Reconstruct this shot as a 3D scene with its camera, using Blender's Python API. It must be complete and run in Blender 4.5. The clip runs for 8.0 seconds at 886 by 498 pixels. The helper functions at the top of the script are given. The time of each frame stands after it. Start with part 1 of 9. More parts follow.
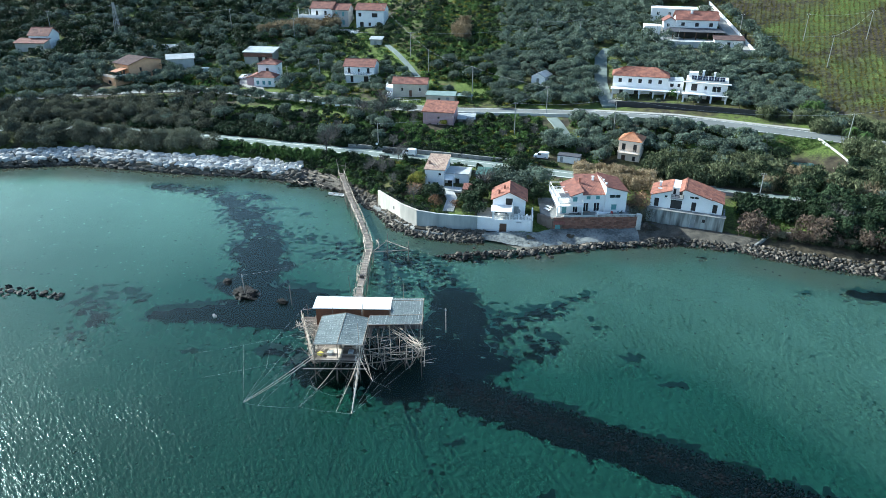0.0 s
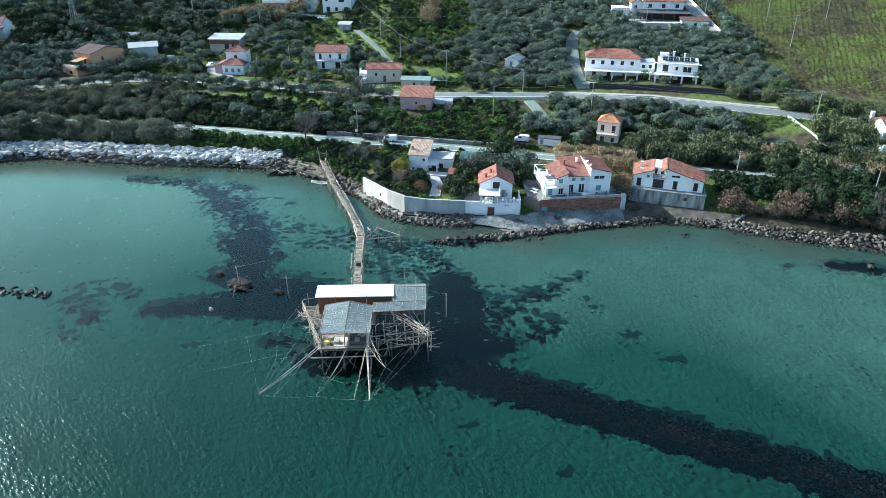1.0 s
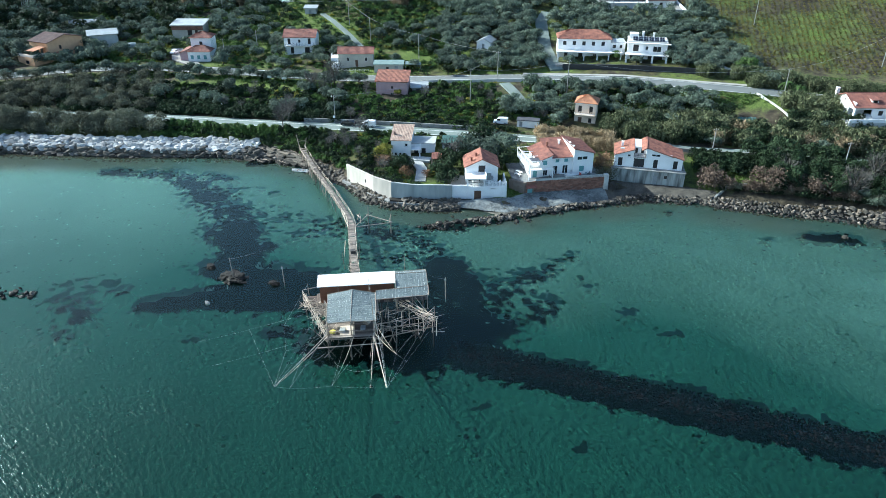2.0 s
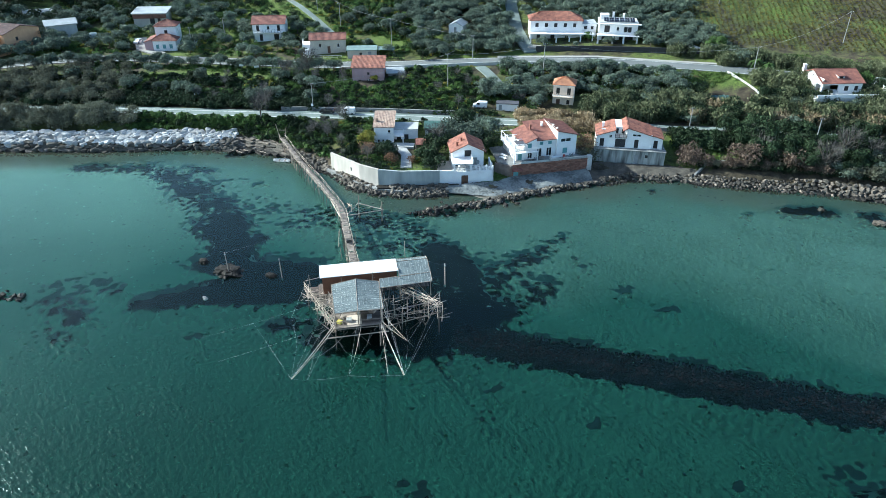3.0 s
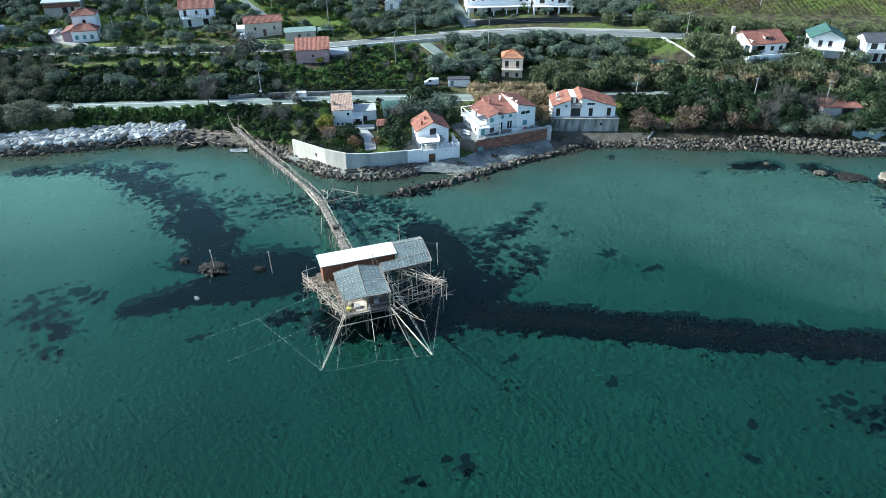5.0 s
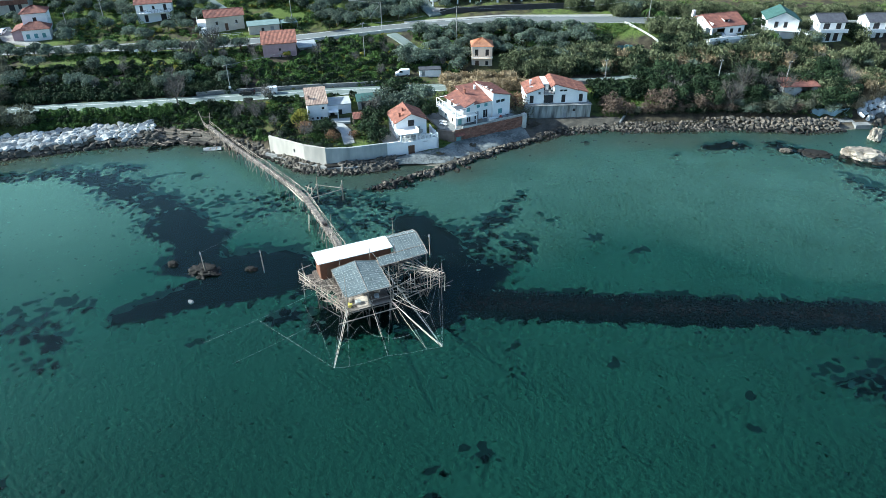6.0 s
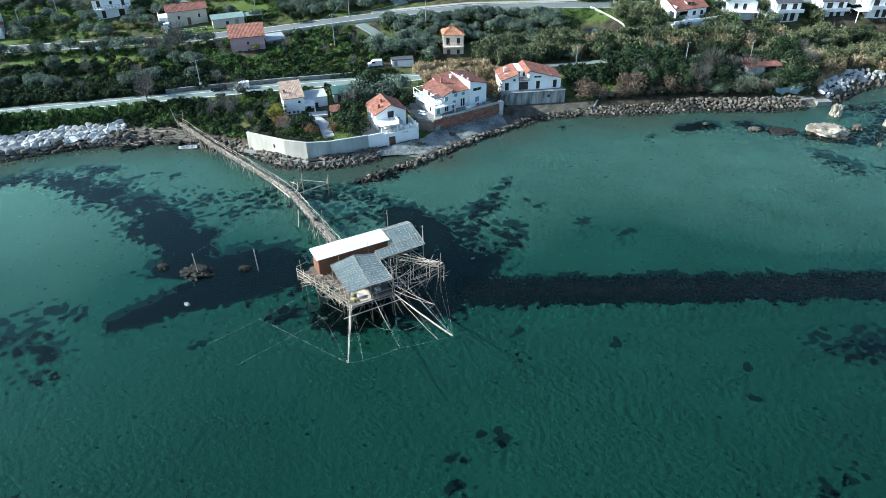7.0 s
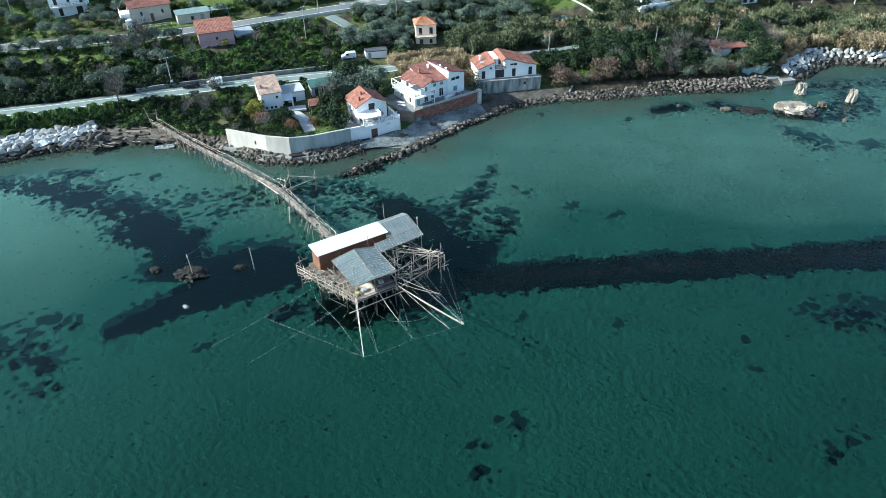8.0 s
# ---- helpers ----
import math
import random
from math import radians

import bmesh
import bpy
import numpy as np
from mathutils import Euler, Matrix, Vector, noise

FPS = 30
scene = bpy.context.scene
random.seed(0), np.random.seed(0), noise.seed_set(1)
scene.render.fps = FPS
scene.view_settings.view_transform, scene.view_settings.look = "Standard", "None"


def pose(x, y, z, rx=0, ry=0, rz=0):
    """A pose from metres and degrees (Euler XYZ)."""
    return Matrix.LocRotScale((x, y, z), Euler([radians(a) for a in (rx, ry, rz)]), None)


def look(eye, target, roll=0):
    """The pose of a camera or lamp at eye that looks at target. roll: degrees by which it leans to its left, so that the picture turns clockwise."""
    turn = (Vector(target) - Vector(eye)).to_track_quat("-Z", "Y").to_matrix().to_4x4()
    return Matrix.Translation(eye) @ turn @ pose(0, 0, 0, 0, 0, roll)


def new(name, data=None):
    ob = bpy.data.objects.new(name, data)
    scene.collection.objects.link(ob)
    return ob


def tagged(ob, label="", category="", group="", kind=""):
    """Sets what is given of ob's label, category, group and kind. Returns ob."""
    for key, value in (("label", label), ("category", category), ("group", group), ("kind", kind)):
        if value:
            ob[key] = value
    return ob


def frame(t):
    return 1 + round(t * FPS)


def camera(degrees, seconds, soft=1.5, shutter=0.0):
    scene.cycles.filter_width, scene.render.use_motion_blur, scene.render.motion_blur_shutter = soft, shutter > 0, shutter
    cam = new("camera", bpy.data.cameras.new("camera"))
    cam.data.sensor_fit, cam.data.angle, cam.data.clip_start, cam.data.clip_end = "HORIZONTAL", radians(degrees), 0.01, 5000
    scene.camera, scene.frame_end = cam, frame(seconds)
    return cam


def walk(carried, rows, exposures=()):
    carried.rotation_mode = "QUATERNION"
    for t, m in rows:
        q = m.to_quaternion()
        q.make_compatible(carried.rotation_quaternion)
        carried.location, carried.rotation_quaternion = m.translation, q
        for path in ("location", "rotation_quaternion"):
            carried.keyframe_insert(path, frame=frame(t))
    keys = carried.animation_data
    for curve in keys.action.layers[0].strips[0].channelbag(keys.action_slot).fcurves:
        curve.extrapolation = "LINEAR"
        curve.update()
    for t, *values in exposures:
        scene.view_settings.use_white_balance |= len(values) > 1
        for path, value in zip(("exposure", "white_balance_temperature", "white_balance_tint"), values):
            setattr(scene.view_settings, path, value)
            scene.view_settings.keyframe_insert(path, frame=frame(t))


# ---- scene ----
cam = camera(65.94, 8.0, 0.45)
# seconds, eye, heading, pitch, roll
ROWS = [
    (0.0, 0.01, 0.01, 61.16, 1.20, -25.73, 0.34),
    (0.5, -3.18, -0.28, 61.26, -0.67, -26.34, 0.28),
    (1.0, -6.52, -0.49, 61.42, -2.65, -26.97, 0.25),
    (1.5, -9.85, -0.45, 61.73, -4.68, -27.68, 0.23),
    (3.0, -19.60, 0.16, 62.78, -10.52, -29.79, -0.02),
    (3.5, -22.82, 0.55, 63.06, -12.53, -30.33, -0.17),
    (4.0, -26.01, 1.10, 63.26, -14.55, -30.82, -0.25),
    (4.5, -29.17, 1.70, 63.52, -16.62, -31.31, -0.35),
    (6.0, -38.53, 4.39, 65.17, -23.37, -32.94, -0.59),
    (6.5, -41.56, 5.51, 65.64, -25.60, -33.49, -0.67),
    (7.0, -44.57, 6.76, 66.06, -27.78, -34.02, -0.72),
    (7.5, -47.51, 8.08, 66.32, -29.92, -34.47, -0.81),
    (8.0, -50.49, 9.61, 66.57, -32.09, -34.94, -0.87),
]
walk(cam, [(t, pose(x, y, z, 90 + pitch, 0, yaw) @ pose(0, 0, 0, 0, 0, roll)) for t, x, y, z, yaw, pitch, roll in ROWS],
     [(0.0, 1.45, 5320, -1.0), (4.0, 1.38, 5320, -1.0), (8.0, 1.35, 5320, -1.0)])

# ---- light ----
SUN_AZ, SUN_EL = 63.0, 30.0          # degrees left of +y, and above the horizon
to_sun = Vector((-math.sin(radians(SUN_AZ)) * math.cos(radians(SUN_EL)), math.cos(radians(SUN_AZ)) * math.cos(radians(SUN_EL)), math.sin(radians(SUN_EL))))
world = bpy.data.worlds.new("sky")
world.use_nodes = True
scene.world = world
sky = world.node_tree.nodes.new("ShaderNodeTexSky")
sky.sky_type, sky.sun_disc = "NISHITA", False
sky.sun_elevation, sky.sun_rotation = radians(SUN_EL), radians(-SUN_AZ)
sky.air_density, sky.dust_density, sky.ozone_density = 1.0, 2.0, 1.2
world.node_tree.links.new(sky.outputs[0], world.node_tree.nodes["Background"].inputs[0])
world.node_tree.nodes["Background"].inputs[1].default_value = 0.088
sun = new("sun", bpy.data.lights.new("sun", "SUN"))
sun.data.energy, sun.data.angle, sun.data.color = 3.9, radians(0.8), (1.0, 0.93, 0.82)
sun.matrix_world = look(to_sun * 500, (0, 0, 0))


# ---- materials ----
def mat(name, a, b=None, scale=0.6, fine=9.0, rough=0.8, bump=0.25, metal=0.0, rnd=0.0, island=0.0, spec=0.4, dist=0.03, mixlow=0.35, mixhigh=0.65, leaf=0.0):
    """Two tones of one surface, broken up by a coarse and a fine noise, with relief; rnd and island vary the value from piece to piece."""
    m = bpy.data.materials.new(name)
    m.use_nodes = True
    n, link = m.node_tree.nodes, m.node_tree.links.new
    shade = n["Principled BSDF"]
    b = b or tuple(c * 0.7 for c in a)
    co = n.new("ShaderNodeTexCoord")
    big, small = n.new("ShaderNodeTexNoise"), n.new("ShaderNodeTexNoise")
    big.inputs["Scale"].default_value, small.inputs["Scale"].default_value = scale, fine
    big.inputs["Detail"].default_value, small.inputs["Detail"].default_value = 5, 4
    link(co.outputs["Object"], big.inputs["Vector"])
    link(co.outputs["Object"], small.inputs["Vector"])
    add = n.new("ShaderNodeMath")
    add.operation = "MULTIPLY_ADD"
    add.inputs[1].default_value = 0.45
    link(small.outputs["Fac"], add.inputs[0])
    half = n.new("ShaderNodeMath")
    half.operation = "MULTIPLY"
    half.inputs[1].default_value = 0.6
    link(big.outputs["Fac"], half.inputs[0])
    link(half.outputs[0], add.inputs[2])
    ramp = n.new("ShaderNodeMapRange")
    ramp.inputs["From Min"].default_value, ramp.inputs["From Max"].default_value = mixlow, mixhigh
    link(add.outputs[0], ramp.inputs["Value"])
    mix = n.new("ShaderNodeMix")
    mix.data_type = "RGBA"
    mix.inputs["A"].default_value, mix.inputs["B"].default_value = (*b, 1), (*a, 1)
    link(ramp.outputs["Result"], mix.inputs["Factor"])
    out = mix.outputs["Result"]
    for amount, node, plug in ((rnd, "ShaderNodeObjectInfo", "Random"), (island, "ShaderNodeNewGeometry", "Random Per Island")):
        if amount:
            src, hsv, span = n.new(node), n.new("ShaderNodeHueSaturation"), n.new("ShaderNodeMapRange")
            span.inputs["To Min"].default_value, span.inputs["To Max"].default_value = 1 - amount, 1 + amount
            link(src.outputs[plug], span.inputs["Value"])
            link(span.outputs["Result"], hsv.inputs["Value"])
            link(out, hsv.inputs["Color"])
            out = hsv.outputs["Color"]
    link(out, shade.inputs["Base Color"])
    shade.inputs["Roughness"].default_value, shade.inputs["Metallic"].default_value = rough, metal
    shade.inputs["Specular IOR Level"].default_value = spec
    if leaf:
        glow, both = n.new("ShaderNodeBsdfTranslucent"), n.new("ShaderNodeMixShader")
        link(out, glow.inputs["Color"])
        both.inputs[0].default_value = leaf
        link(shade.outputs[0], both.inputs[1])
        link(glow.outputs[0], both.inputs[2])
        link(both.outputs[0], n["Material Output"].inputs["Surface"])
    if bump:
        bp = n.new("ShaderNodeBump")
        bp.inputs["Strength"].default_value, bp.inputs["Distance"].default_value = bump, dist
        link(small.outputs["Fac"], bp.inputs["Height"])
        link(bp.outputs["Normal"], shade.inputs["Normal"])
    return m


M = {}


def streaked(name, a, b, across=1.2, low=0.42, high=0.6):
    """Rendered concrete with long stains that run down it."""
    m = mat(name, a, b, 0.5, 6, 0.9, 0.3, mixlow=low, mixhigh=high)
    n, link = m.node_tree.nodes, m.node_tree.links.new
    co, run = next(q for q in n if q.type == "TEX_COORD"), n.new("ShaderNodeMapping")
    run.inputs["Scale"].default_value = (across, across, 0.09)
    link(co.outputs["Object"], run.inputs["Vector"])
    for t, size in zip([q for q in n if q.type == "TEX_NOISE"], (1.0, 2.2)):
        t.inputs["Scale"].default_value, t.inputs["Detail"].default_value = size, 6
        link(run.outputs[0], t.inputs["Vector"])
    return m


M["wall_cream"] = streaked("cream_sea_wall", (0.62, 0.56, 0.48), (0.42, 0.385, 0.33), 0.35, 0.36, 0.66)
M["wall_grey"] = streaked("stained_sea_wall", (0.46, 0.475, 0.45), (0.27, 0.295, 0.28), 0.4, 0.38, 0.66)
M["wall_blue"] = streaked("pale_blue_wall", (0.42, 0.56, 0.60), (0.24, 0.33, 0.36), 0.6, 0.4, 0.64)
M["wall_patchy"] = streaked("patchy_plinth", (0.40, 0.41, 0.38), (0.075, 0.075, 0.07), 0.6, 0.43, 0.62)
M["white"] = mat("white_plaster", (0.93, 0.91, 0.88), (0.80, 0.78, 0.75), 0.5, 6, 0.85, 0.15)
M["cream"] = mat("cream_plaster", (0.88, 0.74, 0.60), (0.72, 0.59, 0.46), 0.5, 6, 0.85, 0.15)
M["pink"] = mat("pink_plaster", (0.52, 0.35, 0.35), (0.38, 0.25, 0.25), 0.6, 6, 0.9, 0.15)
M["orange"] = mat("orange_plaster", (0.72, 0.43, 0.24), (0.58, 0.33, 0.18), 0.6, 6, 0.9, 0.15)
M["grey"] = mat("grey_plaster", (0.50, 0.50, 0.47), (0.34, 0.34, 0.32), 0.6, 6, 0.9, 0.2)
M["beige"] = mat("beige_plaster", (0.60, 0.55, 0.46), (0.44, 0.40, 0.33), 0.6, 6, 0.9, 0.2)
M["concrete"] = mat("concrete", (0.594, 0.585, 0.549), (0.378, 0.378, 0.351), 0.35, 5, 0.9, 0.3)
M["stain"] = mat("stained_concrete", (0.288, 0.288, 0.272), (0.12, 0.12, 0.112), 0.45, 4, 0.9, 0.3)
M["tile"] = mat("terracotta_tile", (0.36, 0.150, 0.095), (0.13, 0.055, 0.042), 0.9, 5, 0.85, 0.5, mixlow=0.38, mixhigh=0.66)
M["tile_dark"] = mat("dark_brown_tile", (0.13, 0.075, 0.065), (0.06, 0.038, 0.035), 0.9, 5, 0.85, 0.5)
M["tile_orange"] = mat("orange_terracotta_tile", (0.50, 0.235, 0.12), (0.26, 0.12, 0.07), 0.9, 5, 0.85, 0.5, mixlow=0.38, mixhigh=0.66)
M["tile_pale"] = mat("pale_terracotta_tile", (0.44, 0.32, 0.24), (0.22, 0.145, 0.11), 0.9, 5, 0.85, 0.5, mixlow=0.4, mixhigh=0.62)
M["tile_red"] = mat("red_tile", (0.285, 0.115, 0.080), (0.11, 0.048, 0.038), 0.9, 5, 0.8, 0.5, mixlow=0.38, mixhigh=0.66)
M["roof_green"] = mat("green_sheet_roof", (0.062, 0.13, 0.108), (0.035, 0.078, 0.066), 0.7, 5, 0.6, 0.1)
M["roof_sage"] = mat("sage_sheet_roof", (0.22, 0.29, 0.26), (0.15, 0.20, 0.18), 0.7, 5, 0.6, 0.1)
M["roof_black"] = mat("dark_slate_roof", (0.10, 0.10, 0.11), (0.05, 0.05, 0.06), 0.8, 6, 0.7, 0.2)
M["roof_grey"] = mat("grey_sheet_roof", (0.42, 0.44, 0.44), (0.28, 0.30, 0.30), 0.5, 4, 0.6, 0.15)
M["sheet_white"] = mat("white_sheet_roof", (0.8075, 0.8075, 0.7885), (0.703, 0.703, 0.684), 0.4, 3, 0.5, 0.05)
M["felt"] = mat("grey_patched_felt", (0.165, 0.195, 0.19), (0.085, 0.105, 0.105), 0.6, 3, 0.8, 0.15)
M["felt_mark"] = mat("pale_lath", (0.50, 0.53, 0.51), (0.32, 0.35, 0.34), 1.0, 6, 0.7, 0.1)
M["cabin"] = mat("brown_cabin_boards", (0.225, 0.0975, 0.0525), (0.135, 0.06, 0.0338), 0.8, 12, 0.75, 0.3)
M["wood"] = mat("weathered_timber", (0.40, 0.33, 0.26), (0.17, 0.13, 0.10), 1.0, 14, 0.85, 0.4, rnd=0.4)
M["wood_dark"] = mat("wet_timber", (0.084, 0.07, 0.0595), (0.035, 0.0315, 0.028), 1.0, 10, 0.7, 0.4, rnd=0.2)
M["wood_pale"] = mat("bleached_pole", (0.60, 0.51, 0.41), (0.28, 0.22, 0.165), 1.2, 14, 0.8, 0.3, rnd=0.35)
M["deck"] = mat("deck_boards", (0.34, 0.285, 0.235), (0.10, 0.082, 0.066), 1.0, 10, 0.85, 0.4, rnd=0.45)
M["deck_brown"] = mat("brown_deck_boards", (0.18, 0.145, 0.115), (0.06, 0.048, 0.038), 1.0, 10, 0.85, 0.4, rnd=0.4)
M["pole_grey"] = mat("grey_utility_pole", (0.34, 0.34, 0.32), (0.24, 0.24, 0.23), 1, 8, 0.85, 0.1)
M["rope"] = mat("grey_rope", (0.40, 0.42, 0.41), (0.26, 0.28, 0.27), 2, 20, 0.8, 0)
M["wire"] = mat("cable", (0.341, 0.352, 0.352), (0.275, 0.275, 0.275), 2, 20, 0.5, 0)
M["iron"] = mat("dark_iron", (0.042, 0.042, 0.045), (0.024, 0.024, 0.027), 1, 9, 0.6, 0.1)
M["steel"] = mat("galvanised_steel", (0.45, 0.46, 0.46), (0.33, 0.34, 0.34), 1, 9, 0.45, 0.1, metal=0.6)
M["glass"] = mat("dark_window_glass", (0.03, 0.035, 0.04), (0.015, 0.018, 0.02), 0.5, 2, 0.06, 0, spec=0.9)
M["shutter"] = mat("dark_shutter", (0.036, 0.033, 0.03), (0.021, 0.018, 0.018), 1, 10, 0.6, 0.2)
M["shutter_teal"] = mat("teal_shutter", (0.18, 0.36, 0.36), (0.12, 0.26, 0.27), 1, 10, 0.6, 0.2)
M["shutter_grey"] = mat("grey_shutter", (0.32, 0.33, 0.33), (0.22, 0.23, 0.23), 1, 10, 0.6, 0.2)
M["brown_door"] = mat("brown_door", (0.16, 0.09, 0.055), (0.10, 0.055, 0.035), 1, 10, 0.6, 0.2)
M["brick"] = mat("rubble_brick", (0.289, 0.1445, 0.1003), (0.0935, 0.0476, 0.0357), 0.8, 8, 0.9, 0.5, rnd=0.35, island=0.3)
M["mortar"] = mat("mortar", (0.26, 0.205, 0.165), (0.15, 0.115, 0.09), 0.8, 8, 0.95, 0.4)
M["asphalt"] = mat("grey_asphalt", (0.168, 0.178, 0.168), (0.105, 0.114, 0.108), 0.15, 6, 0.85, 0.15)
M["path"] = mat("pale_path", (0.205, 0.240, 0.213), (0.120, 0.148, 0.130), 0.2, 5, 0.9, 0.2)
M["paint"] = mat("road_paint", (0.75, 0.75, 0.72), (0.55, 0.55, 0.52), 0.5, 8, 0.7, 0.05)
M["dust"] = mat("pale_gravel", (0.38, 0.365, 0.33), (0.25, 0.24, 0.21), 0.4, 8, 0.95, 0.3)
M["shelf"] = mat("wet_grey_shelf", (0.225, 0.236, 0.222), (0.080, 0.087, 0.083), 0.3, 2.2, 0.75, 0.6, dist=0.06, mixlow=0.42, mixhigh=0.6)
M["rock_white"] = mat("white_limestone", (0.60, 0.585, 0.55), (0.24, 0.235, 0.22), 0.5, 5, 0.9, 0.5, rnd=0.2, island=0.22, dist=0.06)
M["rock"] = mat("grey_rock", (0.1768, 0.151, 0.121), (0.0462, 0.0394, 0.0313), 0.6, 5, 0.9, 0.6, rnd=0.3, island=0.35, dist=0.06)
M["rock_pale"] = mat("pale_grey_rock", (0.36, 0.35, 0.325), (0.15, 0.145, 0.135), 0.5, 5, 0.9, 0.5, rnd=0.2, island=0.22, dist=0.06)
M["rock_warm"] = mat("warm_pale_rock", (0.26, 0.215, 0.165), (0.085, 0.070, 0.054), 0.6, 5, 0.9, 0.6, rnd=0.25, island=0.3, dist=0.06)
M["rock_tan"] = mat("tan_rock", (0.1944, 0.162, 0.1238), (0.0504, 0.041, 0.0317), 0.6, 5, 0.9, 0.6, rnd=0.25, island=0.3, dist=0.06)
M["crag"] = mat("pitted_pale_rock", (0.42, 0.36, 0.285), (0.10, 0.082, 0.062), 0.7, 2.2, 0.95, 1.0, dist=0.45, mixlow=0.4, mixhigh=0.6)
M["rock_wet"] = mat("wet_dark_rock", (0.038, 0.034, 0.028), (0.011, 0.010, 0.009), 0.6, 5, 0.8, 0.6, island=0.35, dist=0.06, spec=0.2)
M["rock_dark"] = mat("dark_weedy_rock", (0.1156, 0.1034, 0.0816), (0.0258, 0.0231, 0.0184), 0.6, 5, 0.9, 0.6, island=0.3, dist=0.06)
M["reef"] = mat("weeded_reef", (0.013, 0.0145, 0.016), (0.002, 0.0026, 0.003), 0.5, 2.5, 1.0, 0.6, island=0.6, dist=0.1, spec=0.12)
M["olive"] = mat("olive_leaves", (0.1563, 0.1942, 0.1421), (0.0607, 0.0814, 0.0607), 0.25, 3, 0.7, 0, rnd=0.25, island=0.45, leaf=0.14, spec=0.12, mixlow=0.43, mixhigh=0.6)
M["dark_leaf"] = mat("dark_green_leaves", (0.0382, 0.0614, 0.0273), (0.013, 0.0226, 0.0102), 0.25, 3, 0.65, 0, rnd=0.25, island=0.45, leaf=0.14, spec=0.12, mixlow=0.43, mixhigh=0.6)
M["green_leaf"] = mat("fresh_green_leaves", (0.1076, 0.1732, 0.045), (0.0468, 0.0842, 0.0234), 0.25, 3, 0.65, 0, rnd=0.2, island=0.4, leaf=0.14, spec=0.12, mixlow=0.43, mixhigh=0.6)
M["yellow_leaf"] = mat("yellow_green_leaves", (0.25, 0.23, 0.04), (0.13, 0.14, 0.028), 0.3, 3, 0.7, 0, rnd=0.2, island=0.35, leaf=0.14, spec=0.12, mixlow=0.43, mixhigh=0.6)
M["vine"] = mat("vine_leaves", (0.160, 0.140, 0.038), (0.078, 0.074, 0.022), 0.12, 2, 0.8, 0, island=0.45, leaf=0.14, spec=0.12, mixlow=0.43, mixhigh=0.6)
M["russet"] = mat("russet_twigs", (0.2496, 0.1508, 0.0884), (0.1352, 0.0832, 0.052), 0.3, 3, 0.85, 0, rnd=0.2, island=0.4, leaf=0.14, spec=0.12, mixlow=0.43, mixhigh=0.6)
M["grey_twig"] = mat("grey_bare_twigs", (0.12, 0.112, 0.10), (0.06, 0.055, 0.05), 0.3, 3, 0.9, 0, rnd=0.2, island=0.35)
M["tamarisk"] = mat("brown_grey_tamarisk", (0.165, 0.170, 0.118), (0.060, 0.064, 0.044), 0.15, 3, 0.9, 0, rnd=0.2, island=0.4, leaf=0.14, spec=0.12, mixlow=0.43, mixhigh=0.6)
M["russet_dull"] = mat("dull_russet_twigs", (0.171, 0.126, 0.0945), (0.0765, 0.0576, 0.0432), 0.3, 3, 0.85, 0, rnd=0.2, island=0.4, leaf=0.14, spec=0.12, mixlow=0.43, mixhigh=0.6)
M["reed"] = mat("dry_reed", (0.3744, 0.2979, 0.1872), (0.1702, 0.1276, 0.0723), 0.25, 3, 0.85, 0, rnd=0.2, island=0.4, leaf=0.14, spec=0.12, mixlow=0.43, mixhigh=0.6)
M["cane"] = mat("green_cane", (0.162, 0.174, 0.0936), (0.036, 0.0504, 0.024), 0.25, 3, 0.8, 0, rnd=0.2, island=0.45, leaf=0.14, spec=0.12, mixlow=0.43, mixhigh=0.6)
M["grass_tuft"] = mat("grass_tufts", (0.1316, 0.1924, 0.0456), (0.0607, 0.0963, 0.0284), 0.2, 3, 0.8, 0, island=0.4, leaf=0.14, spec=0.12, mixlow=0.43, mixhigh=0.6)
M["bark"] = mat("grey_bark", (0.112, 0.091, 0.07), (0.056, 0.0455, 0.035), 2, 10, 0.95, 0.5)
M["red_cloth"] = mat("red_sheet", (0.42, 0.08, 0.07), (0.30, 0.06, 0.05), 0.6, 5, 0.8, 0.1)
M["solar"] = mat("solar_cells", (0.022, 0.030, 0.055), (0.012, 0.018, 0.035), 0.5, 3, 0.15, 0, spec=0.7)
M["net"] = mat("green_net", (0.10, 0.22, 0.20), (0.07, 0.15, 0.14), 0.5, 3, 0.8, 0.1)
M["plastic"] = mat("pale_film", (0.55, 0.60, 0.58), (0.38, 0.44, 0.43), 0.7, 4, 0.4, 0.1)
M["car_white"] = mat("white_car_paint", (0.80, 0.80, 0.80), (0.74, 0.74, 0.74), 0.5, 3, 0.25, 0)
M["car_black"] = mat("black_car_paint", (0.02, 0.02, 0.022), (0.014, 0.014, 0.016), 0.5, 3, 0.2, 0)
M["tyre"] = mat("tyre_rubber", (0.02, 0.02, 0.02), (0.014, 0.014, 0.014), 2, 12, 0.9, 0.1)
M["blue"] = mat("pale_blue_panel", (0.32, 0.38, 0.39), (0.20, 0.25, 0.26), 0.5, 4, 0.7, 0.1)
M["yellow"] = mat("yellow_crate", (0.65, 0.55, 0.12), (0.5, 0.42, 0.1), 0.5, 4, 0.7, 0.1)


# ---- builders ----
def mesh_from(name, verts, faces, smooth=False):
    me = bpy.data.meshes.new(name)
    me.from_pydata([tuple(v) for v in verts], [], faces)
    if smooth:
        me.polygons.foreach_set("use_smooth", [True] * len(me.polygons))
    me.update()
    return me


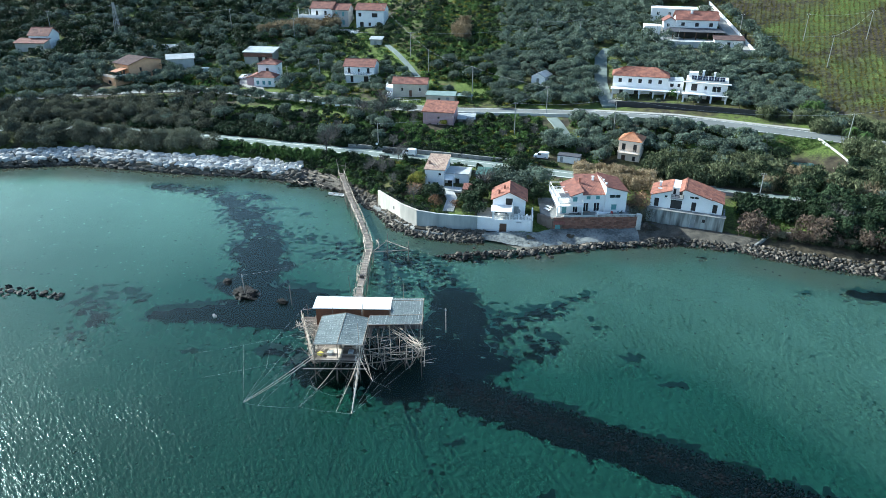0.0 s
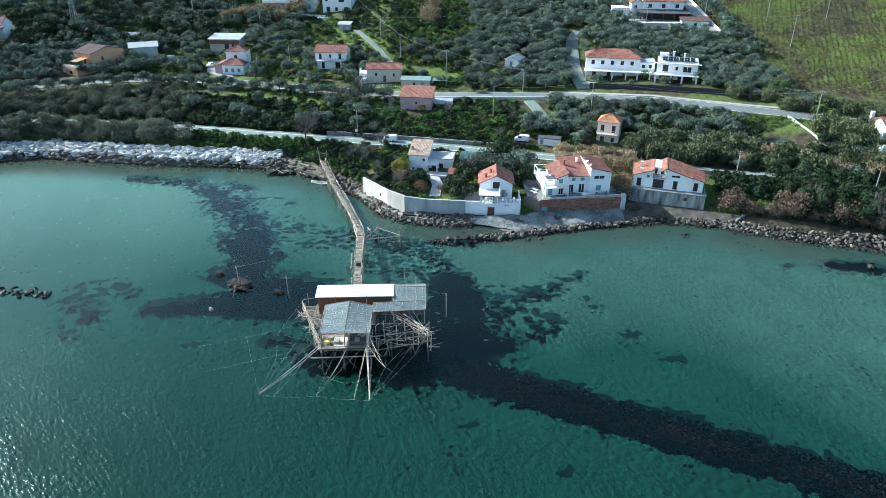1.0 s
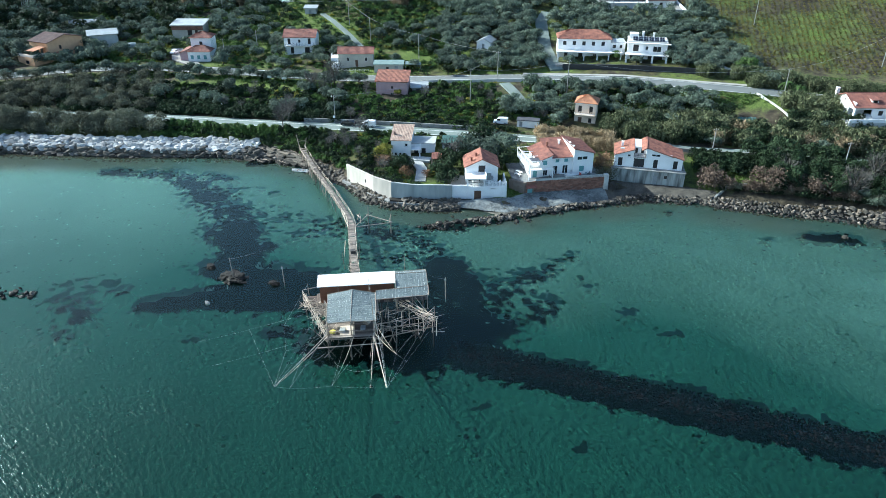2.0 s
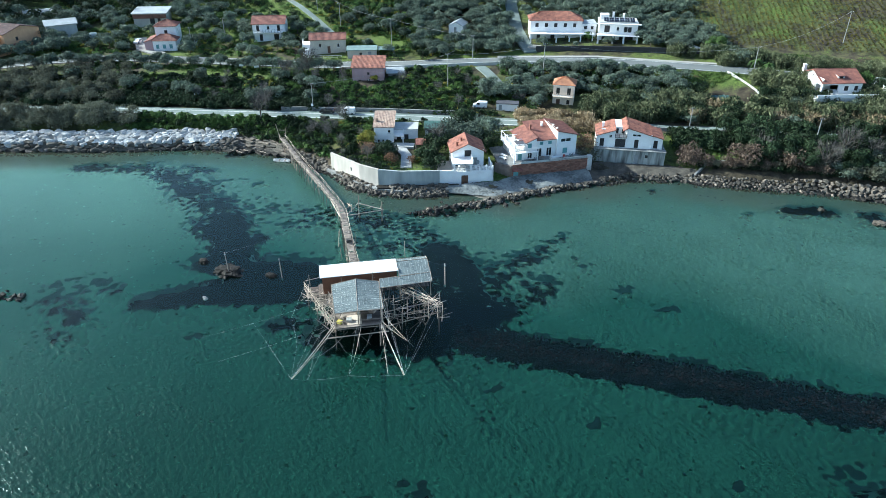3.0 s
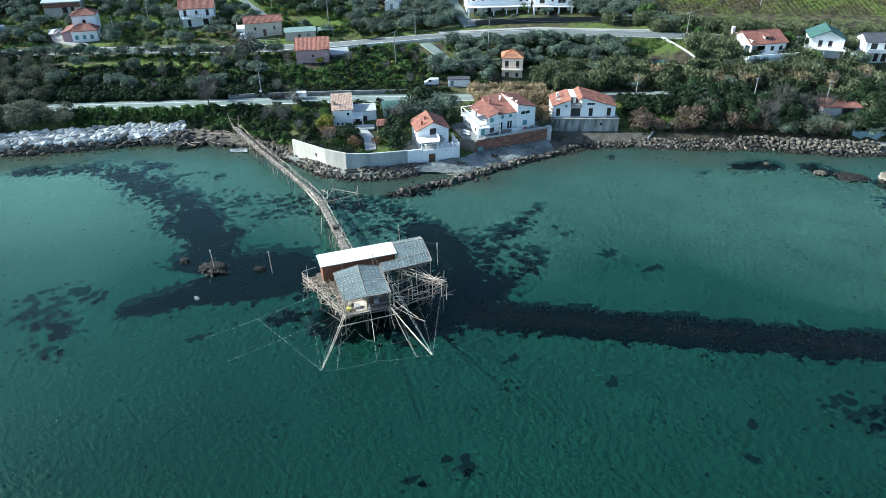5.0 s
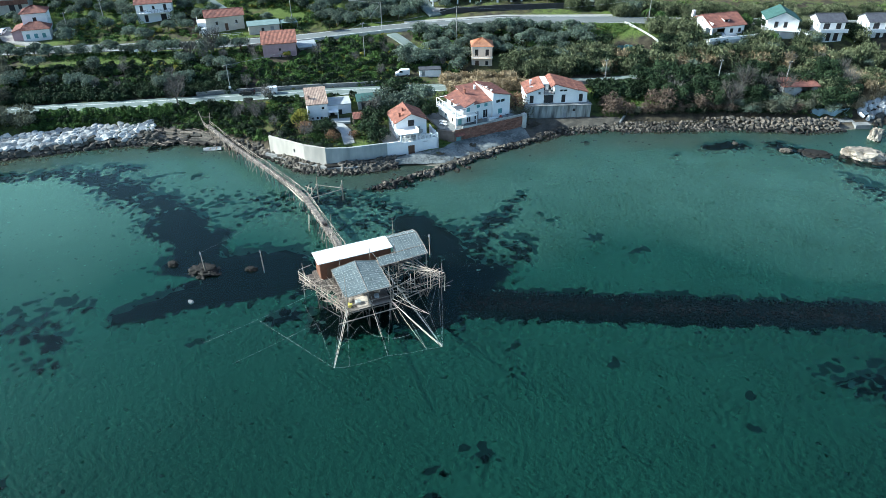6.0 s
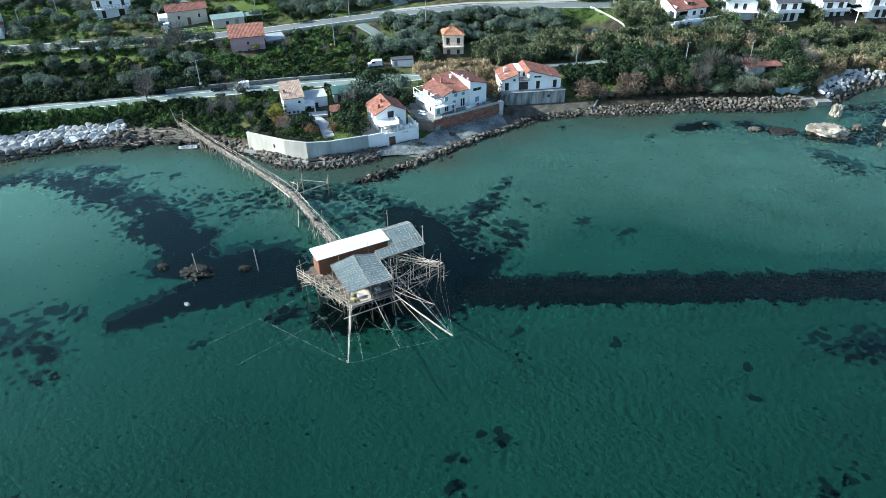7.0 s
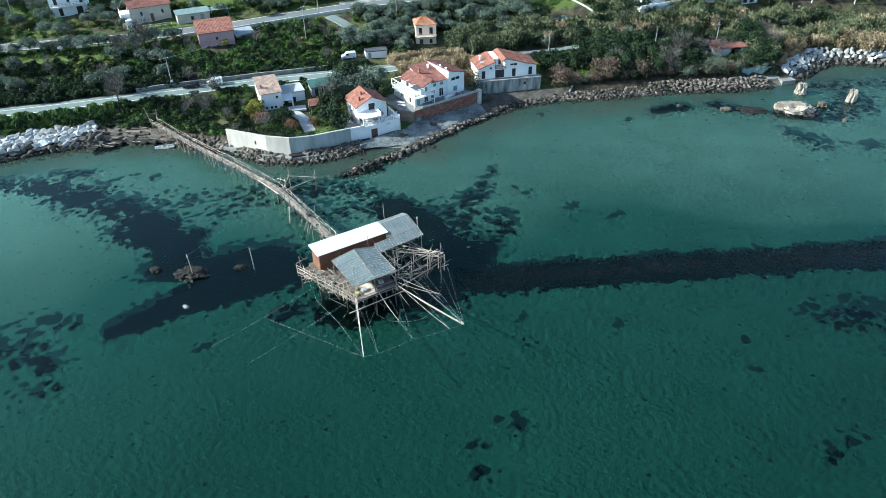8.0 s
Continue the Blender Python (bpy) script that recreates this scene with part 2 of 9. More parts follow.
def quick_mesh(name, V, F):
    """A mesh from numpy arrays; all faces have the same number of corners."""
    V, F = np.asarray(V, np.float32), np.asarray(F, np.int32)
    k = F.shape[1]
    me = bpy.data.meshes.new(name)
    me.vertices.add(len(V))
    me.vertices.foreach_set("co", V.ravel())
    me.loops.add(F.size)
    me.loops.foreach_set("vertex_index", F.ravel())
    me.polygons.add(len(F))
    me.polygons.foreach_set("loop_start", np.arange(0, F.size, k, dtype=np.int32))
    me.update(calc_edges=True)
    return me


def thing(name, label, category, at=None, group="", kind=""):
    ob = new(name)
    ob.empty_display_size = 0.3
    if at is not None:
        ob.matrix_world = at
    return tagged(ob, label, category, group, kind)


def solo(name, me, material, label, category, at=None, group="", kind=""):
    """A thing, or a piece of the setting, of one mesh."""
    if material and not me.materials:
        me.materials.append(material)
    ob = new(name, me)
    if at is not None:
        ob.matrix_world = at
    return tagged(ob, label, category, group, kind)


def part(name, shape, material, parent, label="", at=None, kind=""):
    """Links a bmesh or a mesh as one object under a thing or a part."""
    if isinstance(shape, bmesh.types.BMesh):
        me = bpy.data.meshes.new(name)
        shape.to_mesh(me)
        shape.free()
    else:
        me = shape
    if not me.materials:
        me.materials.append(material)
    ob = new(name, me)
    ob.parent = parent
    if at is not None:
        ob.matrix_basis = at
    return tagged(ob, label, kind=kind)


def box(bm, x0, x1, y0, y1, z0, z1):
    v = [bm.verts.new(p) for p in ((x0, y0, z0), (x1, y0, z0), (x1, y1, z0), (x0, y1, z0), (x0, y0, z1), (x1, y0, z1), (x1, y1, z1), (x0, y1, z1))]
    for f in ((0, 3, 2, 1), (4, 5, 6, 7), (0, 1, 5, 4), (1, 2, 6, 5), (2, 3, 7, 6), (3, 0, 4, 7)):
        bm.faces.new([v[i] for i in f])
    return bm


def block(x0, x1, y0, y1, z0, z1, bevel=0.0):
    bm = box(bmesh.new(), x0, x1, y0, y1, z0, z1)
    if bevel:
        bmesh.ops.bevel(bm, geom=bm.edges[:], offset=bevel, segments=1, affect="EDGES")
    return bm


def pole(bm, a, b, r0, r1=None, sides=6, bend=0.0, rings=2):
    """A round, slightly bent, tapering stick from a to b."""
    a, b = Vector(a), Vector(b)
    r1 = r0 if r1 is None else r1
    d = (b - a)
    u = d.orthogonal().normalized()
    w = d.normalized().cross(u)
    loops = []
    for k in range(rings + 1):
        t = k / rings
        c = a + d * t + Vector((0, 0, -1)) * bend * 4 * t * (1 - t)
        r = r0 + (r1 - r0) * t
        loops.append([bm.verts.new(c + (u * math.cos(q) + w * math.sin(q)) * r) for q in (2 * math.pi * i / sides for i in range(sides))])
    for p, q in zip(loops, loops[1:]):
        for i in range(sides):
            bm.faces.new((p[i], p[(i + 1) % sides], q[(i + 1) % sides], q[i]))
    bm.faces.new(loops[0][::-1])
    bm.faces.new(loops[-1])
    return bm


def stick(a, b, r0, r1=None, sides=6, bend=0.0, rings=2):
    return pole(bmesh.new(), a, b, r0, r1, sides, bend, rings)


def prism(points, z0, z1):
    """An upright prism over a plan."""
    bm = bmesh.new()
    lo, hi = [bm.verts.new((x, y, z0)) for x, y in points], [bm.verts.new((x, y, z1)) for x, y in points]
    n = len(points)
    bm.faces.new(hi)
    bm.faces.new(lo[::-1])
    for i in range(n):
        bm.faces.new((lo[i], lo[(i + 1) % n], hi[(i + 1) % n], hi[i]))
    bmesh.ops.recalc_face_normals(bm, faces=bm.faces[:])
    return bm


# ---- the lie of the land ----
# guide lines of the land, along x: the water's edge, the coast road, the main road
SHORE = ((-400, 150), (-160, 169), (-124, 173.5), (-105, 177), (-77, 171.6), (-50, 168), (-36, 164), (-28, 157.5), (-19, 147), (-14.5, 138), (-9, 133.5), (0, 131), (6, 131), (10, 129), (15, 125), (30, 128.3), (47, 131), (56, 128.4), (72, 121.5), (86, 115.7), (99, 108.5), (113, 103), (126, 105), (136, 106), (146, 97), (200, 80), (500, 0))
COAST_ROAD = ((-400, 180), (-160, 191), (-118, 193), (-100, 192.5), (-82, 188.6), (-65, 185), (-48, 180), (-31, 175.5), (-16, 171.5), (0, 167.5), (13, 163), (40, 154), (66, 146.5), (82, 142.5), (110, 131), (150, 114), (200, 98), (500, 20))
MAIN_ROAD = ((-400, 195), (-160, 203), (-144, 210), (-130, 219), (-98, 229), (-75, 227), (-48, 218), (-20, 206.5), (0, 201.5), (31, 196), (61, 186), (86, 174.5), (103, 164.5), (119, 157), (139, 145), (170, 128), (220, 106), (500, 30))
ROAD_Z = ((-100, 9), (-48, 9), (-20, 9.5), (0, 9.8), (31, 11), (61, 12), (100, 12))
RISE = ((0, 0.0), (6, 0.3), (30, 5.0), (60, 12.0), (120, 28.0), (250, 62.0), (600, 120.0), (3000, 260.0))


def along(table, v):
    a = np.array(table, float)
    return np.interp(v, a[:, 0], a[:, 1])


def soft(a, b, v):
    s = np.clip((v - a) / (b - a), 0, 1)
    return s * s * (3 - 2 * s)


def land(x, y):
    """Height of the ground and of the sea bed."""
    x, y = np.asarray(x, float), np.asarray(y, float)
    s, c, m, zm = along(SHORE, x), along(COAST_ROAD, x), along(MAIN_ROAD, x), along(ROAD_Z, x)
    # beach shelf in front of the middle houses, banks elsewhere
    beach = soft(4, 10, x) * (1 - soft(62, 70, x))
    toe = 2.4 - 1.0 * beach
    sea = -0.25 - 0.055 * np.clip(s - y, 0, 60) - 0.02 * np.clip(s - y - 60, 0, 400)
    t1 = np.clip((y - s) / 6, 0, 1)
    low = sea * (1 - t1) + toe * t1
    w1 = np.maximum(c - 3.2 - (s + 6), 1)
    t2 = np.clip((y - s - 6) / w1, 0, 1)
    bank = toe + (5.4 - toe) * soft(0, 1, t2)
    t3 = np.clip((y - c - 3.0) / np.maximum(m - 4.5 - c - 3.0, 1), 0, 1)
    mid = 5.4 + (zm - 5.4) * soft(0, 1, t3) ** 0.9
    up = zm + along(RISE, np.maximum(y - m - 4.0, 0)) * (0.85 + 0.15 * soft(-80, 30, x))
    z = np.where(y < s + 6, low, np.where(y < c + 3.0, bank, np.where(y < m + 4.0, mid, up)))
    # the slip is cut into the bank
    slip = soft(103.5, 105.5, x) * (1 - soft(115, 117, x)) * (1 - soft(-0.5, 0.1, y - 112.5 + 0.395 * (x - 105.8)))
    return np.where(y > s, z + slip * (np.minimum(z, 0.8) - z), z)


def ground_z(x, y):
    return float(land(x, y))


def blob(x, y, cx, cy, rx, ry, turn=0.0):
    c, s = math.cos(radians(turn)), math.sin(radians(turn))
    u, v = (x - cx) * c + (y - cy) * s, -(x - cx) * s + (y - cy) * c
    return np.exp(-((u / rx) ** 2 + (v / ry) ** 2))


def wobble(x, y, k, seed=0.0):
    """A smooth, irregular field between about -1 and 1."""
    a = np.sin(x * k * 1.0 + 1.7 * np.sin(y * k * 0.9 + seed)) + np.sin(y * k * 1.3 + 1.9 * np.sin(x * k * 0.7 + seed * 2.1))
    b = np.sin((x + y) * k * 2.3 + 2.0 * np.sin((x - y) * k * 1.7 + seed * 3.3))
    return (a + 0.8 * b) / 2.8


REEF = ((-3.0, 81.6), (66.0, 45.4))


# weed meadows on low shoals, and dark patches for the platform's shade: a line, its half width at both ends, how
# thickly it is grown
MEADOWS_WEST = (
    (((-75.2, 161.2), (-60.8, 158.2), (-53.5, 151.9), (-47.9, 146.5)), 2.4, 3.6, 0.5),
    (((-51.5, 146.2), (-44.0, 137.6), (-40.9, 129.0)), 4, 4.6, 0.52),
    (((-41.8, 127.2), (-36.9, 119.9), (-38.1, 114.7)), 4.8, 4.2, 0.72),
    (((-41.6, 111.2), (-36.6, 107.9), (-29.7, 107.0), (-24.3, 104.5)), 3.2, 4, 0.8),
    (((-51.3, 100.3), (-46.9, 100.3), (-35.2, 101.0), (-24.9, 99.6)), 1.8, 4.6, 0.9),
    (((-40.9, 135.6), (-29.2, 131.0), (-20.1, 126.4)), 2.6, 3.2, 0.37),
    (((-31.3, 124.3), (-18.0, 121.8)), 2, 2.6, 0.33),
    (((-13.8, 125.3), (-6.9, 120.2), (-1.1, 114.4)), 4, 2.4, 0.46),
    (((-14.1, 114.5), (-3.6, 108.9)), 3.4, 3, 0.36),
)
MEADOWS_AND_DECK_SHADE = (
    (((-0.6, 107.7), (0.8, 101.3), (-2.7, 88.0)), 3.6, 5.4, 0.8),
    # next two: weed thickened to paint in the shade under the platform
    (((-11.3, 92.8), (-4.4, 83.7)), 6, 5.5, 0.85),
    (((-20.0, 86.0), (-8.0, 83.0)), 4.5, 5.0, 0.8),
    (((3.8, 100.8), (10.9, 100.4), (17.1, 103.3), (23.9, 108.8)), 4.2, 1.3, 0.43),
    (((7.8, 96.2), (14.7, 94.0), (12.8, 89.7)), 3.4, 2.4, 0.43),
    (((0.4, 89.8), (6.0, 87.6)), 4.6, 3.4, 0.74),
    (((-2.7, 83.4), (1.2, 81.2)), 4.4, 3.6, 0.9),
    (((-4.1, 124.2), (4.9, 122.0)), 1, 1.4, 0.6),
    (((-51.8, 157.5), (-44.9, 153.2)), 1.6, 1.4, 0.5),
    (((-42.6, 162.9), (-37.2, 163.4)), 1, 1.2, 0.7),
    (((-29.7, 89.6), (-27.1, 89.1)), 1.3, 1.3, 0.62),
)
MEADOWS_EAST = (
    (((-62.1, 107.7), (-55.8, 105.1)), 2.2, 1.8, 0.42),
    (((-66.0, 105.2), (-62.2, 99.9), (-60.1, 96.5)), 3.4, 2.4, 0.44),
    (((-62.8, 94.5), (-60.9, 92.7)), 2.2, 2, 0.38),
    (((73.3, 110.8), (80.1, 109.0)), 1.6, 2.2, 0.75),
    (((87.9, 104.6), (92.0, 97.3)), 2.6, 1.4, 0.72),
    (((95.3, 94.3), (100.8, 87.8)), 2.4, 2.4, 0.55),
    (((89.9, 86.8), (89.2, 80.1)), 2.4, 3.6, 0.42),
    (((105.0, 87.7), (114.6, 85.2), (122.2, 92.7)), 5, 4, 0.46),
    (((91.9, 77.9), (93.7, 76.4)), 1.4, 1.4, 0.45),
    (((96.6, 73.1), (99.6, 71.1)), 2.4, 2.4, 0.42),
    (((117.6, 98.9), (134.5, 91.1)), 3, 4, 0.36),
    (((37.5, 45.0), (45.8, 40.3)), 3, 4.4, 0.42),
)

TUFTS = ((-41.9, 147.5, 1.6), (-38.2, 147.8, 1.2), (-34.3, 144.6, 1.7), (-33.0, 138.2, 1.5), (-43.5, 144.7, 1.2), (-73.7, 163.0, 1.4), (-65.2, 158.3, 1.6), (-41.1, 89.1, 1.5), (23.7, 100.5, 1.3), (24.1, 97.4, 1.5), (64.1, 110.9, 1.6), (0, 68.6, 1.5), (-2, 64.6, 1.2), (-11.7, 54.4, 1.3), (-14.5, 55.4, 1.3), (-12.0, 52.4, 1.2), (-18.3, 53.4, 1.5), (-20.8, 49.9, 1.8), (-34, 47, 2.0))
TUFTS_FAR = ((32.5, 82.4, 2.2), (27.7, 88.7, 1.7), (11.9, 60.4, 1.2), (20.1, 43.0, 1.6), (20.2, 29.5, 1.8), (-66, 72, 2.0), (-72, 66, 1.8), (-60, 55, 2.0), (23.7, 47.5, 1.3), (16.1, 29.4, 1.6), (50, 125.5, 1.0), (44, 127, 0.9), (-47, 112, 1.0), (-51, 118, 0.9), (-24, 152, 1.2), (-31, 158, 1.4))


def stroke(x, y, pts, r0, r1):
    """1 on a line of points, falling off at its sides; the half width goes from r0 to r1."""
    best = np.zeros_like(x)
    for k, ((ax, ay), (bx, by)) in enumerate(zip(pts, pts[1:])):
        dx, dy = bx - ax, by - ay
        t = np.clip(((x - ax) * dx + (y - ay) * dy) / (dx * dx + dy * dy), 0, 1)
        r = r0 + (r1 - r0) * (k + t) / (len(pts) - 1)
        d = np.hypot(x - ax - t * dx, y - ay - t * dy) / (r * 1.3)
        best = np.maximum(best, np.exp(-d ** 3))
    return best


def weed_cover(x, y):
    """How thickly weed covers the sea bed: dark meadows on shoals round the platform, thickened under it to paint its
    shade, and the long low reef.
    """
    c = np.zeros_like(x)
    for pts, r0, r1, amount in MEADOWS_WEST + MEADOWS_AND_DECK_SHADE + MEADOWS_EAST:
        c = np.maximum(c, amount * stroke(x, y, pts, r0, r1))
    c = c * np.clip(1.0 + 0.3 * wobble(x, y, 0.45, 3.0), 0.6, 1.25)
    for cx, cy, r in TUFTS + TUFTS_FAR:
        c = np.maximum(c, 0.75 * blob(x, y, cx, cy, r * 0.95, r * 0.62))
    (ax, ay), (bx, by) = REEF
    length = math.hypot(bx - ax, by - ay)
    ux, uy = (bx - ax) / length, (by - ay) / length
    run, side = (x - ax) * ux + (y - ay) * uy, -(x - ax) * uy + (y - ay) * ux
    side = side - 0.8 + 0.9 * wobble(x, y, 0.35, 5.0)
    return np.maximum(c, 0.95 * np.exp(-np.abs((side + 0.25) / 3.75) ** 4) * soft(-4, 1, run) * (1 - soft(length + 8, length + 14, run)))


def sheet(name, xs, ys, height):
    X, Y = np.meshgrid(xs, ys)
    Z = height(X, Y)
    V = np.stack([X.ravel(), Y.ravel(), Z.ravel()], 1)
    nx, ny = len(xs), len(ys)
    i = (np.arange(ny - 1)[:, None] * nx + np.arange(nx - 1)[None, :]).ravel()
    F = np.stack([i, i + 1, i + nx + 1, i + nx], 1)
    me = quick_mesh(name, V, F)
    me.polygons.foreach_set("use_smooth", np.ones(len(F), bool))
    return me, X.ravel(), Y.ravel(), Z.ravel()


def spaced(far0, near0, near1, far1, step, grow):
    a = list(np.arange(near0, near1 + step * 0.5, step))
    s, v = step, near0
    left = []
    while v > far0:
        s *= grow
        v -= s
        left.append(v)
    s, v = step, near1
    right = []
    while v < far1:
        s *= grow
        v += s
        right.append(v)
    return np.array(left[::-1] + a + right)


def ground_height(x, y):
    z = land(x, y)
    rough = wobble(x, y, 0.35, 1.0) * 0.22 + wobble(x, y, 0.9, 4.0) * 0.1
    on_land = soft(1.0, 8.0, y - along(SHORE, x))
    calm = np.minimum(np.abs(y - along(COAST_ROAD, x)), np.abs(y - along(MAIN_ROAD, x)))
    shoal = soft(0.22, 0.55, weed_cover(x, y)) * (z < -0.5)
    return z + rough * on_land * soft(4.0, 9.0, calm) + shoal * (-0.5 - z)


ground_me, gx, gy, gz = sheet("ground", spaced(-2500, -150, 175, 2500, 1.25, 1.12), spaced(-2500, 15, 330, 3000, 1.25, 1.12), ground_height)
weed = ground_me.attributes.new("weed", "FLOAT", "POINT")
weed.data.foreach_set("value", (weed_cover(gx, gy) * (gz < 0.2)).astype(np.float32))
dy_sea, dy_coast, dy_main = gy - along(SHORE, gx), gy - along(COAST_ROAD, gx), gy - along(MAIN_ROAD, gx)
turf = (dy_main > 4) * 0.45 + (dy_coast > 2.5) * (dy_main < -4) * 0.35 + (dy_sea > 6) * (dy_coast < -3) * 0.5
turf = turf + 0.5 * blob(gx, gy, 84, 163, 12, 5, -25) + 0.5 * blob(gx, gy, 66, 138, 8, 1.6, -15) + 0.4 * blob(gx, gy, -60, 206, 40, 4, -8) + 0.35 * blob(gx, gy, 8, 215, 18, 8, 0) + 0.3 * blob(gx, gy, -40, 255, 30, 15, 0) + 0.3 * blob(gx, gy, 0, 250, 14, 25, 0)
turf = turf * (1 - 0.08 * soft(100, 108, gx + (gy - 170) * 0.12) * (dy_main > 14))
for cx, cy, rx, ry, turn in ((-70, 208, 46, 3.2, -4), (0, 221, 12, 7, 0), (6, 214, 9, 4, -8), (31, 177, 7, 6, 0), (-2, 252, 8, 26, 0), (-62, 258, 9, 14, 0), (84, 168, 12, 5, -25), (100, 156, 7, 3, -20), (-30, 198, 14, 3, -14), (64, 226, 10, 6, 0), (-50, 246, 16, 6, 0)):
    turf = turf + 0.5 * blob(gx, gy, cx, cy, rx, ry, turn)
turf = turf * (1 - 0.5 * blob(gx, gy, 87, 157, 9, 4, -20))
grass_at = ground_me.attributes.new("turf", "FLOAT", "POINT")
grass_at.data.foreach_set("value", np.clip(turf + 0.25 * wobble(gx, gy, 0.12, 2.0), 0, 1).astype(np.float32))


def weed_mask(n, link, place, cover):
    """Ragged edges for the weed, from its cover and two noises; shared by the sea bed and the water over it."""
    total = cover
    for scale, amount in ((0.25, 0.4), (1.0, 0.55)):
        t, add = n.new("ShaderNodeTexNoise"), n.new("ShaderNodeMath")
        t.inputs["Scale"].default_value, t.inputs["Detail"].default_value = scale, 4
        link(place, t.inputs["Vector"])
        add.operation = "MULTIPLY_ADD"
        add.inputs[1].default_value = amount
        link(t.outputs["Fac"], add.inputs[0])
        link(total, add.inputs[2])
        total = add.outputs[0]
    clump, grow = n.new("ShaderNodeTexVoronoi"), n.new("ShaderNodeMath")
    clump.inputs["Scale"].default_value = 0.72
    link(place, clump.inputs["Vector"])
    grow.operation = "MULTIPLY_ADD"
    grow.inputs[1].default_value = -0.7
    link(clump.outputs["Distance"], grow.inputs[0])
    lift = n.new("ShaderNodeMath")
    lift.inputs[1].default_value = 0.7
    link(total, lift.inputs[0])
    link(lift.outputs[0], grow.inputs[2])
    total = grow.outputs[0]
    r = n.new("ShaderNodeMapRange")
    r.inputs["From Min"].default_value, r.inputs["From Max"].default_value = 1.10, 1.17
    link(total, r.inputs["Value"])
    return r.outputs["Result"]


def ground_material():
    m = bpy.data.materials.new("ground_soil_and_sand")
    m.use_nodes = True
    n, link = m.node_tree.nodes, m.node_tree.links.new
    shade = n["Principled BSDF"]
    shade.inputs["Roughness"].default_value, shade.inputs["Specular IOR Level"].default_value = 0.95, 0.2
    co, geo = n.new("ShaderNodeTexCoord"), n.new("ShaderNodeSeparateXYZ")
    link(co.outputs["Object"], geo.inputs[0])

    def noise_at(scale, detail=6, rough=0.6):
        t = n.new("ShaderNodeTexNoise")
        t.inputs["Scale"].default_value, t.inputs["Detail"].default_value, t.inputs["Roughness"].default_value = scale, detail, rough
        link(co.outputs["Object"], t.inputs["Vector"])
        return t.outputs["Fac"]

    def remap(src, a, b):
        r = n.new("ShaderNodeMapRange")
        r.inputs["From Min"].default_value, r.inputs["From Max"].default_value = a, b
        link(src, r.inputs["Value"])
        return r.outputs["Result"]

    def mixed(fac, a, b):
        x = n.new("ShaderNodeMix")
        x.data_type = "RGBA"
        for plug, v in (("A", a), ("B", b)):
            if isinstance(v, tuple):
                x.inputs[plug].default_value = (*v, 1)
            else:
                link(v, x.inputs[plug])
        link(fac, x.inputs["Factor"])
        return x.outputs["Result"]

    def plus(a, b, k):
        x = n.new("ShaderNodeMath")
        x.operation = "MULTIPLY_ADD"
        link(b, x.inputs[0])
        x.inputs[1].default_value = k
        link(a, x.inputs[2])
        return x.outputs[0]

    coarse, mid, fine = noise_at(0.08), noise_at(0.5), noise_at(3.0)
    soil = mixed(remap(mid, 0.35, 0.65), (0.030, 0.026, 0.018), (0.095, 0.078, 0.050))
    grass = mixed(remap(fine, 0.35, 0.65), (0.042, 0.072, 0.016), (0.150, 0.190, 0.042))
    grass = mixed(remap(coarse, 0.48, 0.66), grass, mixed(remap(mid, 0.4, 0.6), (0.036, 0.044, 0.015), (0.100, 0.092, 0.036)))
    a = n.new("ShaderNodeAttribute")
    a.attribute_name = "turf"
    cover = remap(plus(plus(a.outputs["Fac"], mid, 0.8), fine, 0.35), 0.85, 1.15)
    top = mixed(cover, soil, grass)
    sand = mixed(remap(coarse, 0.35, 0.65), (0.30, 0.29, 0.22), (0.40, 0.38, 0.29))
    w = n.new("ShaderNodeAttribute")
    w.attribute_name = "weed"
    thick = weed_mask(n, link, co.outputs["Object"], w.outputs["Fac"])
    bed = mixed(thick, sand, mixed(remap(fine, 0.3, 0.7), (0.0012, 0.0022, 0.0026), (0.010, 0.0125, 0.0125)))
    bed = mixed(remap(geo.outputs["Z"], -0.15, 0.1), bed, mixed(remap(mid, 0.35, 0.65), (0.075, 0.070, 0.058), (0.190, 0.175, 0.140)))
    shore = remap(plus(geo.outputs["Z"], mid, 0.8), 0.75, 1.15)
    link(mixed(shore, bed, top), shade.inputs["Base Color"])
    bp = n.new("ShaderNodeBump")
    bp.inputs["Strength"].default_value, bp.inputs["Distance"].default_value = 0.6, 0.25
    link(plus(mid, fine, 0.4), bp.inputs["Height"])
    link(bp.outputs["Normal"], shade.inputs["Normal"])
    return m


solo("ground", ground_me, ground_material(), "hillside soil and grass falling to a sandy, weedy sea bed", "ground", kind="structure")


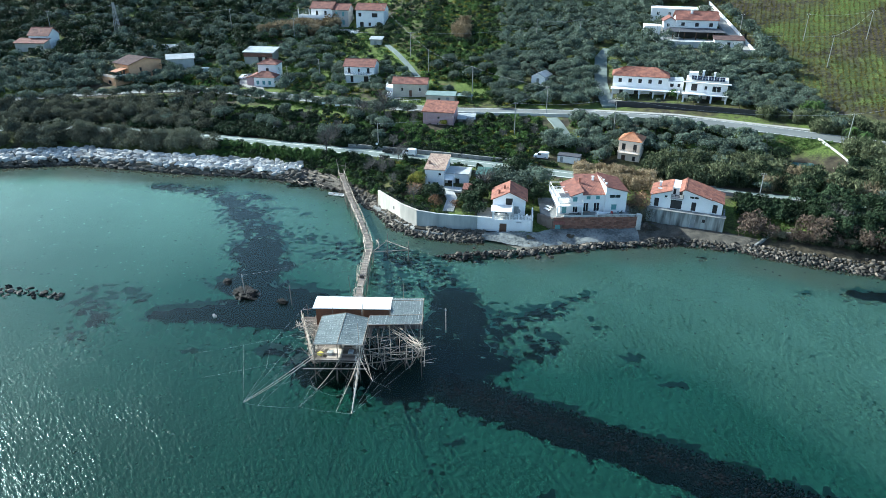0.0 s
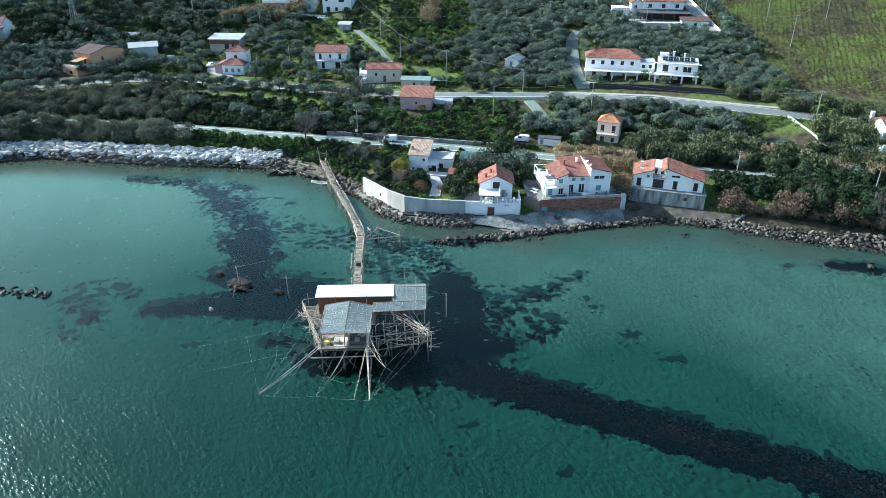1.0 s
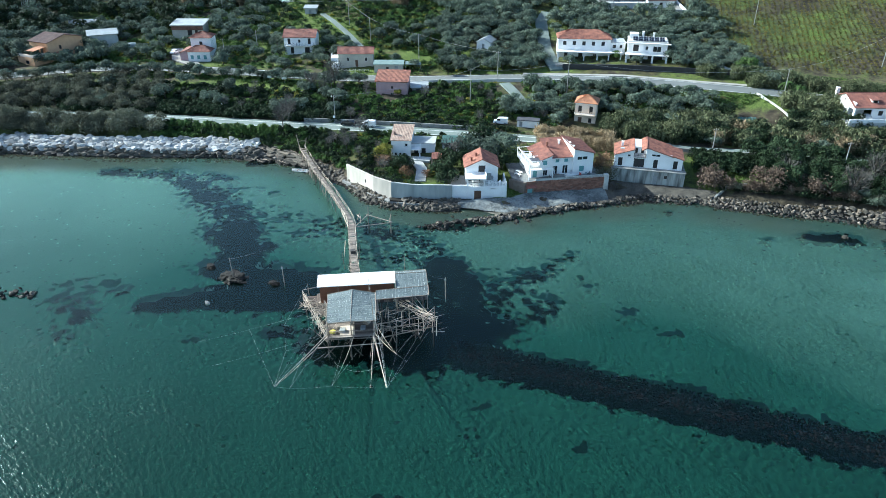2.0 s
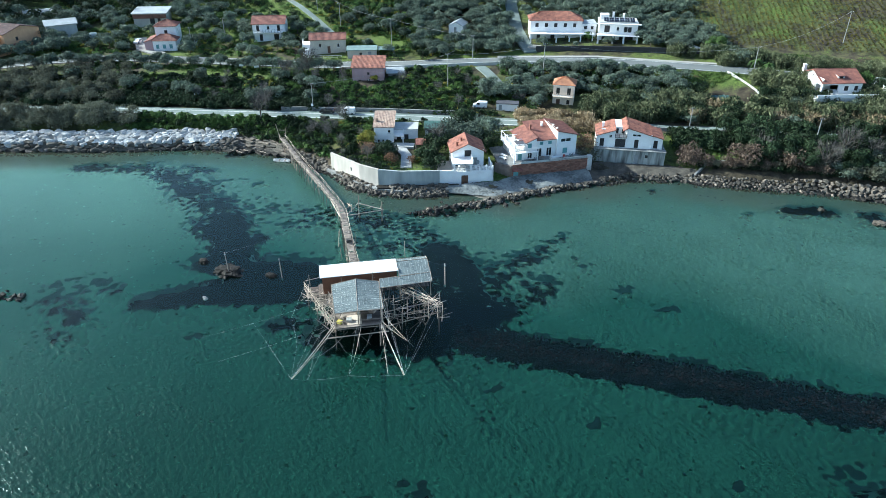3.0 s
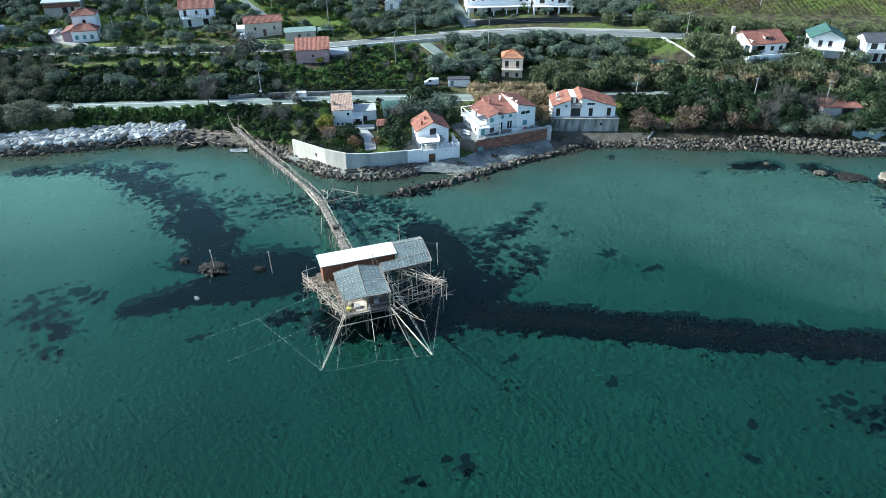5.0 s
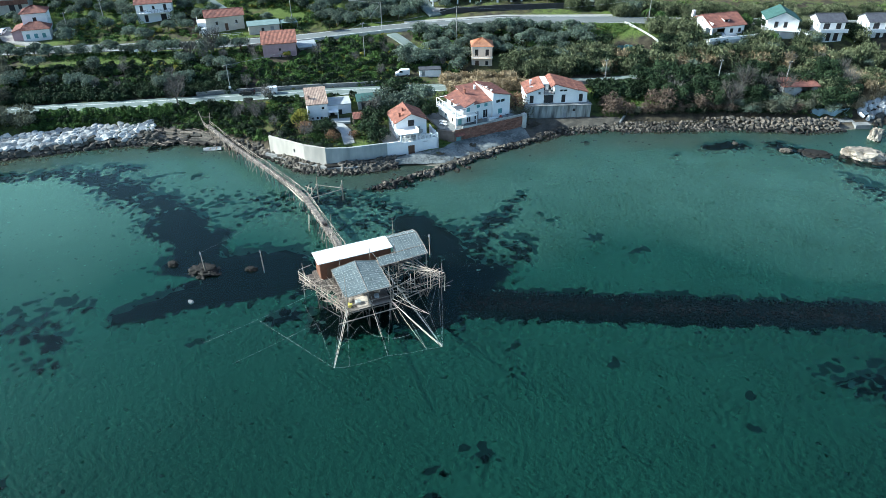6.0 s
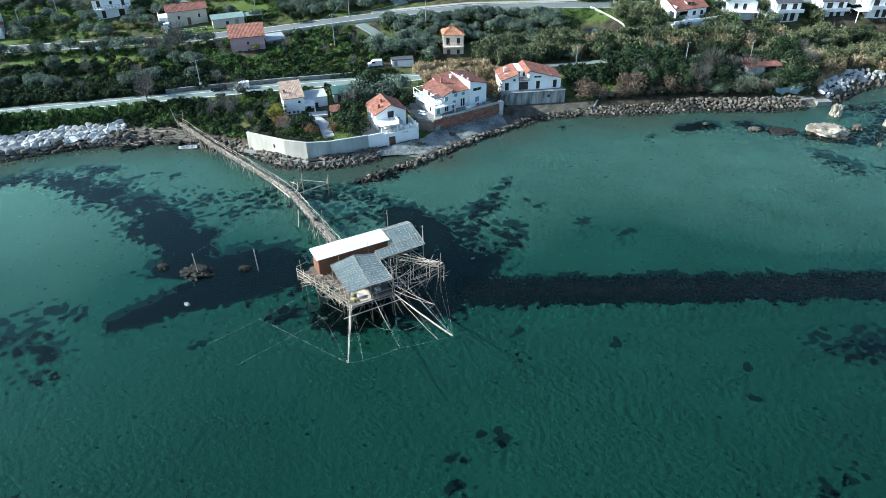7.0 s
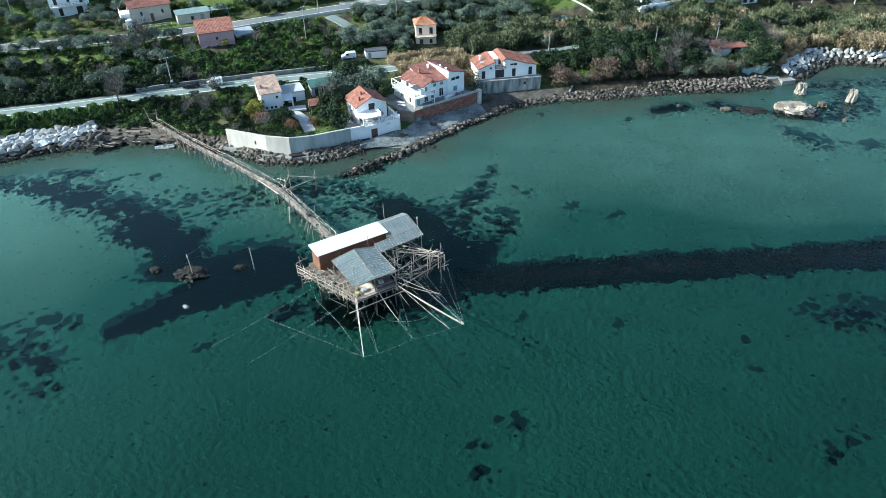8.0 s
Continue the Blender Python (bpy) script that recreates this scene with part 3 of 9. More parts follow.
# ---- water ----
def water_material():
    m = bpy.data.materials.new("sea_water")
    m.use_nodes = True
    n, link = m.node_tree.nodes, m.node_tree.links.new
    n.remove(n["Principled BSDF"])
    clear, body, skin = n.new("ShaderNodeBsdfTransparent"), n.new("ShaderNodeBsdfDiffuse"), n.new("ShaderNodeBsdfGlossy")
    clear.inputs["Color"].default_value = (0.50, 0.86, 0.78, 1)
    # this ramp paints in the light that the water absorbs and scatters
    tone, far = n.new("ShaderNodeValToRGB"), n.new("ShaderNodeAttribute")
    far.attribute_name = "tint_depth"
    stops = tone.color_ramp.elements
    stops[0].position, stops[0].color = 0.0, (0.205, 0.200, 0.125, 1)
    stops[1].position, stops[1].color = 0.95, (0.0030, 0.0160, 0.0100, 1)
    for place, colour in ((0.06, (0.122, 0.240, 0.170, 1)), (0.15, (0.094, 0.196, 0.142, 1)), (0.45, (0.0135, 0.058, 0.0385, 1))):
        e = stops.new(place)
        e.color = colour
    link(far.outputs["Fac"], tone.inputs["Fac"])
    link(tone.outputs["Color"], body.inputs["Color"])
    skin.inputs["Roughness"].default_value = 0.2
    skin.inputs["Color"].default_value = (0.60, 0.73, 0.72, 1)
    co = n.new("ShaderNodeTexCoord")
    squash = n.new("ShaderNodeMapping")
    squash.vector_type = "TEXTURE"
    squash.inputs["Rotation"].default_value = (0, 0, radians(-42))
    squash.inputs["Scale"].default_value = (1.5, 0.72, 1.0)
    link(co.outputs["Object"], squash.inputs["Vector"])
    ripple, swell = n.new("ShaderNodeTexNoise"), n.new("ShaderNodeTexNoise")
    ripple.inputs["Scale"].default_value, ripple.inputs["Detail"].default_value = 1.5, 4
    swell.inputs["Scale"].default_value, swell.inputs["Detail"].default_value = 0.12, 3
    link(squash.outputs[0], ripple.inputs["Vector"])
    link(squash.outputs[0], swell.inputs["Vector"])
    calm = n.new("ShaderNodeMath")
    calm.operation = "MULTIPLY"
    link(ripple.outputs["Fac"], calm.inputs[0])
    link(swell.outputs["Fac"], calm.inputs[1])
    bp = n.new("ShaderNodeBump")
    bp.inputs["Strength"].default_value, bp.inputs["Distance"].default_value = 1.0, 0.38
    wind = n.new("ShaderNodeAttribute")
    wind.attribute_name = "wind"
    link(wind.outputs["Fac"], bp.inputs["Strength"])
    link(calm.outputs[0], bp.inputs["Height"])
    link(bp.outputs["Normal"], skin.inputs["Normal"])
    chop = n.new("ShaderNodeBump")
    chop.inputs["Distance"].default_value = 1.4
    link(wind.outputs["Fac"], chop.inputs["Strength"])
    link(calm.outputs[0], chop.inputs["Height"])
    link(chop.outputs["Normal"], body.inputs["Normal"])
    murk = n.new("ShaderNodeAttribute")
    murk.attribute_name = "murk"
    inner, outer, fres = n.new("ShaderNodeMixShader"), n.new("ShaderNodeMixShader"), n.new("ShaderNodeFresnel")
    fres.inputs["IOR"].default_value = 1.33
    tilt = n.new("ShaderNodeBump")
    tilt.inputs["Distance"].default_value = 0.16
    link(wind.outputs["Fac"], tilt.inputs["Strength"])
    link(calm.outputs[0], tilt.inputs["Height"])
    link(tilt.outputs["Normal"], fres.inputs["Normal"])
    cover = n.new("ShaderNodeAttribute")
    cover.attribute_name = "weed"
    shoal = weed_mask(n, link, co.outputs["Object"], cover.outputs["Fac"])
    thin, left = n.new("ShaderNodeMath"), n.new("ShaderNodeMath")
    thin.operation, left.operation = "MULTIPLY_ADD", "MULTIPLY"
    thin.inputs[1].default_value, thin.inputs[2].default_value = -0.95, 1.0
    link(shoal, thin.inputs[0])
    link(thin.outputs[0], left.inputs[0])
    link(murk.outputs["Fac"], left.inputs[1])
    link(left.outputs[0], inner.inputs[0])
    link(clear.outputs[0], inner.inputs[1])
    link(body.outputs[0], inner.inputs[2])
    link(fres.outputs[0], outer.inputs[0])
    link(inner.outputs[0], outer.inputs[1])
    link(skin.outputs[0], outer.inputs[2])
    link(outer.outputs[0], n["Material Output"].inputs["Surface"])
    return m


water_me, wx, wy, wz = sheet("water", spaced(-2500, -110, 150, 2500, 1.25, 1.15), spaced(-2500, 15, 180, 230, 1.25, 1.15), lambda x, y: np.zeros_like(x))
beyond = REEF[0][1] + (wx - REEF[0][0]) * (REEF[1][1] - REEF[0][1]) / (REEF[1][0] - REEF[0][0])  # the reef's line; the bay behind it is tinted as if shallower, for sky glare
# left bay's paler tint: silty shallows, with sky glare painted in
tint_depth = np.clip(-land(wx, wy), 0, 30) * (1 - 0.3 * soft(-25, -62, wx) * soft(62, 100, wy)) * (1 - 0.38 * soft(25, 60, wx) * soft(-2, 14, wy - beyond)) * (1 - 0.62 * soft(20, 3, along(SHORE, wx) - wy)) * (1 - 0.8 * blob(wx, wy, 4, 127.5, 11, 4.0, 5))
murk_at = water_me.attributes.new("murk", "FLOAT", "POINT")
# left bay kept cloudy so that its paler painted tint shows
murk_at.data.foreach_set("value", np.maximum(0.15 + 0.75 * (1 - np.exp(-tint_depth / 2.2)), 0.6 * soft(-25, -62, wx) * soft(62, 100, wy) * soft(0.3, 1.2, -land(wx, wy))).astype(np.float32))
wind_at = water_me.attributes.new("wind", "FLOAT", "POINT")
wind_at.data.foreach_set("value", (1.0 - 0.5 * soft(-15, -50, wx) * soft(78, 112, wy) - 0.25 * soft(-5, -30, wx)).astype(np.float32))
weed = water_me.attributes.new("weed", "FLOAT", "POINT")
weed.data.foreach_set("value", weed_cover(wx, wy).astype(np.float32))
tint_depth_at = water_me.attributes.new("tint_depth", "FLOAT", "POINT")
tint_depth_at.data.foreach_set("value", np.clip(tint_depth / 6.0 + 0.04 * wobble(wx, wy, 0.06, 1.0), 0, 1).astype(np.float32))
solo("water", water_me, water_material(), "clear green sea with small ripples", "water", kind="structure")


# ---- roads ----
def ribbon(name, line, half, lift, material, label, x0, x1, offset=0.0, step=2.0, follow=None, kind="structure", category="road", thick=0.12):
    """A strip with real thickness along a guide line, level across."""
    xs = np.arange(x0, x1 + step / 2, step)
    ys = along(line, xs)
    kernel = np.ones(9) / 9
    ys = np.convolve(np.pad(ys, 4, mode="edge"), kernel, "valid")
    d = np.stack([np.gradient(xs), np.gradient(ys)], 1)
    d /= np.linalg.norm(d, axis=1)[:, None]
    nrm = np.stack([-d[:, 1], d[:, 0]], 1)
    mid = np.stack([xs, ys], 1) + nrm * offset
    zc = (follow(xs) if follow else land(xs, ys)) + lift
    V, F = [], []
    for k in range(len(xs)):
        a, b = mid[k] - nrm[k] * half, mid[k] + nrm[k] * half
        V += [(*a, zc[k]), (*b, zc[k]), (*b, zc[k] - thick), (*a, zc[k] - thick)]
        if k:
            o, p = 4 * k - 4, 4 * k
            F += [(o + i, p + i, p + (i + 1) % 4, o + (i + 1) % 4) for i in range(4)]
    me = mesh_from(name, V, [f[::-1] for f in F])
    return solo(name, me, material, label, category, kind=kind)


coast_z = lambda xs: np.full_like(xs, 5.4)
main_z = lambda xs: along(ROAD_Z, xs)
ribbon("road_coast", COAST_ROAD, 2.6, 0.14, M["path"], "pale narrow coast road", -150, 60, follow=coast_z)
ribbon("road_main", MAIN_ROAD, 3.5, 0.14, M["asphalt"], "grey two-lane asphalt road", -150, 170, follow=main_z)
for side, off in (("edge_line", -3.1), ("edge_line", 3.1)):
    ribbon(side, MAIN_ROAD, 0.09, 0.15, M["paint"], "white painted edge line", -150, 170, off, follow=main_z, category="road marking", thick=0.006)
ribbon("edge_line", COAST_ROAD, 0.14, 0.15, M["paint"], "white painted edge line", -150, 60, -2.2, follow=coast_z, category="road marking", thick=0.006)
ribbon("edge_line", COAST_ROAD, 0.10, 0.15, M["paint"], "white painted edge line", -150, 60, 1.0, follow=coast_z, category="road marking", thick=0.006)
ribbon("roadside_wall", MAIN_ROAD, 0.18, 0.85, M["concrete"], "low concrete roadside wall", -12, 66, -4.2, follow=main_z, category="wall", thick=1.6)
ribbon("retaining_wall_coast", COAST_ROAD, 0.2, 1.1, M["stain"], "stained low retaining wall above the coast road", -30, 15, 3.3, follow=coast_z, category="wall", thick=1.6)


# ---- houses ----
def wall_panel(u0, u1, z0, top, holes, thick=0.3):
    """An upright wall in the xz plane from u0 to u1, outer face at y = 0, going back to y = thick. top: (u, z) points of the upper edge.
    holes: (u0, u1, z0, z1), which go through it."""
    bm = bmesh.new()
    us = sorted({u0, u1, *[h[0] for h in holes], *[h[1] for h in holes], *[p[0] for p in top]})
    zs = sorted({z0, *[h[2] for h in holes], *[h[3] for h in holes]})
    tops = lambda u: float(np.interp(u, [p[0] for p in top], [p[1] for p in top]))
    inside = lambda u, z: any(h[0] < u < h[1] and h[2] < z < h[3] for h in holes)
    for a, b in zip(us, us[1:]):
        column = [z for z in zs]
        for i, z in enumerate(column):
            last = i == len(column) - 1
            za, zb = (tops(a), tops(b)) if last else (column[i + 1], column[i + 1])
            if inside((a + b) / 2, z + 0.01) or (za <= z + 1e-4 and zb <= z + 1e-4):
                continue
            for y, turn in ((0.0, 1), (thick, -1)):
                loop = [bm.verts.new(p) for p in ((a, y, z), (b, y, z), (b, y, zb), (a, y, za))]
                bm.faces.new(loop[::turn])
        bm.faces.new([bm.verts.new(p) for p in ((a, 0, tops(a)), (b, 0, tops(b)), (b, thick, tops(b)), (a, thick, tops(a)))])
    for a, b, c, d in holes:
        for p, q in (((a, c), (b, c)), ((b, c), (b, d)), ((b, d), (a, d)), ((a, d), (a, c))):
            bm.faces.new([bm.verts.new(v) for v in ((p[0], 0, p[1]), (p[0], thick, p[1]), (q[0], thick, q[1]), (q[0], 0, q[1]))])
    for u, flip in ((u0, 1), (u1, -1)):
        loop = [bm.verts.new(v) for v in ((u, 0, z0), (u, 0, tops(u)), (u, thick, tops(u)), (u, thick, z0))]
        bm.faces.new(loop[::flip])
    bmesh.ops.remove_doubles(bm, verts=bm.verts[:], dist=0.001)
    return bm


def tiled_slope(a, b, c, d, thick=0.14, pitch=0.34, amp=0.035):
    """A roof slope: a, b along the eave, d, c along the ridge above them; corrugated from eave to ridge, with real thickness."""
    a, b, c, d = (Vector(v) for v in (a, b, c, d))
    width = max((b - a).length, (c - d).length)
    n = max(2, int(width / pitch)) * 4
    nrm = (b - a).cross(d - a).normalized()
    if nrm.z < 0:
        nrm = -nrm
    bm = bmesh.new()
    rows = []
    for k in range(n + 1):
        t = k / n
        w = amp * (0.5 + 0.5 * math.cos(2 * math.pi * k / 4)) if amp else 0.0
        lo, hi = a.lerp(b, t), d.lerp(c, t)
        rows.append([bm.verts.new(v) for v in (lo + nrm * w, hi + nrm * w, hi - nrm * thick, lo - nrm * thick)])
    for p, q in zip(rows, rows[1:]):
        for i in range(4):
            j = (i + 1) % 4
            bm.faces.new((p[i], q[i], q[j], p[j]))
    bm.faces.new(rows[0])
    bm.faces.new(rows[-1][::-1])
    bmesh.ops.recalc_face_normals(bm, faces=bm.faces[:])
    return bm


CLEAR = []        # plots that no plant grows on: x, y, radius
FACES = {"F": lambda w, d: Matrix.Identity(4), "R": lambda w, d: pose(w, 0, 0, 0, 0, 90), "B": lambda w, d: pose(w, d, 0, 0, 0, 180), "L": lambda w, d: pose(0, d, 0, 0, 0, -90)}


def fit_opening(house, face, u0, u1, z0, z1, kind, thick=0.3):
    """Fills a hole in a wall: a window with frame, panes and sill, a shuttered window, a door, or nothing."""
    def put(name, bm, material, parent, label=""):
        return part(name, bm, material, parent, label, face if parent is house else None)
    w = u1 - u0
    if kind == "open":
        return
    if kind in ("win", "french", "wide"):
        bm = bmesh.new()
        f = 0.07
        for x0, x1, y0, y1 in ((u0, u0 + f, z0, z1), (u1 - f, u1, z0, z1), (u0 + f, u1 - f, z0, z0 + f), (u0 + f, u1 - f, z1 - f, z1)):
            box(bm, x0, x1, 0.12, 0.2, y0, y1)
        n = 2 if w > 0.9 else 1
        for k in range(1, n):
            x = u0 + w * k / n
            box(bm, x - 0.04, x + 0.04, 0.12, 0.2, z0 + f, z1 - f)
        win = put("window", bm, M["white"], house)
        for k in range(n):
            part("pane", block(u0 + w * k / n + 0.05, u0 + w * (k + 1) / n - 0.05, 0.15, 0.17, z0 + f, z1 - f), M["glass"], win)
        if kind == "win":
            part("sill", block(u0 - 0.08, u1 + 0.08, -0.08, 0.12, z0 - 0.07, z0 - 0.003), M["concrete"], win)
    else:
        look_of = {"dark": "shutter", "teal": "shutter_teal", "grey": "shutter_grey", "door": "brown_door", "garage": "brown_door", "iron": "iron"}[kind]
        bm = block(u0 + 0.01, u1 - 0.01, 0.1, 0.16, z0 + 0.01, z1 - 0.01)
        leaf = put("door" if kind in ("door", "garage") else "shutter", bm, M[look_of], house)
        n = 2 if w > 0.8 else 1
        for k in range(n):
            part("leaf", block(u0 + w * k / n + 0.04, u0 + w * (k + 1) / n - 0.04, 0.07, 0.098, z0 + 0.06, z1 - 0.06), M[look_of], leaf)


def shell(house, w, d, h, base, holes, wall, roof, rise=1.6, over=0.45, tile="tile", thick=0.3, z_base=0.0, label="", origin=(0, 0, 0), amp=0.045, apex=0.5):
    """Walls and roof of one block under a house. roof: gable_x (ridge along the front), gable_y (ridge from front to back), hip, shed_front,
    shed_left, shed_right, flat. base: how far the walls go down below the floor."""
    at = Matrix.Translation(origin)
    t = thick
    mid = house.matrix_world @ at @ Vector((w / 2, d / 2 - 1.0, 0))
    CLEAR.append((mid.x, mid.y, max(w, d) * 0.5 + 1.2))
    ends = {"F": [(0, h), (w, h)], "B": [(0, h), (w, h)], "L": [(t, h), (d - t, h)], "R": [(t, h), (d - t, h)]}
    zr = h + rise
    if roof == "gable_x":
        mid = d * apex
        ends["R"] = [(t, h + rise * t / mid), (mid, zr), (d - t, h + rise * t / (d - mid))]
        ends["L"] = [(d - q[0], q[1]) for q in ends["R"]][::-1]
    elif roof == "gable_y":
        ends["F"], ends["B"] = [(0, h), (w * apex, zr), (w, h)], [(0, h), (w * (1 - apex), zr), (w, h)]
    elif roof == "shed_front":
        ends["B"] = [(0, zr), (w, zr)]
        ends["R"], ends["L"] = [(t, h + rise * t / d), (d - t, zr - rise * t / d)], [(t, zr - rise * t / d), (d - t, h + rise * t / d)]
    elif roof == "shed_left":
        ends["F"], ends["B"], ends["R"] = [(0, h), (w, zr)], [(0, zr), (w, h)], [(t, zr), (d - t, zr)]
    elif roof == "shed_right":
        ends["F"], ends["B"], ends["L"] = [(0, zr), (w, h)], [(0, h), (w, zr)], [(t, zr), (d - t, zr)]
    for key in "FRBL":
        mine = [hh for hh in holes if hh[0] == key]
        span = (0, w) if key in "FB" else (t, d - t)
        face = at @ FACES[key](w, d)
        part("wall", wall_panel(span[0], span[1], z_base - base, ends[key], [(a, b, c, e) for _, a, b, c, e, _ in mine], t), M[wall], house, label, face)
        for _, a, b, c, e, kind in mine:
            fit_opening(house, face, a, b, c, e, kind)
    o = over
    top = None
    lift = 0.16
    if roof == "flat":
        bm = block(-0.12, w + 0.12, -0.12, d + 0.12, h + 0.004, h + 0.22, 0.03)
        top = part("roof", bm, M[tile], house, at=at)
    elif roof == "hip":
        e = min(w, d) / 2
        k = rise / e
        z0, zt = h - k * o + lift, zr + lift
        if w >= d:
            r0, r1 = (e, d / 2, zt), (w - e, d / 2, zt)
        else:
            r0, r1 = (w / 2, e, zt), (w / 2, d - e, zt)
        A, B, C, D = (-o, -o, z0), (w + o, -o, z0), (w + o, d + o, z0), (-o, d + o, z0)
        quads = ((A, B, r1, r0), (B, C, r1, r1), (C, D, r0, r1), (D, A, r0, r0)) if w >= d else ((A, B, r0, r0), (B, C, r1, r0), (C, D, r1, r1), (D, A, r0, r1))
        for q in quads:
            top = part("roof", tiled_slope(*q, amp=amp), M[tile], house, at=at)
    else:
        s = {"gable_x": rise / (d * apex), "gable_y": rise / (w * apex), "shed_front": rise / d, "shed_left": rise / w, "shed_right": rise / w}[roof]
        z0, zt = h - s * o + lift, zr + lift
        if roof == "gable_x":
            quads = (((-o, -o, z0), (w + o, -o, z0), (w + o, d * apex, zt), (-o, d * apex, zt)), ((w + o, d + o, h - rise / (d * (1 - apex)) * o + lift), (-o, d + o, h - rise / (d * (1 - apex)) * o + lift), (-o, d * apex, zt), (w + o, d * apex, zt)))
        elif roof == "gable_y":
            zb = h - rise / (w * (1 - apex)) * o + lift
            quads = (((-o, d + o, z0), (-o, -o, z0), (w * apex, -o, zt), (w * apex, d + o, zt)), ((w + o, -o, zb), (w + o, d + o, zb), (w * apex, d + o, zt), (w * apex, -o, zt)))
        elif roof == "shed_front":
            quads = (((-o, -o, z0), (w + o, -o, z0), (w + o, d + o, zt + s * o), (-o, d + o, zt + s * o)),)
        elif roof == "shed_left":
            quads = (((-o, d + o, z0), (-o, -o, z0), (w + o * 0.3, -o, zt + s * o * 0.3), (w + o * 0.3, d + o, zt + s * o * 0.3)),)
        else:
            quads = (((w + o, -o, z0), (w + o, d + o, z0), (-o * 0.3, d + o, zt + s * o * 0.3), (-o * 0.3, -o, zt + s * o * 0.3)),)
        for q in quads:
            top = part("roof", tiled_slope(*q, amp=amp), M[tile], house, at=at)
        if roof.startswith("gable") and amp:
            a, b = (Vector(quads[0][3]), Vector(quads[0][2]))
            part("ridge_cap", stick(a, b, 0.13, sides=8), M[tile], house, at=at)
    return top


def chimney(house, x, y, z0, z1, s=0.5, wall="white"):
    bm = block(x - s / 2, x + s / 2, y - s / 2, y + s / 2, z0, z1)
    box(bm, x - s / 2 - 0.08, x + s / 2 + 0.08, y - s / 2 - 0.08, y + s / 2 + 0.08, z1, z1 + 0.12)
    part("chimney", bm, M[wall], house)


def house_at(name, label, x, y, z, turn, category="house"):
    return thing(name, label, category, pose(x, y, z, 0, 0, turn))


def row(face, n, start, gap, width, z0, z1, kind):
    return [(face, start + k * gap, start + k * gap + width, z0, z1, kind) for k in range(n)]


def slab(house, x0, x1, y0, y1, z0, z1, m="white", name="slab", label=""):
    return part(name, block(x0, x1, y0, y1, z0, z1, 0.02), M[m], house, label)


def posts(house, pts, z0, z1, s=0.25, m="white", name="column"):
    for x, y in pts:
        part(name, block(x - s / 2, x + s / 2, y - s / 2, y + s / 2, z0, z1), M[m], house)


def railing(house, line, z, high=0.95, m="white", gap=0.9):
    """A railing along a line of corners: posts, two rails and fine bars."""
    bm = bmesh.new()
    for (ax, ay), (bx, by) in zip(line, line[1:]):
        n = max(1, round(math.hypot(bx - ax, by - ay) / gap))
        for k in range(n + 1):
            x, y = ax + (bx - ax) * k / n, ay + (by - ay) * k / n
            pole(bm, (x, y, z), (x, y, z + high), 0.04, sides=4, rings=1)
        for zz in (z + high, z + high * 0.55, z + 0.12):
            pole(bm, (ax, ay, zz), (bx, by, zz), 0.03, sides=4, rings=1)
    part("railing", bm, M[m], house)


def chair(x, y, z, turn, m="white", label="white plastic garden chair on a terrace"):
    c = thing("garden_chair", label, "chair", pose(x, y, z, 0, 0, turn), group="garden chairs")
    part("seat", block(-0.24, 0.24, -0.24, 0.24, 0.4, 0.45, 0.015), M[m], c)
    part("backrest", block(-0.24, 0.24, 0.2, 0.25, 0.45, 0.95, 0.015), M[m], c)
    for a in (-0.2, 0.2):
        for b in (-0.2, 0.2):
            part("leg", block(a - 0.025, a + 0.025, b - 0.025, b + 0.025, 0, 0.4), M[m], c)


def table(x, y, z, w, d, m="white", label="white garden table on a terrace"):
    t = thing("garden_table", label, "table", pose(x, y, z))
    part("tabletop", block(-w / 2, w / 2, -d / 2, d / 2, 0.7, 0.75, 0.015), M[m], t)
    for a in (-w / 2 + 0.08, w / 2 - 0.08):
        for b in (-d / 2 + 0.08, d / 2 - 0.08):
            part("leg", block(a - 0.03, a + 0.03, b - 0.03, b + 0.03, 0, 0.7), M[m], t)


# the small gabled house over its walled terrace
h = house_at("white_house", "white seaside house with a terracotta gable roof above a walled terrace", 7.8, 136.9, 1.2, -5)
shell(h, 7.0, 6.4, 6.1, 1.0, [("F", 2.75, 4.25, 4.85, 6.35, "dark"), ("L", 2, 3, 4.2, 5.4, "win"), ("L", 4, 5, 4.2, 5.4, "win"), ("R", 2, 3, 4.2, 5.4, "win"), ("F", 0.6, 3.2, 2.75, 4.4, "dark"), ("F", 4.6, 5.6, 2.85, 4.6, "grey")], "white", "gable_y", 1.7)
part("wall", wall_panel(-3.3, 0.05, -1, [(-3.3, 3.1), (0.05, 3.1)], [], 0.3), M["white"], h, at=pose(0, -3.2, 0))
part("wall", wall_panel(0.05, 4.0, -1, [(0.05, 2.72), (4.0, 2.72)], [(1.7, 3.2, -0.2, 1.9)], 0.3), M["white"], h, at=pose(0, -3.35, 0))
fit_opening(h, pose(0, -3.35, 0), 1.7, 3.2, -0.2, 1.9, "garage")
part("wall", wall_panel(4.0, 8.75, -1, [(4.0, 2.8), (8.75, 2.8)], [(5.2, 6.3, 2.2, 2.4)], 0.3), M["white"], h, at=pose(0, -3.2, 0))
part("wall", wall_panel(0, 6.0, -1, [(0, 2.8), (6.0, 3.5)], [], 0.3), M["white"], h, at=pose(8.75, -3.2, 0, 0, 0, 90))
slab(h, -3.3, 0.0, -2.9, 4.0, 2.3, 2.45, "dust", "terrace_floor")
slab(h, 0.0, 8.45, -2.9, -0.05, 2.55, 2.7, "concrete", "terrace_floor")
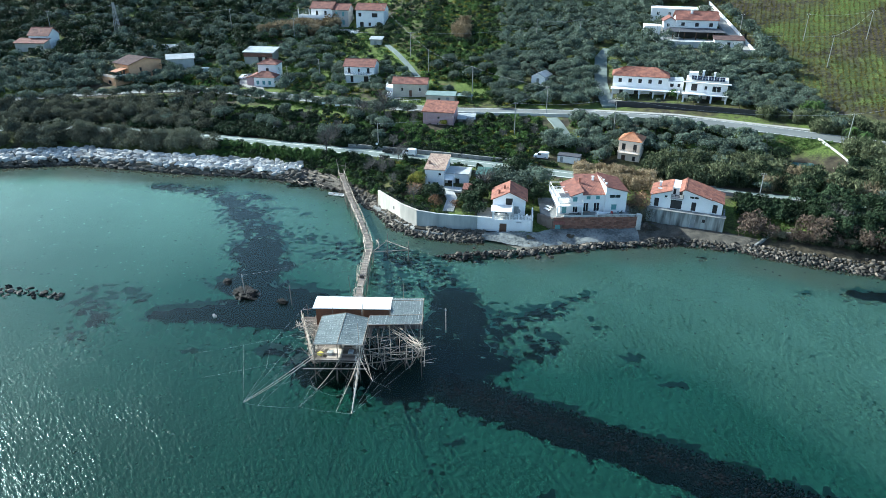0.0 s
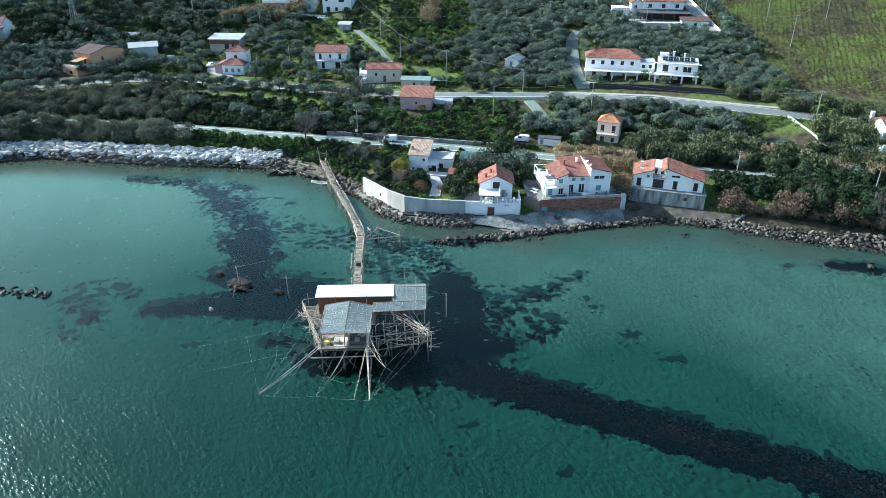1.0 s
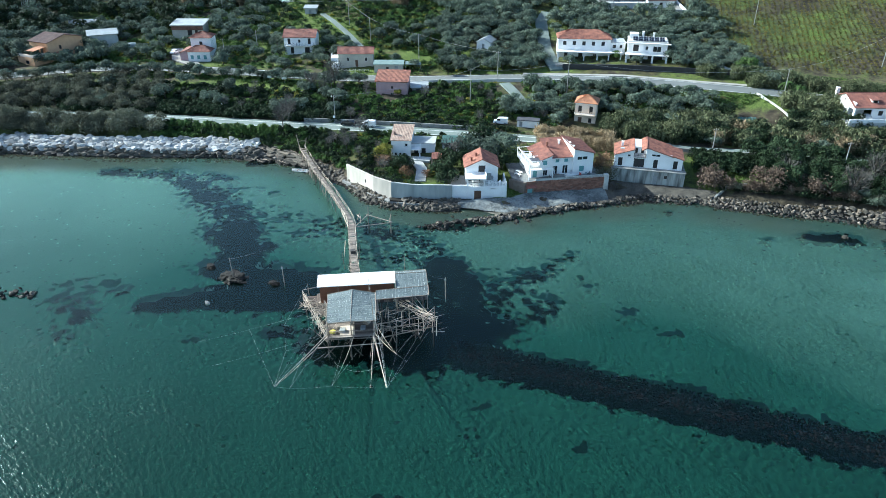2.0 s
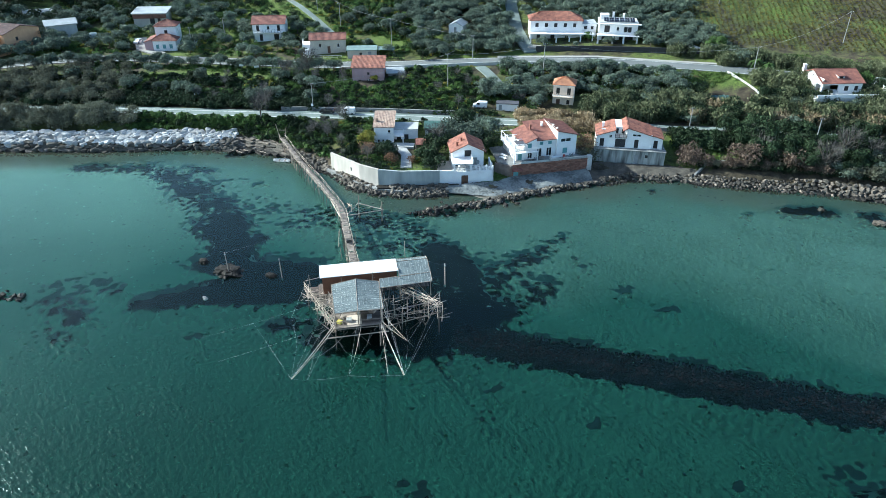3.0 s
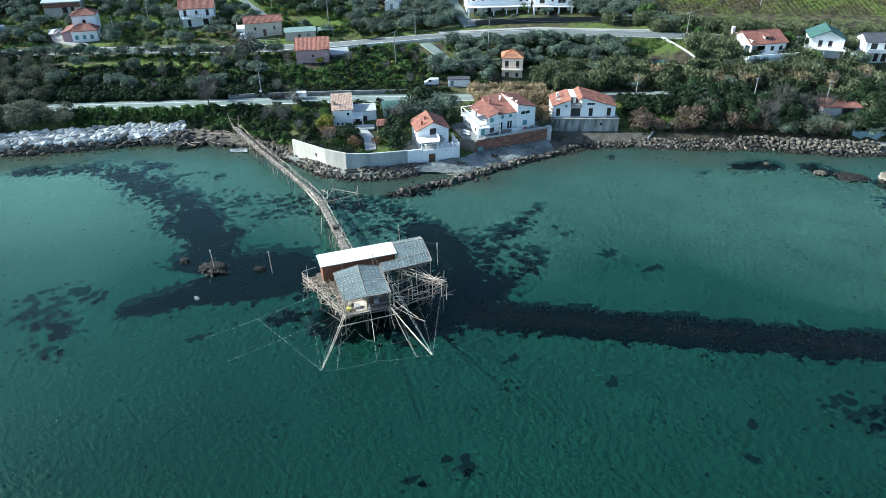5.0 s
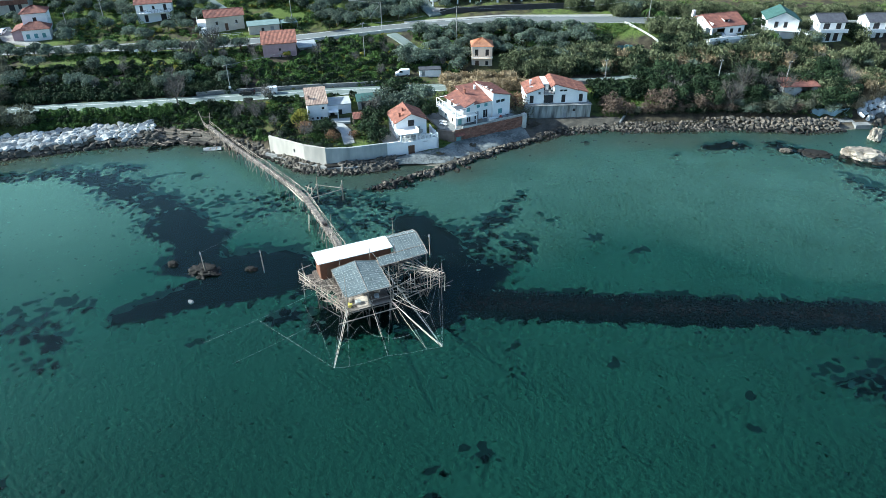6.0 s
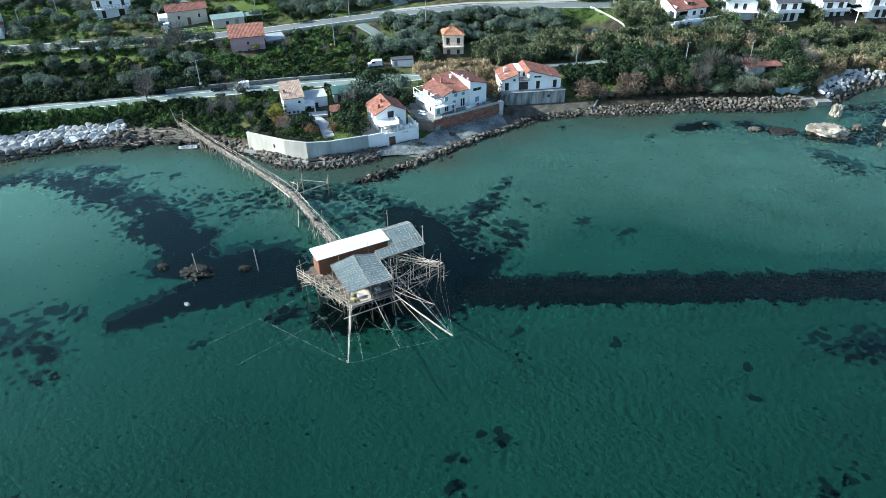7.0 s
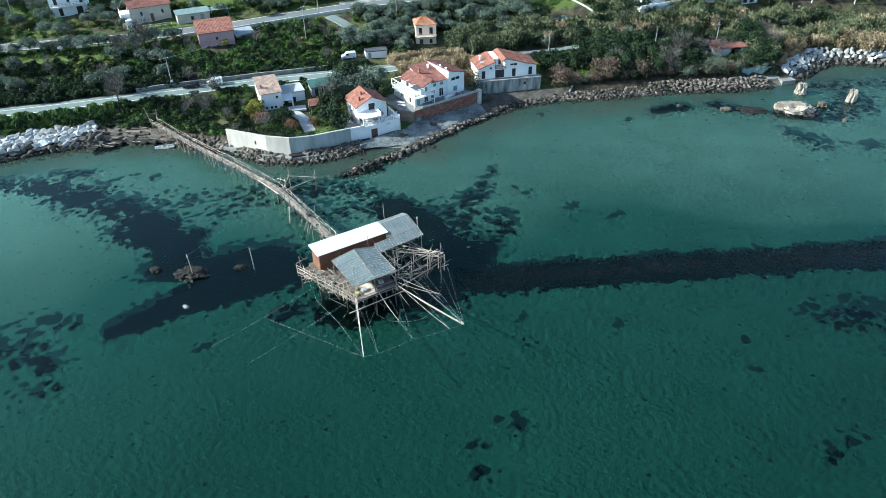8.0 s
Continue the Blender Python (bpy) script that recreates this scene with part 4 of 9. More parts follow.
posts(h, [(0.25, -3.1), (3.8, -3.1), (0.25, -0.25), (3.8, -0.25)], 2.7, 4.55, 0.26)
slab(h, -0.2, 4.25, -3.6, -0.02, 4.55, 4.72, "white", "porch_roof", "white flat porch roof")
slab(h, 4.1, 4.25, -3.5, -0.05, 4.724, 5.5, "white", "parapet")
railing(h, [(0.4, -3.2), (3.7, -3.2)], 2.72, 0.85, "white", 0.3)
railing(h, [(4.1, -3.05), (8.6, -3.05), (8.6, 0.5)], 2.8, 0.85, "white", 0.3)
posts(h, [(8.6, -3.05), (7.2, -3.05), (5.7, -3.05), (8.6, -1.5)], 2.8, 3.85, 0.22, "white", "rail_pier")
part("dish", stick((5.7, -0.32, 3.6), (5.6, -0.4, 3.66), 0.45, 0.48, 14), M["roof_grey"], h, "grey satellite dish")
chimney(h, 1.3, 1.4, 6.6, 7.7, 0.4, "tile")
chimney(h, 2.4, 3.0, 7.0, 8.1, 0.35, "tile")
for k in range(5):
    c = h.matrix_world @ Vector((5.0 + k * 0.75, -2.2 + 0.7 * (k % 2), 2.7))
    chair(c.x, c.y, c.z, k * 70)
c = h.matrix_world @ Vector((2.0, -1.7, 2.7))
table(c.x, c.y, c.z, 1.6, 0.9)
part("step", block(1.7, 3.2, -4.2, -3.4, -0.6, -0.25, 0.02), M["concrete"], h)

# the villa on its brick terrace
h = house_at("white_villa", "white villa with stepped terracotta roofs and a railed balcony", 22.2, 136.6, 4.2, 4)
shell(h, 2.1, 9.0, 2.3, 3.4, [("L", 3, 4, 0.6, 1.7, "win"), ("L", 6.6, 7.4, 0.3, 1.9, "dark"), ("F", 0.5, 1.5, 0.05, 2.0, "teal")], "white", "flat", tile="concrete")
shell(h, 2.9, 8.4, 3.95, 3.4, [("F", 0.9, 2.0, 0.05, 2.1, "french"), ("F", 0.8, 1.8, 2.7, 3.8, "teal"), ("L", 2.0, 3.2, 2.5, 3.8, "dark"), ("L", 5.0, 6.2, 2.5, 3.8, "dark")], "white", "shed_left", 1.1, origin=(2.1, 0.3, 0), over=0.5, tile="tile_red")
shell(h, 5.2, 8.0, 4.1, 3.4, [("F", 0.5, 1.7, 0.05, 2.1, "french"), ("F", 2.9, 4.2, 0.05, 2.1, "french"), ("F", 1.1, 2.0, 2.9, 3.7, "teal"), ("F", 3.2, 4.1, 2.9, 3.7, "teal")], "white", "shed_front", 1.7, origin=(5.0, 1.0, 0), over=0.35, tile="tile_red")
shell(h, 4.8, 9.0, 4.9, 3.4, [("F", 1.5, 2.7, 0.6, 1.9, "teal"), ("F", 0.9, 3.4, 3.35, 4.2, "wide"), ("R", 2, 3.2, 1.0, 2.2, "teal"), ("R", 5, 6.2, 3.2, 4.3, "dark")], "white", "shed_right", 1.2, origin=(10.2, 0.4, 0), over=0.35, tile="tile_red")
slab(h, -0.9, 4.95, -1.4, -0.13, 2.2, 2.34, "white", "balcony")
slab(h, -0.9, -0.13, -0.12, 8.6, 2.2, 2.34, "white", "balcony")
railing(h, [(4.9, -1.3), (-0.8, -1.3), (-0.8, 8.5), (0.9, 8.6)], 2.34, 1.0, "white", 0.45)
posts(h, [(-0.8, -1.3), (-0.8, 2.0), (-0.8, 5.2), (-0.8, 8.4), (1.9, -1.3)], 2.35, 4.35, 0.13, "white", "pergola_post")
for y in (-1.35, 1.95, 5.15, 8.35):
    slab(h, -0.95, 2.0, y, y + 0.12, 4.35, 4.47, "white", "pergola_beam")
slab(h, -0.87, -0.73, -1.2, 8.3, 4.474, 4.58, "white", "pergola_beam")
slab(h, 0.0, 2.5, -1.1, 1.9, 4.08, 4.14, "roof_black", "awning", "dark grey balcony awning")
posts(h, [(-0.8, -1.25), (4.8, -1.25)], 0.0, 2.2, 0.2)
chimney(h, 8.6, 6.6, 5.2, 6.3, 0.4)
chimney(h, 10.35, 4.0, 5.9, 6.5, 0.3)
chimney(h, 10.35, 1.6, 5.9, 6.5, 0.3)
chimney(h, 5.3, 5.5, 5.4, 6.4, 0.4, "tile")
for k in range(6):
    part("drainpipe" if k == 0 else "roof_vent", stick((5.0, -0.05, 0.0), (5.0, -0.05, 4.3), 0.05) if k == 0 else block(10.2, 10.45, 2.2 + k * 0.9, 2.45 + k * 0.9, 6.0, 6.3), M["white"], h)
h.matrix_world = h.matrix_world @ Matrix.Scale(0.965, 4)
terrace = solo("terrace_villa", bpy.data.meshes.new("terrace_villa"), M["stain"], "paved terrace of the white villa", "terrace", kind="structure")
bm = prism([(20.6, 134.4), (38.4, 135.4), (38.6, 139.5), (37.4, 146.0), (18.5, 146.0), (18.2, 137.0)], 3.7, 4.18)
bm.to_mesh(terrace.data)
bm.free()
wall_at = pose(20.6, 134.2, 0, 0, 0, 3.2)
brick_wall = solo("brick_wall", bpy.data.meshes.new("brick_wall"), M["mortar"], "rough red brick retaining wall of the terrace", "wall", wall_at, kind="structure")
bm = wall_panel(0, 17.9, -0.5, [(0, 4.15), (17.9, 4.25)], [], 0.5)
bm.to_mesh(brick_wall.data)
bm.free()
wall_side = solo("brick_wall", bpy.data.meshes.new("brick_wall"), M["mortar"], "short brick side wall of the terrace", "wall", pose(20.7, 134.3, 0, 0, 0, 133), kind="structure")
bm = wall_panel(0, 4.2, -0.5, [(0, 4.1), (4.2, 3.9)], [], 0.4)
bm.to_mesh(wall_side.data)
bm.free()
hh = thing("balustrade", "white balustrade along the terrace edge", "balustrade", wall_at)
for k in range(36):
    part("baluster", block(9.0 + k * 0.25, 9.1 + k * 0.25, 0.08, 0.2, 4.2, 4.75), M["concrete"], hh)
part("handrail", block(8.9, 17.9, 0.06, 0.24, 4.75, 4.83, 0.02), M["concrete"], hh)
part("parapet", block(2.2, 8.88, 0.06, 0.24, 4.155, 4.75, 0.02), M["wall_grey"], hh)
hut = thing("store_hut", "small teal door in the wall under a red tiled canopy", "store", wall_at)
part("door", block(0.5, 1.6, -0.1, -0.01, 0.6, 2.9, 0.02), M["shutter_teal"], hut)
part("canopy", tiled_slope((0.0, -1.0, 3.1), (2.4, -1.0, 3.1), (2.4, -0.02, 3.5), (0.0, -0.02, 3.5), 0.08), M["tile_red"], hut)
gate = thing("gate_pier", "pale rendered pier at the end of the terrace", "pier", wall_at)
part("pier", block(17.95, 18.9, -0.5, 0.6, 0.2, 4.9, 0.03), M["concrete"], gate)
par = thing("parasol", "folded white parasol lying on the terrace", "parasol", pose(31.6, 136.2, 4.18, 0, 0, 10))
part("canopy", stick((-1.6, 0, 0.5), (1.5, 0.2, 0.35), 0.5, 0.12, 8), M["sheet_white"], par)
part("pole", stick((-1.7, 0, 0.5), (1.8, 0.2, 0.35), 0.04), M["steel"], par)
for x, y, m in ((33.4, 136.4, "red_cloth"), (34.6, 136.6, "blue"), (35.4, 136.9, "iron"), (30.0, 136.0, "grey"), (26.0, 135.8, "iron")):
    chair(x, y, 4.18, x * 37 % 360, m, "coloured folding chair on the terrace")
table(28.0, 136.2, 4.18, 1.4, 0.9, "wood")
for x, y in ((19.8, 138.5), (20.4, 140.0)):
    lounger = thing("sun_lounger", "white sun lounger on the side terrace", "lounger", pose(x, y, 4.18, 0, 0, 30), group="loungers")
    part("frame", block(-0.35, 0.35, -0.9, 0.9, 0.25, 0.32, 0.02), M["white"], lounger)
    for a in (-0.3, 0.3):
        for b in (-0.8, 0.8):
            part("leg", block(a - 0.03, a + 0.03, b - 0.03, b + 0.03, 0, 0.25), M["white"], lounger)

# the wide house on its grey plinth
h = house_at("white_house", "wide white house with a split terracotta gable on a grey plinth", 42.4, 140.4, 4.9, -20)
shell(h, 4.4, 8.0, 2.7, 3.6, [("F", 0.9, 1.9, 0.05, 2.1, "dark"), ("F", 3.0, 3.7, 2.4, 3.0, "win")], "white", "shed_left", 1.5, over=0.3)
shell(h, 2.8, 5.4, 4.1, 3.6, [("F", 0.3, 0.9, 2.55, 3.9, "dark"), ("F", 1.7, 2.4, 2.55, 3.9, "dark")], "white", "flat", origin=(4.4, 2.6, 0), tile="white")
part("wall", wall_panel(4.42, 7.18, -3.6, [(4.42, 2.45), (7.18, 2.45)], [(4.55, 7.0, 0.0, 2.15)], 0.3), M["white"], h)
fit_opening(h, Matrix.Identity(4), 4.55, 7.0, 0.0, 2.15, "iron")
slab(h, 4.42, 7.18, -0.5, 2.58, 2.45, 2.55, "grey", "balcony")
railing(h, [(4.45, 0.3), (4.45, -0.45), (7.15, -0.45), (7.15, 0.3)], 2.55, 0.95, "iron")
shell(h, 6.0, 8.0, 3.2, 3.6, [("F", 1.9, 2.9, 0.05, 2.15, "dark"), ("F", 1.3, 3.3, 2.9, 3.5, "wide")], "white", "shed_right", 1.7, origin=(7.2, 0, 0), over=0.3)
shell(h, 2.6, 7.0, 2.5, 3.6, [("F", 0.5, 1.5, 0.05, 2.1, "dark"), ("R", 2, 3, 1, 2, "win")], "white", "shed_right", 0.75, origin=(13.2, 0.3, 0), over=0.3)
part("roof", tiled_slope((6.1, 8.3, 4.3), (6.1, -0.3, 4.3), (7.4, -0.3, 5.1), (7.4, 8.3, 5.1)), M["tile"], h)
part("plinth", wall_panel(-0.4, 16.6, -4.2, [(-0.4, -0.18), (16.6, -0.18)], [(9.4, 10.4, -3.4, -1.2), (11.9, 12.6, -1.9, -1.1)], 0.35), M["wall_patchy"], h, "stained grey and whitewashed plinth wall", pose(0, -1.5, 0))
fit_opening(h, pose(0, -1.5, 0), 9.4, 10.4, -3.4, -1.2, "grey")
fit_opening(h, pose(0, -1.5, 0), 11.9, 12.6, -1.9, -1.1, "dark")
part("plinth", wall_panel(0, 6, -4.2, [(0, -0.18), (6, -0.18)], [], 0.35), M["wall_patchy"], h, at=pose(16.6, -1.15, 0, 0, 0, 90))
slab(h, -0.5, 16.8, -1.65, -0.02, -0.176, -0.06, "stain", "walkway")
chimney(h, 1.6, 4.4, 3.6, 4.6, 0.5)
part("skylight", block(1.2, 2.2, 2.2, 3.2, 3.52, 3.6), M["roof_grey"], h)
h.matrix_world = h.matrix_world @ Matrix.Scale(0.94, 4)

# the house in the walled garden
h = house_at("white_house", "white two-storey house with a pale tiled roof", -7.6, 153.6, 3.4, -10)
shell(h, 4.6, 7.5, 4.6, 2, [("F", 3.2, 3.9, 3.2, 3.9, "win"), ("F", 0.7, 1.3, 0.9, 1.6, "win"), ("F", 1.8, 2.4, 0.9, 1.6, "win"), ("F", 2.7, 3.3, 0.9, 1.6, "win"), ("L", 2, 3, 3, 4, "win"), ("R", 0.8, 1.6, 2.8, 4.2, "dark")], "white", "shed_front", 1.3, tile="tile_pale", over=0.25)
shell(h, 5.6, 5.0, 3.3, 2, [("F", 0.6, 1.6, 0.1, 2.2, "dark"), ("F", 2.4, 3.4, 0.1, 2.2, "dark"), ("R", 1.5, 2.6, 1.0, 2.2, "win")], "white", "flat", origin=(4.6, 1.8, 0), tile="grey")
slab(h, 4.6, 7.0, -0.6, 1.78, 2.5, 2.65, "white", "balcony")
posts(h, [(6.8, -0.4)], -1.0, 2.5, 0.25)
railing(h, [(4.7, -0.5), (6.9, -0.5), (6.9, 1.7)], 2.65, 0.9)
chimney(h, 0.6, 2.6, 4.8, 5.9, 0.45, "tile_pale")
h = house_at("shed", "low summer house with a green sheet roof", 4.6, 154.0, 4.4, -12, "shed")
shell(h, 5.4, 3.8, 2.4, 1.5, [("F", 0.8, 1.6, 0.1, 2.0, "dark"), ("F", 2.2, 4.6, 0.4, 2.0, "wide")], "grey", "shed_front", 0.35, tile="roof_green", amp=0.0, over=0.3)
h = thing("awning", "small red tiled canopy in the garden", "canopy", pose(1.2, 147.0, 3.4, 0, 0, -10))
part("canopy", tiled_slope((0, 0, 2.2), (2.4, 0, 2.2), (2.4, 2.4, 2.9), (0, 2.4, 2.9)), M["tile_red"], h)
for x, y in ((0.1, 0.1), (2.3, 0.1), (0.1, 2.3), (2.3, 2.3)):
    part("post", stick((x, y, -0.4), (x, y, 2.3), 0.06), M["wood"], h)

# tower house and the houses along the main road
h = house_at("cream_house", "small cream tower house with a hipped tile roof", 40.4, 166.4, 6.0, -24)
shell(h, 5.4, 5.2, 6.0, 2, [("F", 0.8, 1.7, 3.4, 5.2, "dark"), ("F", 3.6, 4.5, 3.4, 5.2, "dark"), ("F", 0.9, 1.9, 0.1, 2.2, "door"), ("F", 3.6, 4.4, 0.9, 2.1, "dark"), ("L", 2, 2.9, 3.4, 5.0, "dark"), ("R", 2, 2.9, 3.4, 5.0, "dark")], "cream", "hip", 1.5, over=0.3, tile="tile_orange")
slab(h, -0.15, 5.55, -0.15, -0.02, 2.9, 3.3, "white", "cornice")
slab(h, -0.12, 5.52, -0.12, -0.02, 5.7, 5.95, "white", "cornice")
slab(h, 0.2, 5.2, -1.1, -0.02, 2.95, 3.1, "cream", "balcony")
railing(h, [(0.3, -0.05), (0.3, -1.0), (5.1, -1.0), (5.1, -0.05)], 3.1, 0.9, "cream", 0.5)
for k in range(8):
    part("stair", block(-1.3, -0.05, 4.6 - k * 0.35, 4.95 - k * 0.35, -0.5, 2.9 - k * 0.36), M["cream"], h)
h = house_at("pink_house", "pink two-storey house with a worn terracotta roof", -9.9, 190.7, 7.4, -11)
shell(h, 8.8, 6, 5.0, 2.4, [("F", 1.6, 2.4, 0.6, 1.6, "dark"), ("F", 4.0, 4.9, 0.4, 1.8, "win"), ("F", 6.6, 7.4, 0.6, 1.6, "dark"), ("F", 4.2, 4.8, 3.0, 3.7, "dark"), ("R", 1.5, 2.3, 2.8, 3.8, "dark")], "pink", "shed_front", 1.6, over=0.35)
h = house_at("shed", "lean-to with a grey sheet roof beside the pink house", 0.2, 191.5, 7.8, -4, "shed")
shell(h, 4.4, 4.0, 2.3, 2, [("F", 1.2, 2.2, 0.1, 1.9, "dark")], "stain", "shed_front", 0.4, tile="roof_grey", amp=0.0)
h = house_at("white_house", "white farmhouse with a broad red roof", -38.6, 233.2, 11.2, -6)
shell(h, 10.2, 8, 5.4, 2, [("F", 1.2, 2.1, 3.2, 5.0, "dark"), ("F", 4.6, 5.4, 3.6, 4.7, "win"), ("F", 7.8, 8.7, 3.2, 5.0, "dark"), ("F", 2.0, 3.0, 0.1, 2.2, "dark"), ("F", 6.6, 8.2, 0.1, 2.2, "dark"), *row("L", 3, 1, 2.3, 0.8, 3.4, 4.6, "win")], "white", "gable_x", 1.7, tile="tile_red", over=0.4)
slab(h, 0.5, 9.9, -1.3, -0.02, 2.75, 2.9, "white", "balcony")
railing(h, [(0.6, -1.2), (9.8, -1.2)], 2.9, 0.9, "iron")
h = house_at("beige_house", "low beige house with a red tile roof", -20.8, 217.3, 10.2, -4)
shell(h, 10.8, 6, 4.2, 2, [("F", 2.6, 3.4, 1.8, 3.0, "win"), ("F", 8.2, 9.0, 1.8, 3.0, "win"), ("F", 5.2, 6.1, 0.1, 2.2, "door")], "beige", "gable_x", 1.3, tile="tile_red", over=0.35)
part("annex", block(-2.4, -0.02, 0.5, 5, -1.5, 2.8, 0.03), M["white"], h)
part("stair", block(-1.6, -0.02, -1.6, 0.48, -1.5, 1.6, 0.03), M["white"], h)
railing(h, [(-2.3, 0.6), (-2.3, 4.9)], 2.8)
fence = thing("fence", "white rail fence in front of the beige house", "fence", pose(-22.5, 213.2, 9.6, 0, 0, -8))
railing(fence, [(0, 0), (11, 0)], 0.0, 1.1, "white", 1.3)
h = house_at("shed", "low pale shed with a grey-green sheet roof", -9.9, 210.8, 9.8, -6, "shed")
shell(h, 8.8, 4, 2.5, 2, [("F", 3.6, 4.4, 0.8, 1.8, "dark"), ("F", 6.2, 7.2, 0.1, 2.0, "grey")], "beige", "shed_front", 0.3, tile="roof_sage", amp=0.0, over=0.3)
h = thing("carport", "open carport with a sheet roof", "carport", pose(-0.4, 210.6, 9.9, 0, 0, -8))
for x in (0, 4.6):
    for y in (0, 3.6):
        part("post", stick((x, y, -0.4), (x, y, 2.3), 0.07), M["steel"], h)
part("roof", block(-0.2, 4.8, -0.2, 3.8, 2.3, 2.38), M["roof_sage"], h)
h = house_at("white_farmhouse", "long white two-storey house with a tiled roof and a deep porch", 46.8, 209.6, 13.0, -13)
shell(h, 16.0, 7.5, 6.4, 2.5, [*row("F", 5, 1.6, 2.9, 1.0, 4.3, 5.5, "dark"), ("F", 2.2, 3.2, 0.1, 2.2, "dark"), ("F", 6.5, 7.7, 0.1, 2.2, "dark"), ("F", 11, 12, 0.6, 1.8, "win"), ("L", 2, 3, 4.2, 5.4, "win"), ("L", 5, 6, 4.2, 5.4, "win")], "white", "hip", 1.9, over=0.45)
slab(h, -0.4, 19.5, -3.2, -0.02, 2.75, 2.95, "white", "porch_roof", "pale porch roof")
posts(h, [(x, -3.0) for x in (0.2, 4.0, 8.0, 12.0, 15.4, 19.0)], -2.0, 2.75, 0.35)
railing(h, [(0, -3.0), (16, -3.0)], 2.95, 0.8, "white", 2.0)
shell(h, 4.5, 6.5, 5.2, 2.5, [("F", 0.7, 1.7, 3.6, 4.6, "dark"), ("F", 2.8, 3.6, 3.6, 4.6, "dark"), ("F", 1, 2.2, 0.1, 2.2, "dark")], "white", "flat", origin=(16.0, 0.5, 0), tile="roof_grey")
part("forecourt", block(-0.6, 19.8, -7.4, -3.3, -0.9, -0.2), M["dust"], h)
h = house_at("white_house", "white house with a porch and solar panels on its roof", 66.6, 202.6, 13.2, -19)
# the two wide dark ground-floor leaves stand in for an open storey's shade
shell(h, 11.5, 8, 6.0, 2.5, [("F", 1.6, 3.2, 3.3, 5.3, "dark"), ("F", 5.2, 6.0, 3.8, 4.9, "win"), ("F", 7.4, 9.8, 3.3, 5.0, "wide"), ("F", 1.0, 5.0, 0.1, 2.4, "dark"), ("F", 6.2, 10.4, 0.1, 2.4, "dark"), ("R", 3, 4, 3.6, 4.8, "win")], "white", "flat", tile="concrete")
slab(h, -0.9, 12.4, -1.0, -0.13, 5.75, 5.95, "white", "eaves", "broad white eaves")
slab(h, -0.6, 12.0, -2.6, -0.02, 2.65, 2.85, "white", "balcony")
posts(h, [(x, -2.3) for x in (-0.2, 4.2, 7.4, 11.4)], -2.0, 2.65, 0.5)
railing(h, [(-0.4, -2.4), (11.8, -2.4)], 2.85, 0.9, "white", 1.5)
for k in range(6):
    x, tilt = 1.3 + k * 1.56, math.tan(radians(14))
    bm = bmesh.new()
    v = [bm.verts.new(q) for q in ((x, 0.3, 6.45), (x + 1.42, 0.3, 6.45), (x + 1.42, 3.0, 6.45 + 2.7 * tilt), (x, 3.0, 6.45 + 2.7 * tilt))]
    f = bm.faces.new(v)
    bmesh.ops.solidify(bm, geom=[f], thickness=0.05)
    panel = part("solar_panel", bm, M["solar"], h, "dark blue solar panel")
    for u in (0.0, 0.69, 1.38):
        part("panel_frame", stick((x + u + 0.02, 0.3, 6.48), (x + u + 0.02, 3.0, 6.48 + 2.7 * tilt), 0.03, sides=4, rings=1), M["steel"], panel)
    part("panel_frame", stick((x, 1.65, 6.48 + 1.35 * tilt), (x + 1.42, 1.65, 6.48 + 1.35 * tilt), 0.03, sides=4, rings=1), M["steel"], panel)
    for u in (0.1, 1.3):
        part("panel_leg", stick((x + u, 2.9, 6.2), (x + u, 2.9, 6.4 + 2.6 * tilt), 0.03, sides=4, rings=1), M["steel"], panel)
chimney(h, 4.4, 6.4, 6.1, 8.0, 0.6)
chimney(h, 7.6, 6.8, 6.1, 7.6, 0.5)
part("roof_hut", block(0.4, 3.0, 4.6, 7.4, 6.22, 7.6, 0.03), M["white"], h)
h = thing("pavilion", "low open pavilion with a red flat roof", "pavilion", pose(78.6, 197.0, 13.4, 0, 0, -19))
part("roof", block(0, 6, 0, 4.5, 2.4, 2.52), M["red_cloth"], h)
part("roof_rear", block(0, 6.4, 4.5, 8, 2.9, 3.0), M["roof_grey"], h)
for x in (0.2, 5.8):
    for y in (0.2, 4.3, 7.8):
        part("post", stick((x, y, -1), (x, y, 2.4), 0.09), M["steel"], h)
h = house_at("white_villa", "white hillside villa with red roofs and a dark veranda", 74.5, 246.5, 25.0, -9)
shell(h, 13.5, 8, 6.0, 3, [*row("F", 3, 1.6, 4.6, 1.2, 3.7, 5.0, "dark"), *row("L", 2, 1.5, 3, 1.0, 3.6, 4.8, "win")], "white", "gable_x", 2.2, tile="tile_red", over=0.5)
shell(h, 4.0, 6, 5.2, 3, [("F", 1, 2, 3.2, 4.4, "win")], "white", "gable_y", 1.2, origin=(-4.0, 1.0, 0), tile="tile_red")
part("veranda_roof", tiled_slope((-3.4, -4.4, 2.5), (16.0, -4.4, 2.5), (14.6, -0.02, 3.3), (-1.6, -0.02, 3.3), 0.1, amp=0.02), M["roof_black"], h, "dark sloping veranda roof")
part("veranda_roof", tiled_slope((-3.4, 6.0, 2.5), (-3.4, -4.4, 2.5), (-1.6, -0.02, 3.3), (-1.6, 6.0, 3.3), 0.1, amp=0.02), M["roof_black"], h)
# one dark sheet covers the front wall below the veranda roof
part("veranda_screen", block(0.2, 13.3, -0.12, -0.01, 0.1, 2.3), M["shutter"], h, "dark panel across the veranda front")
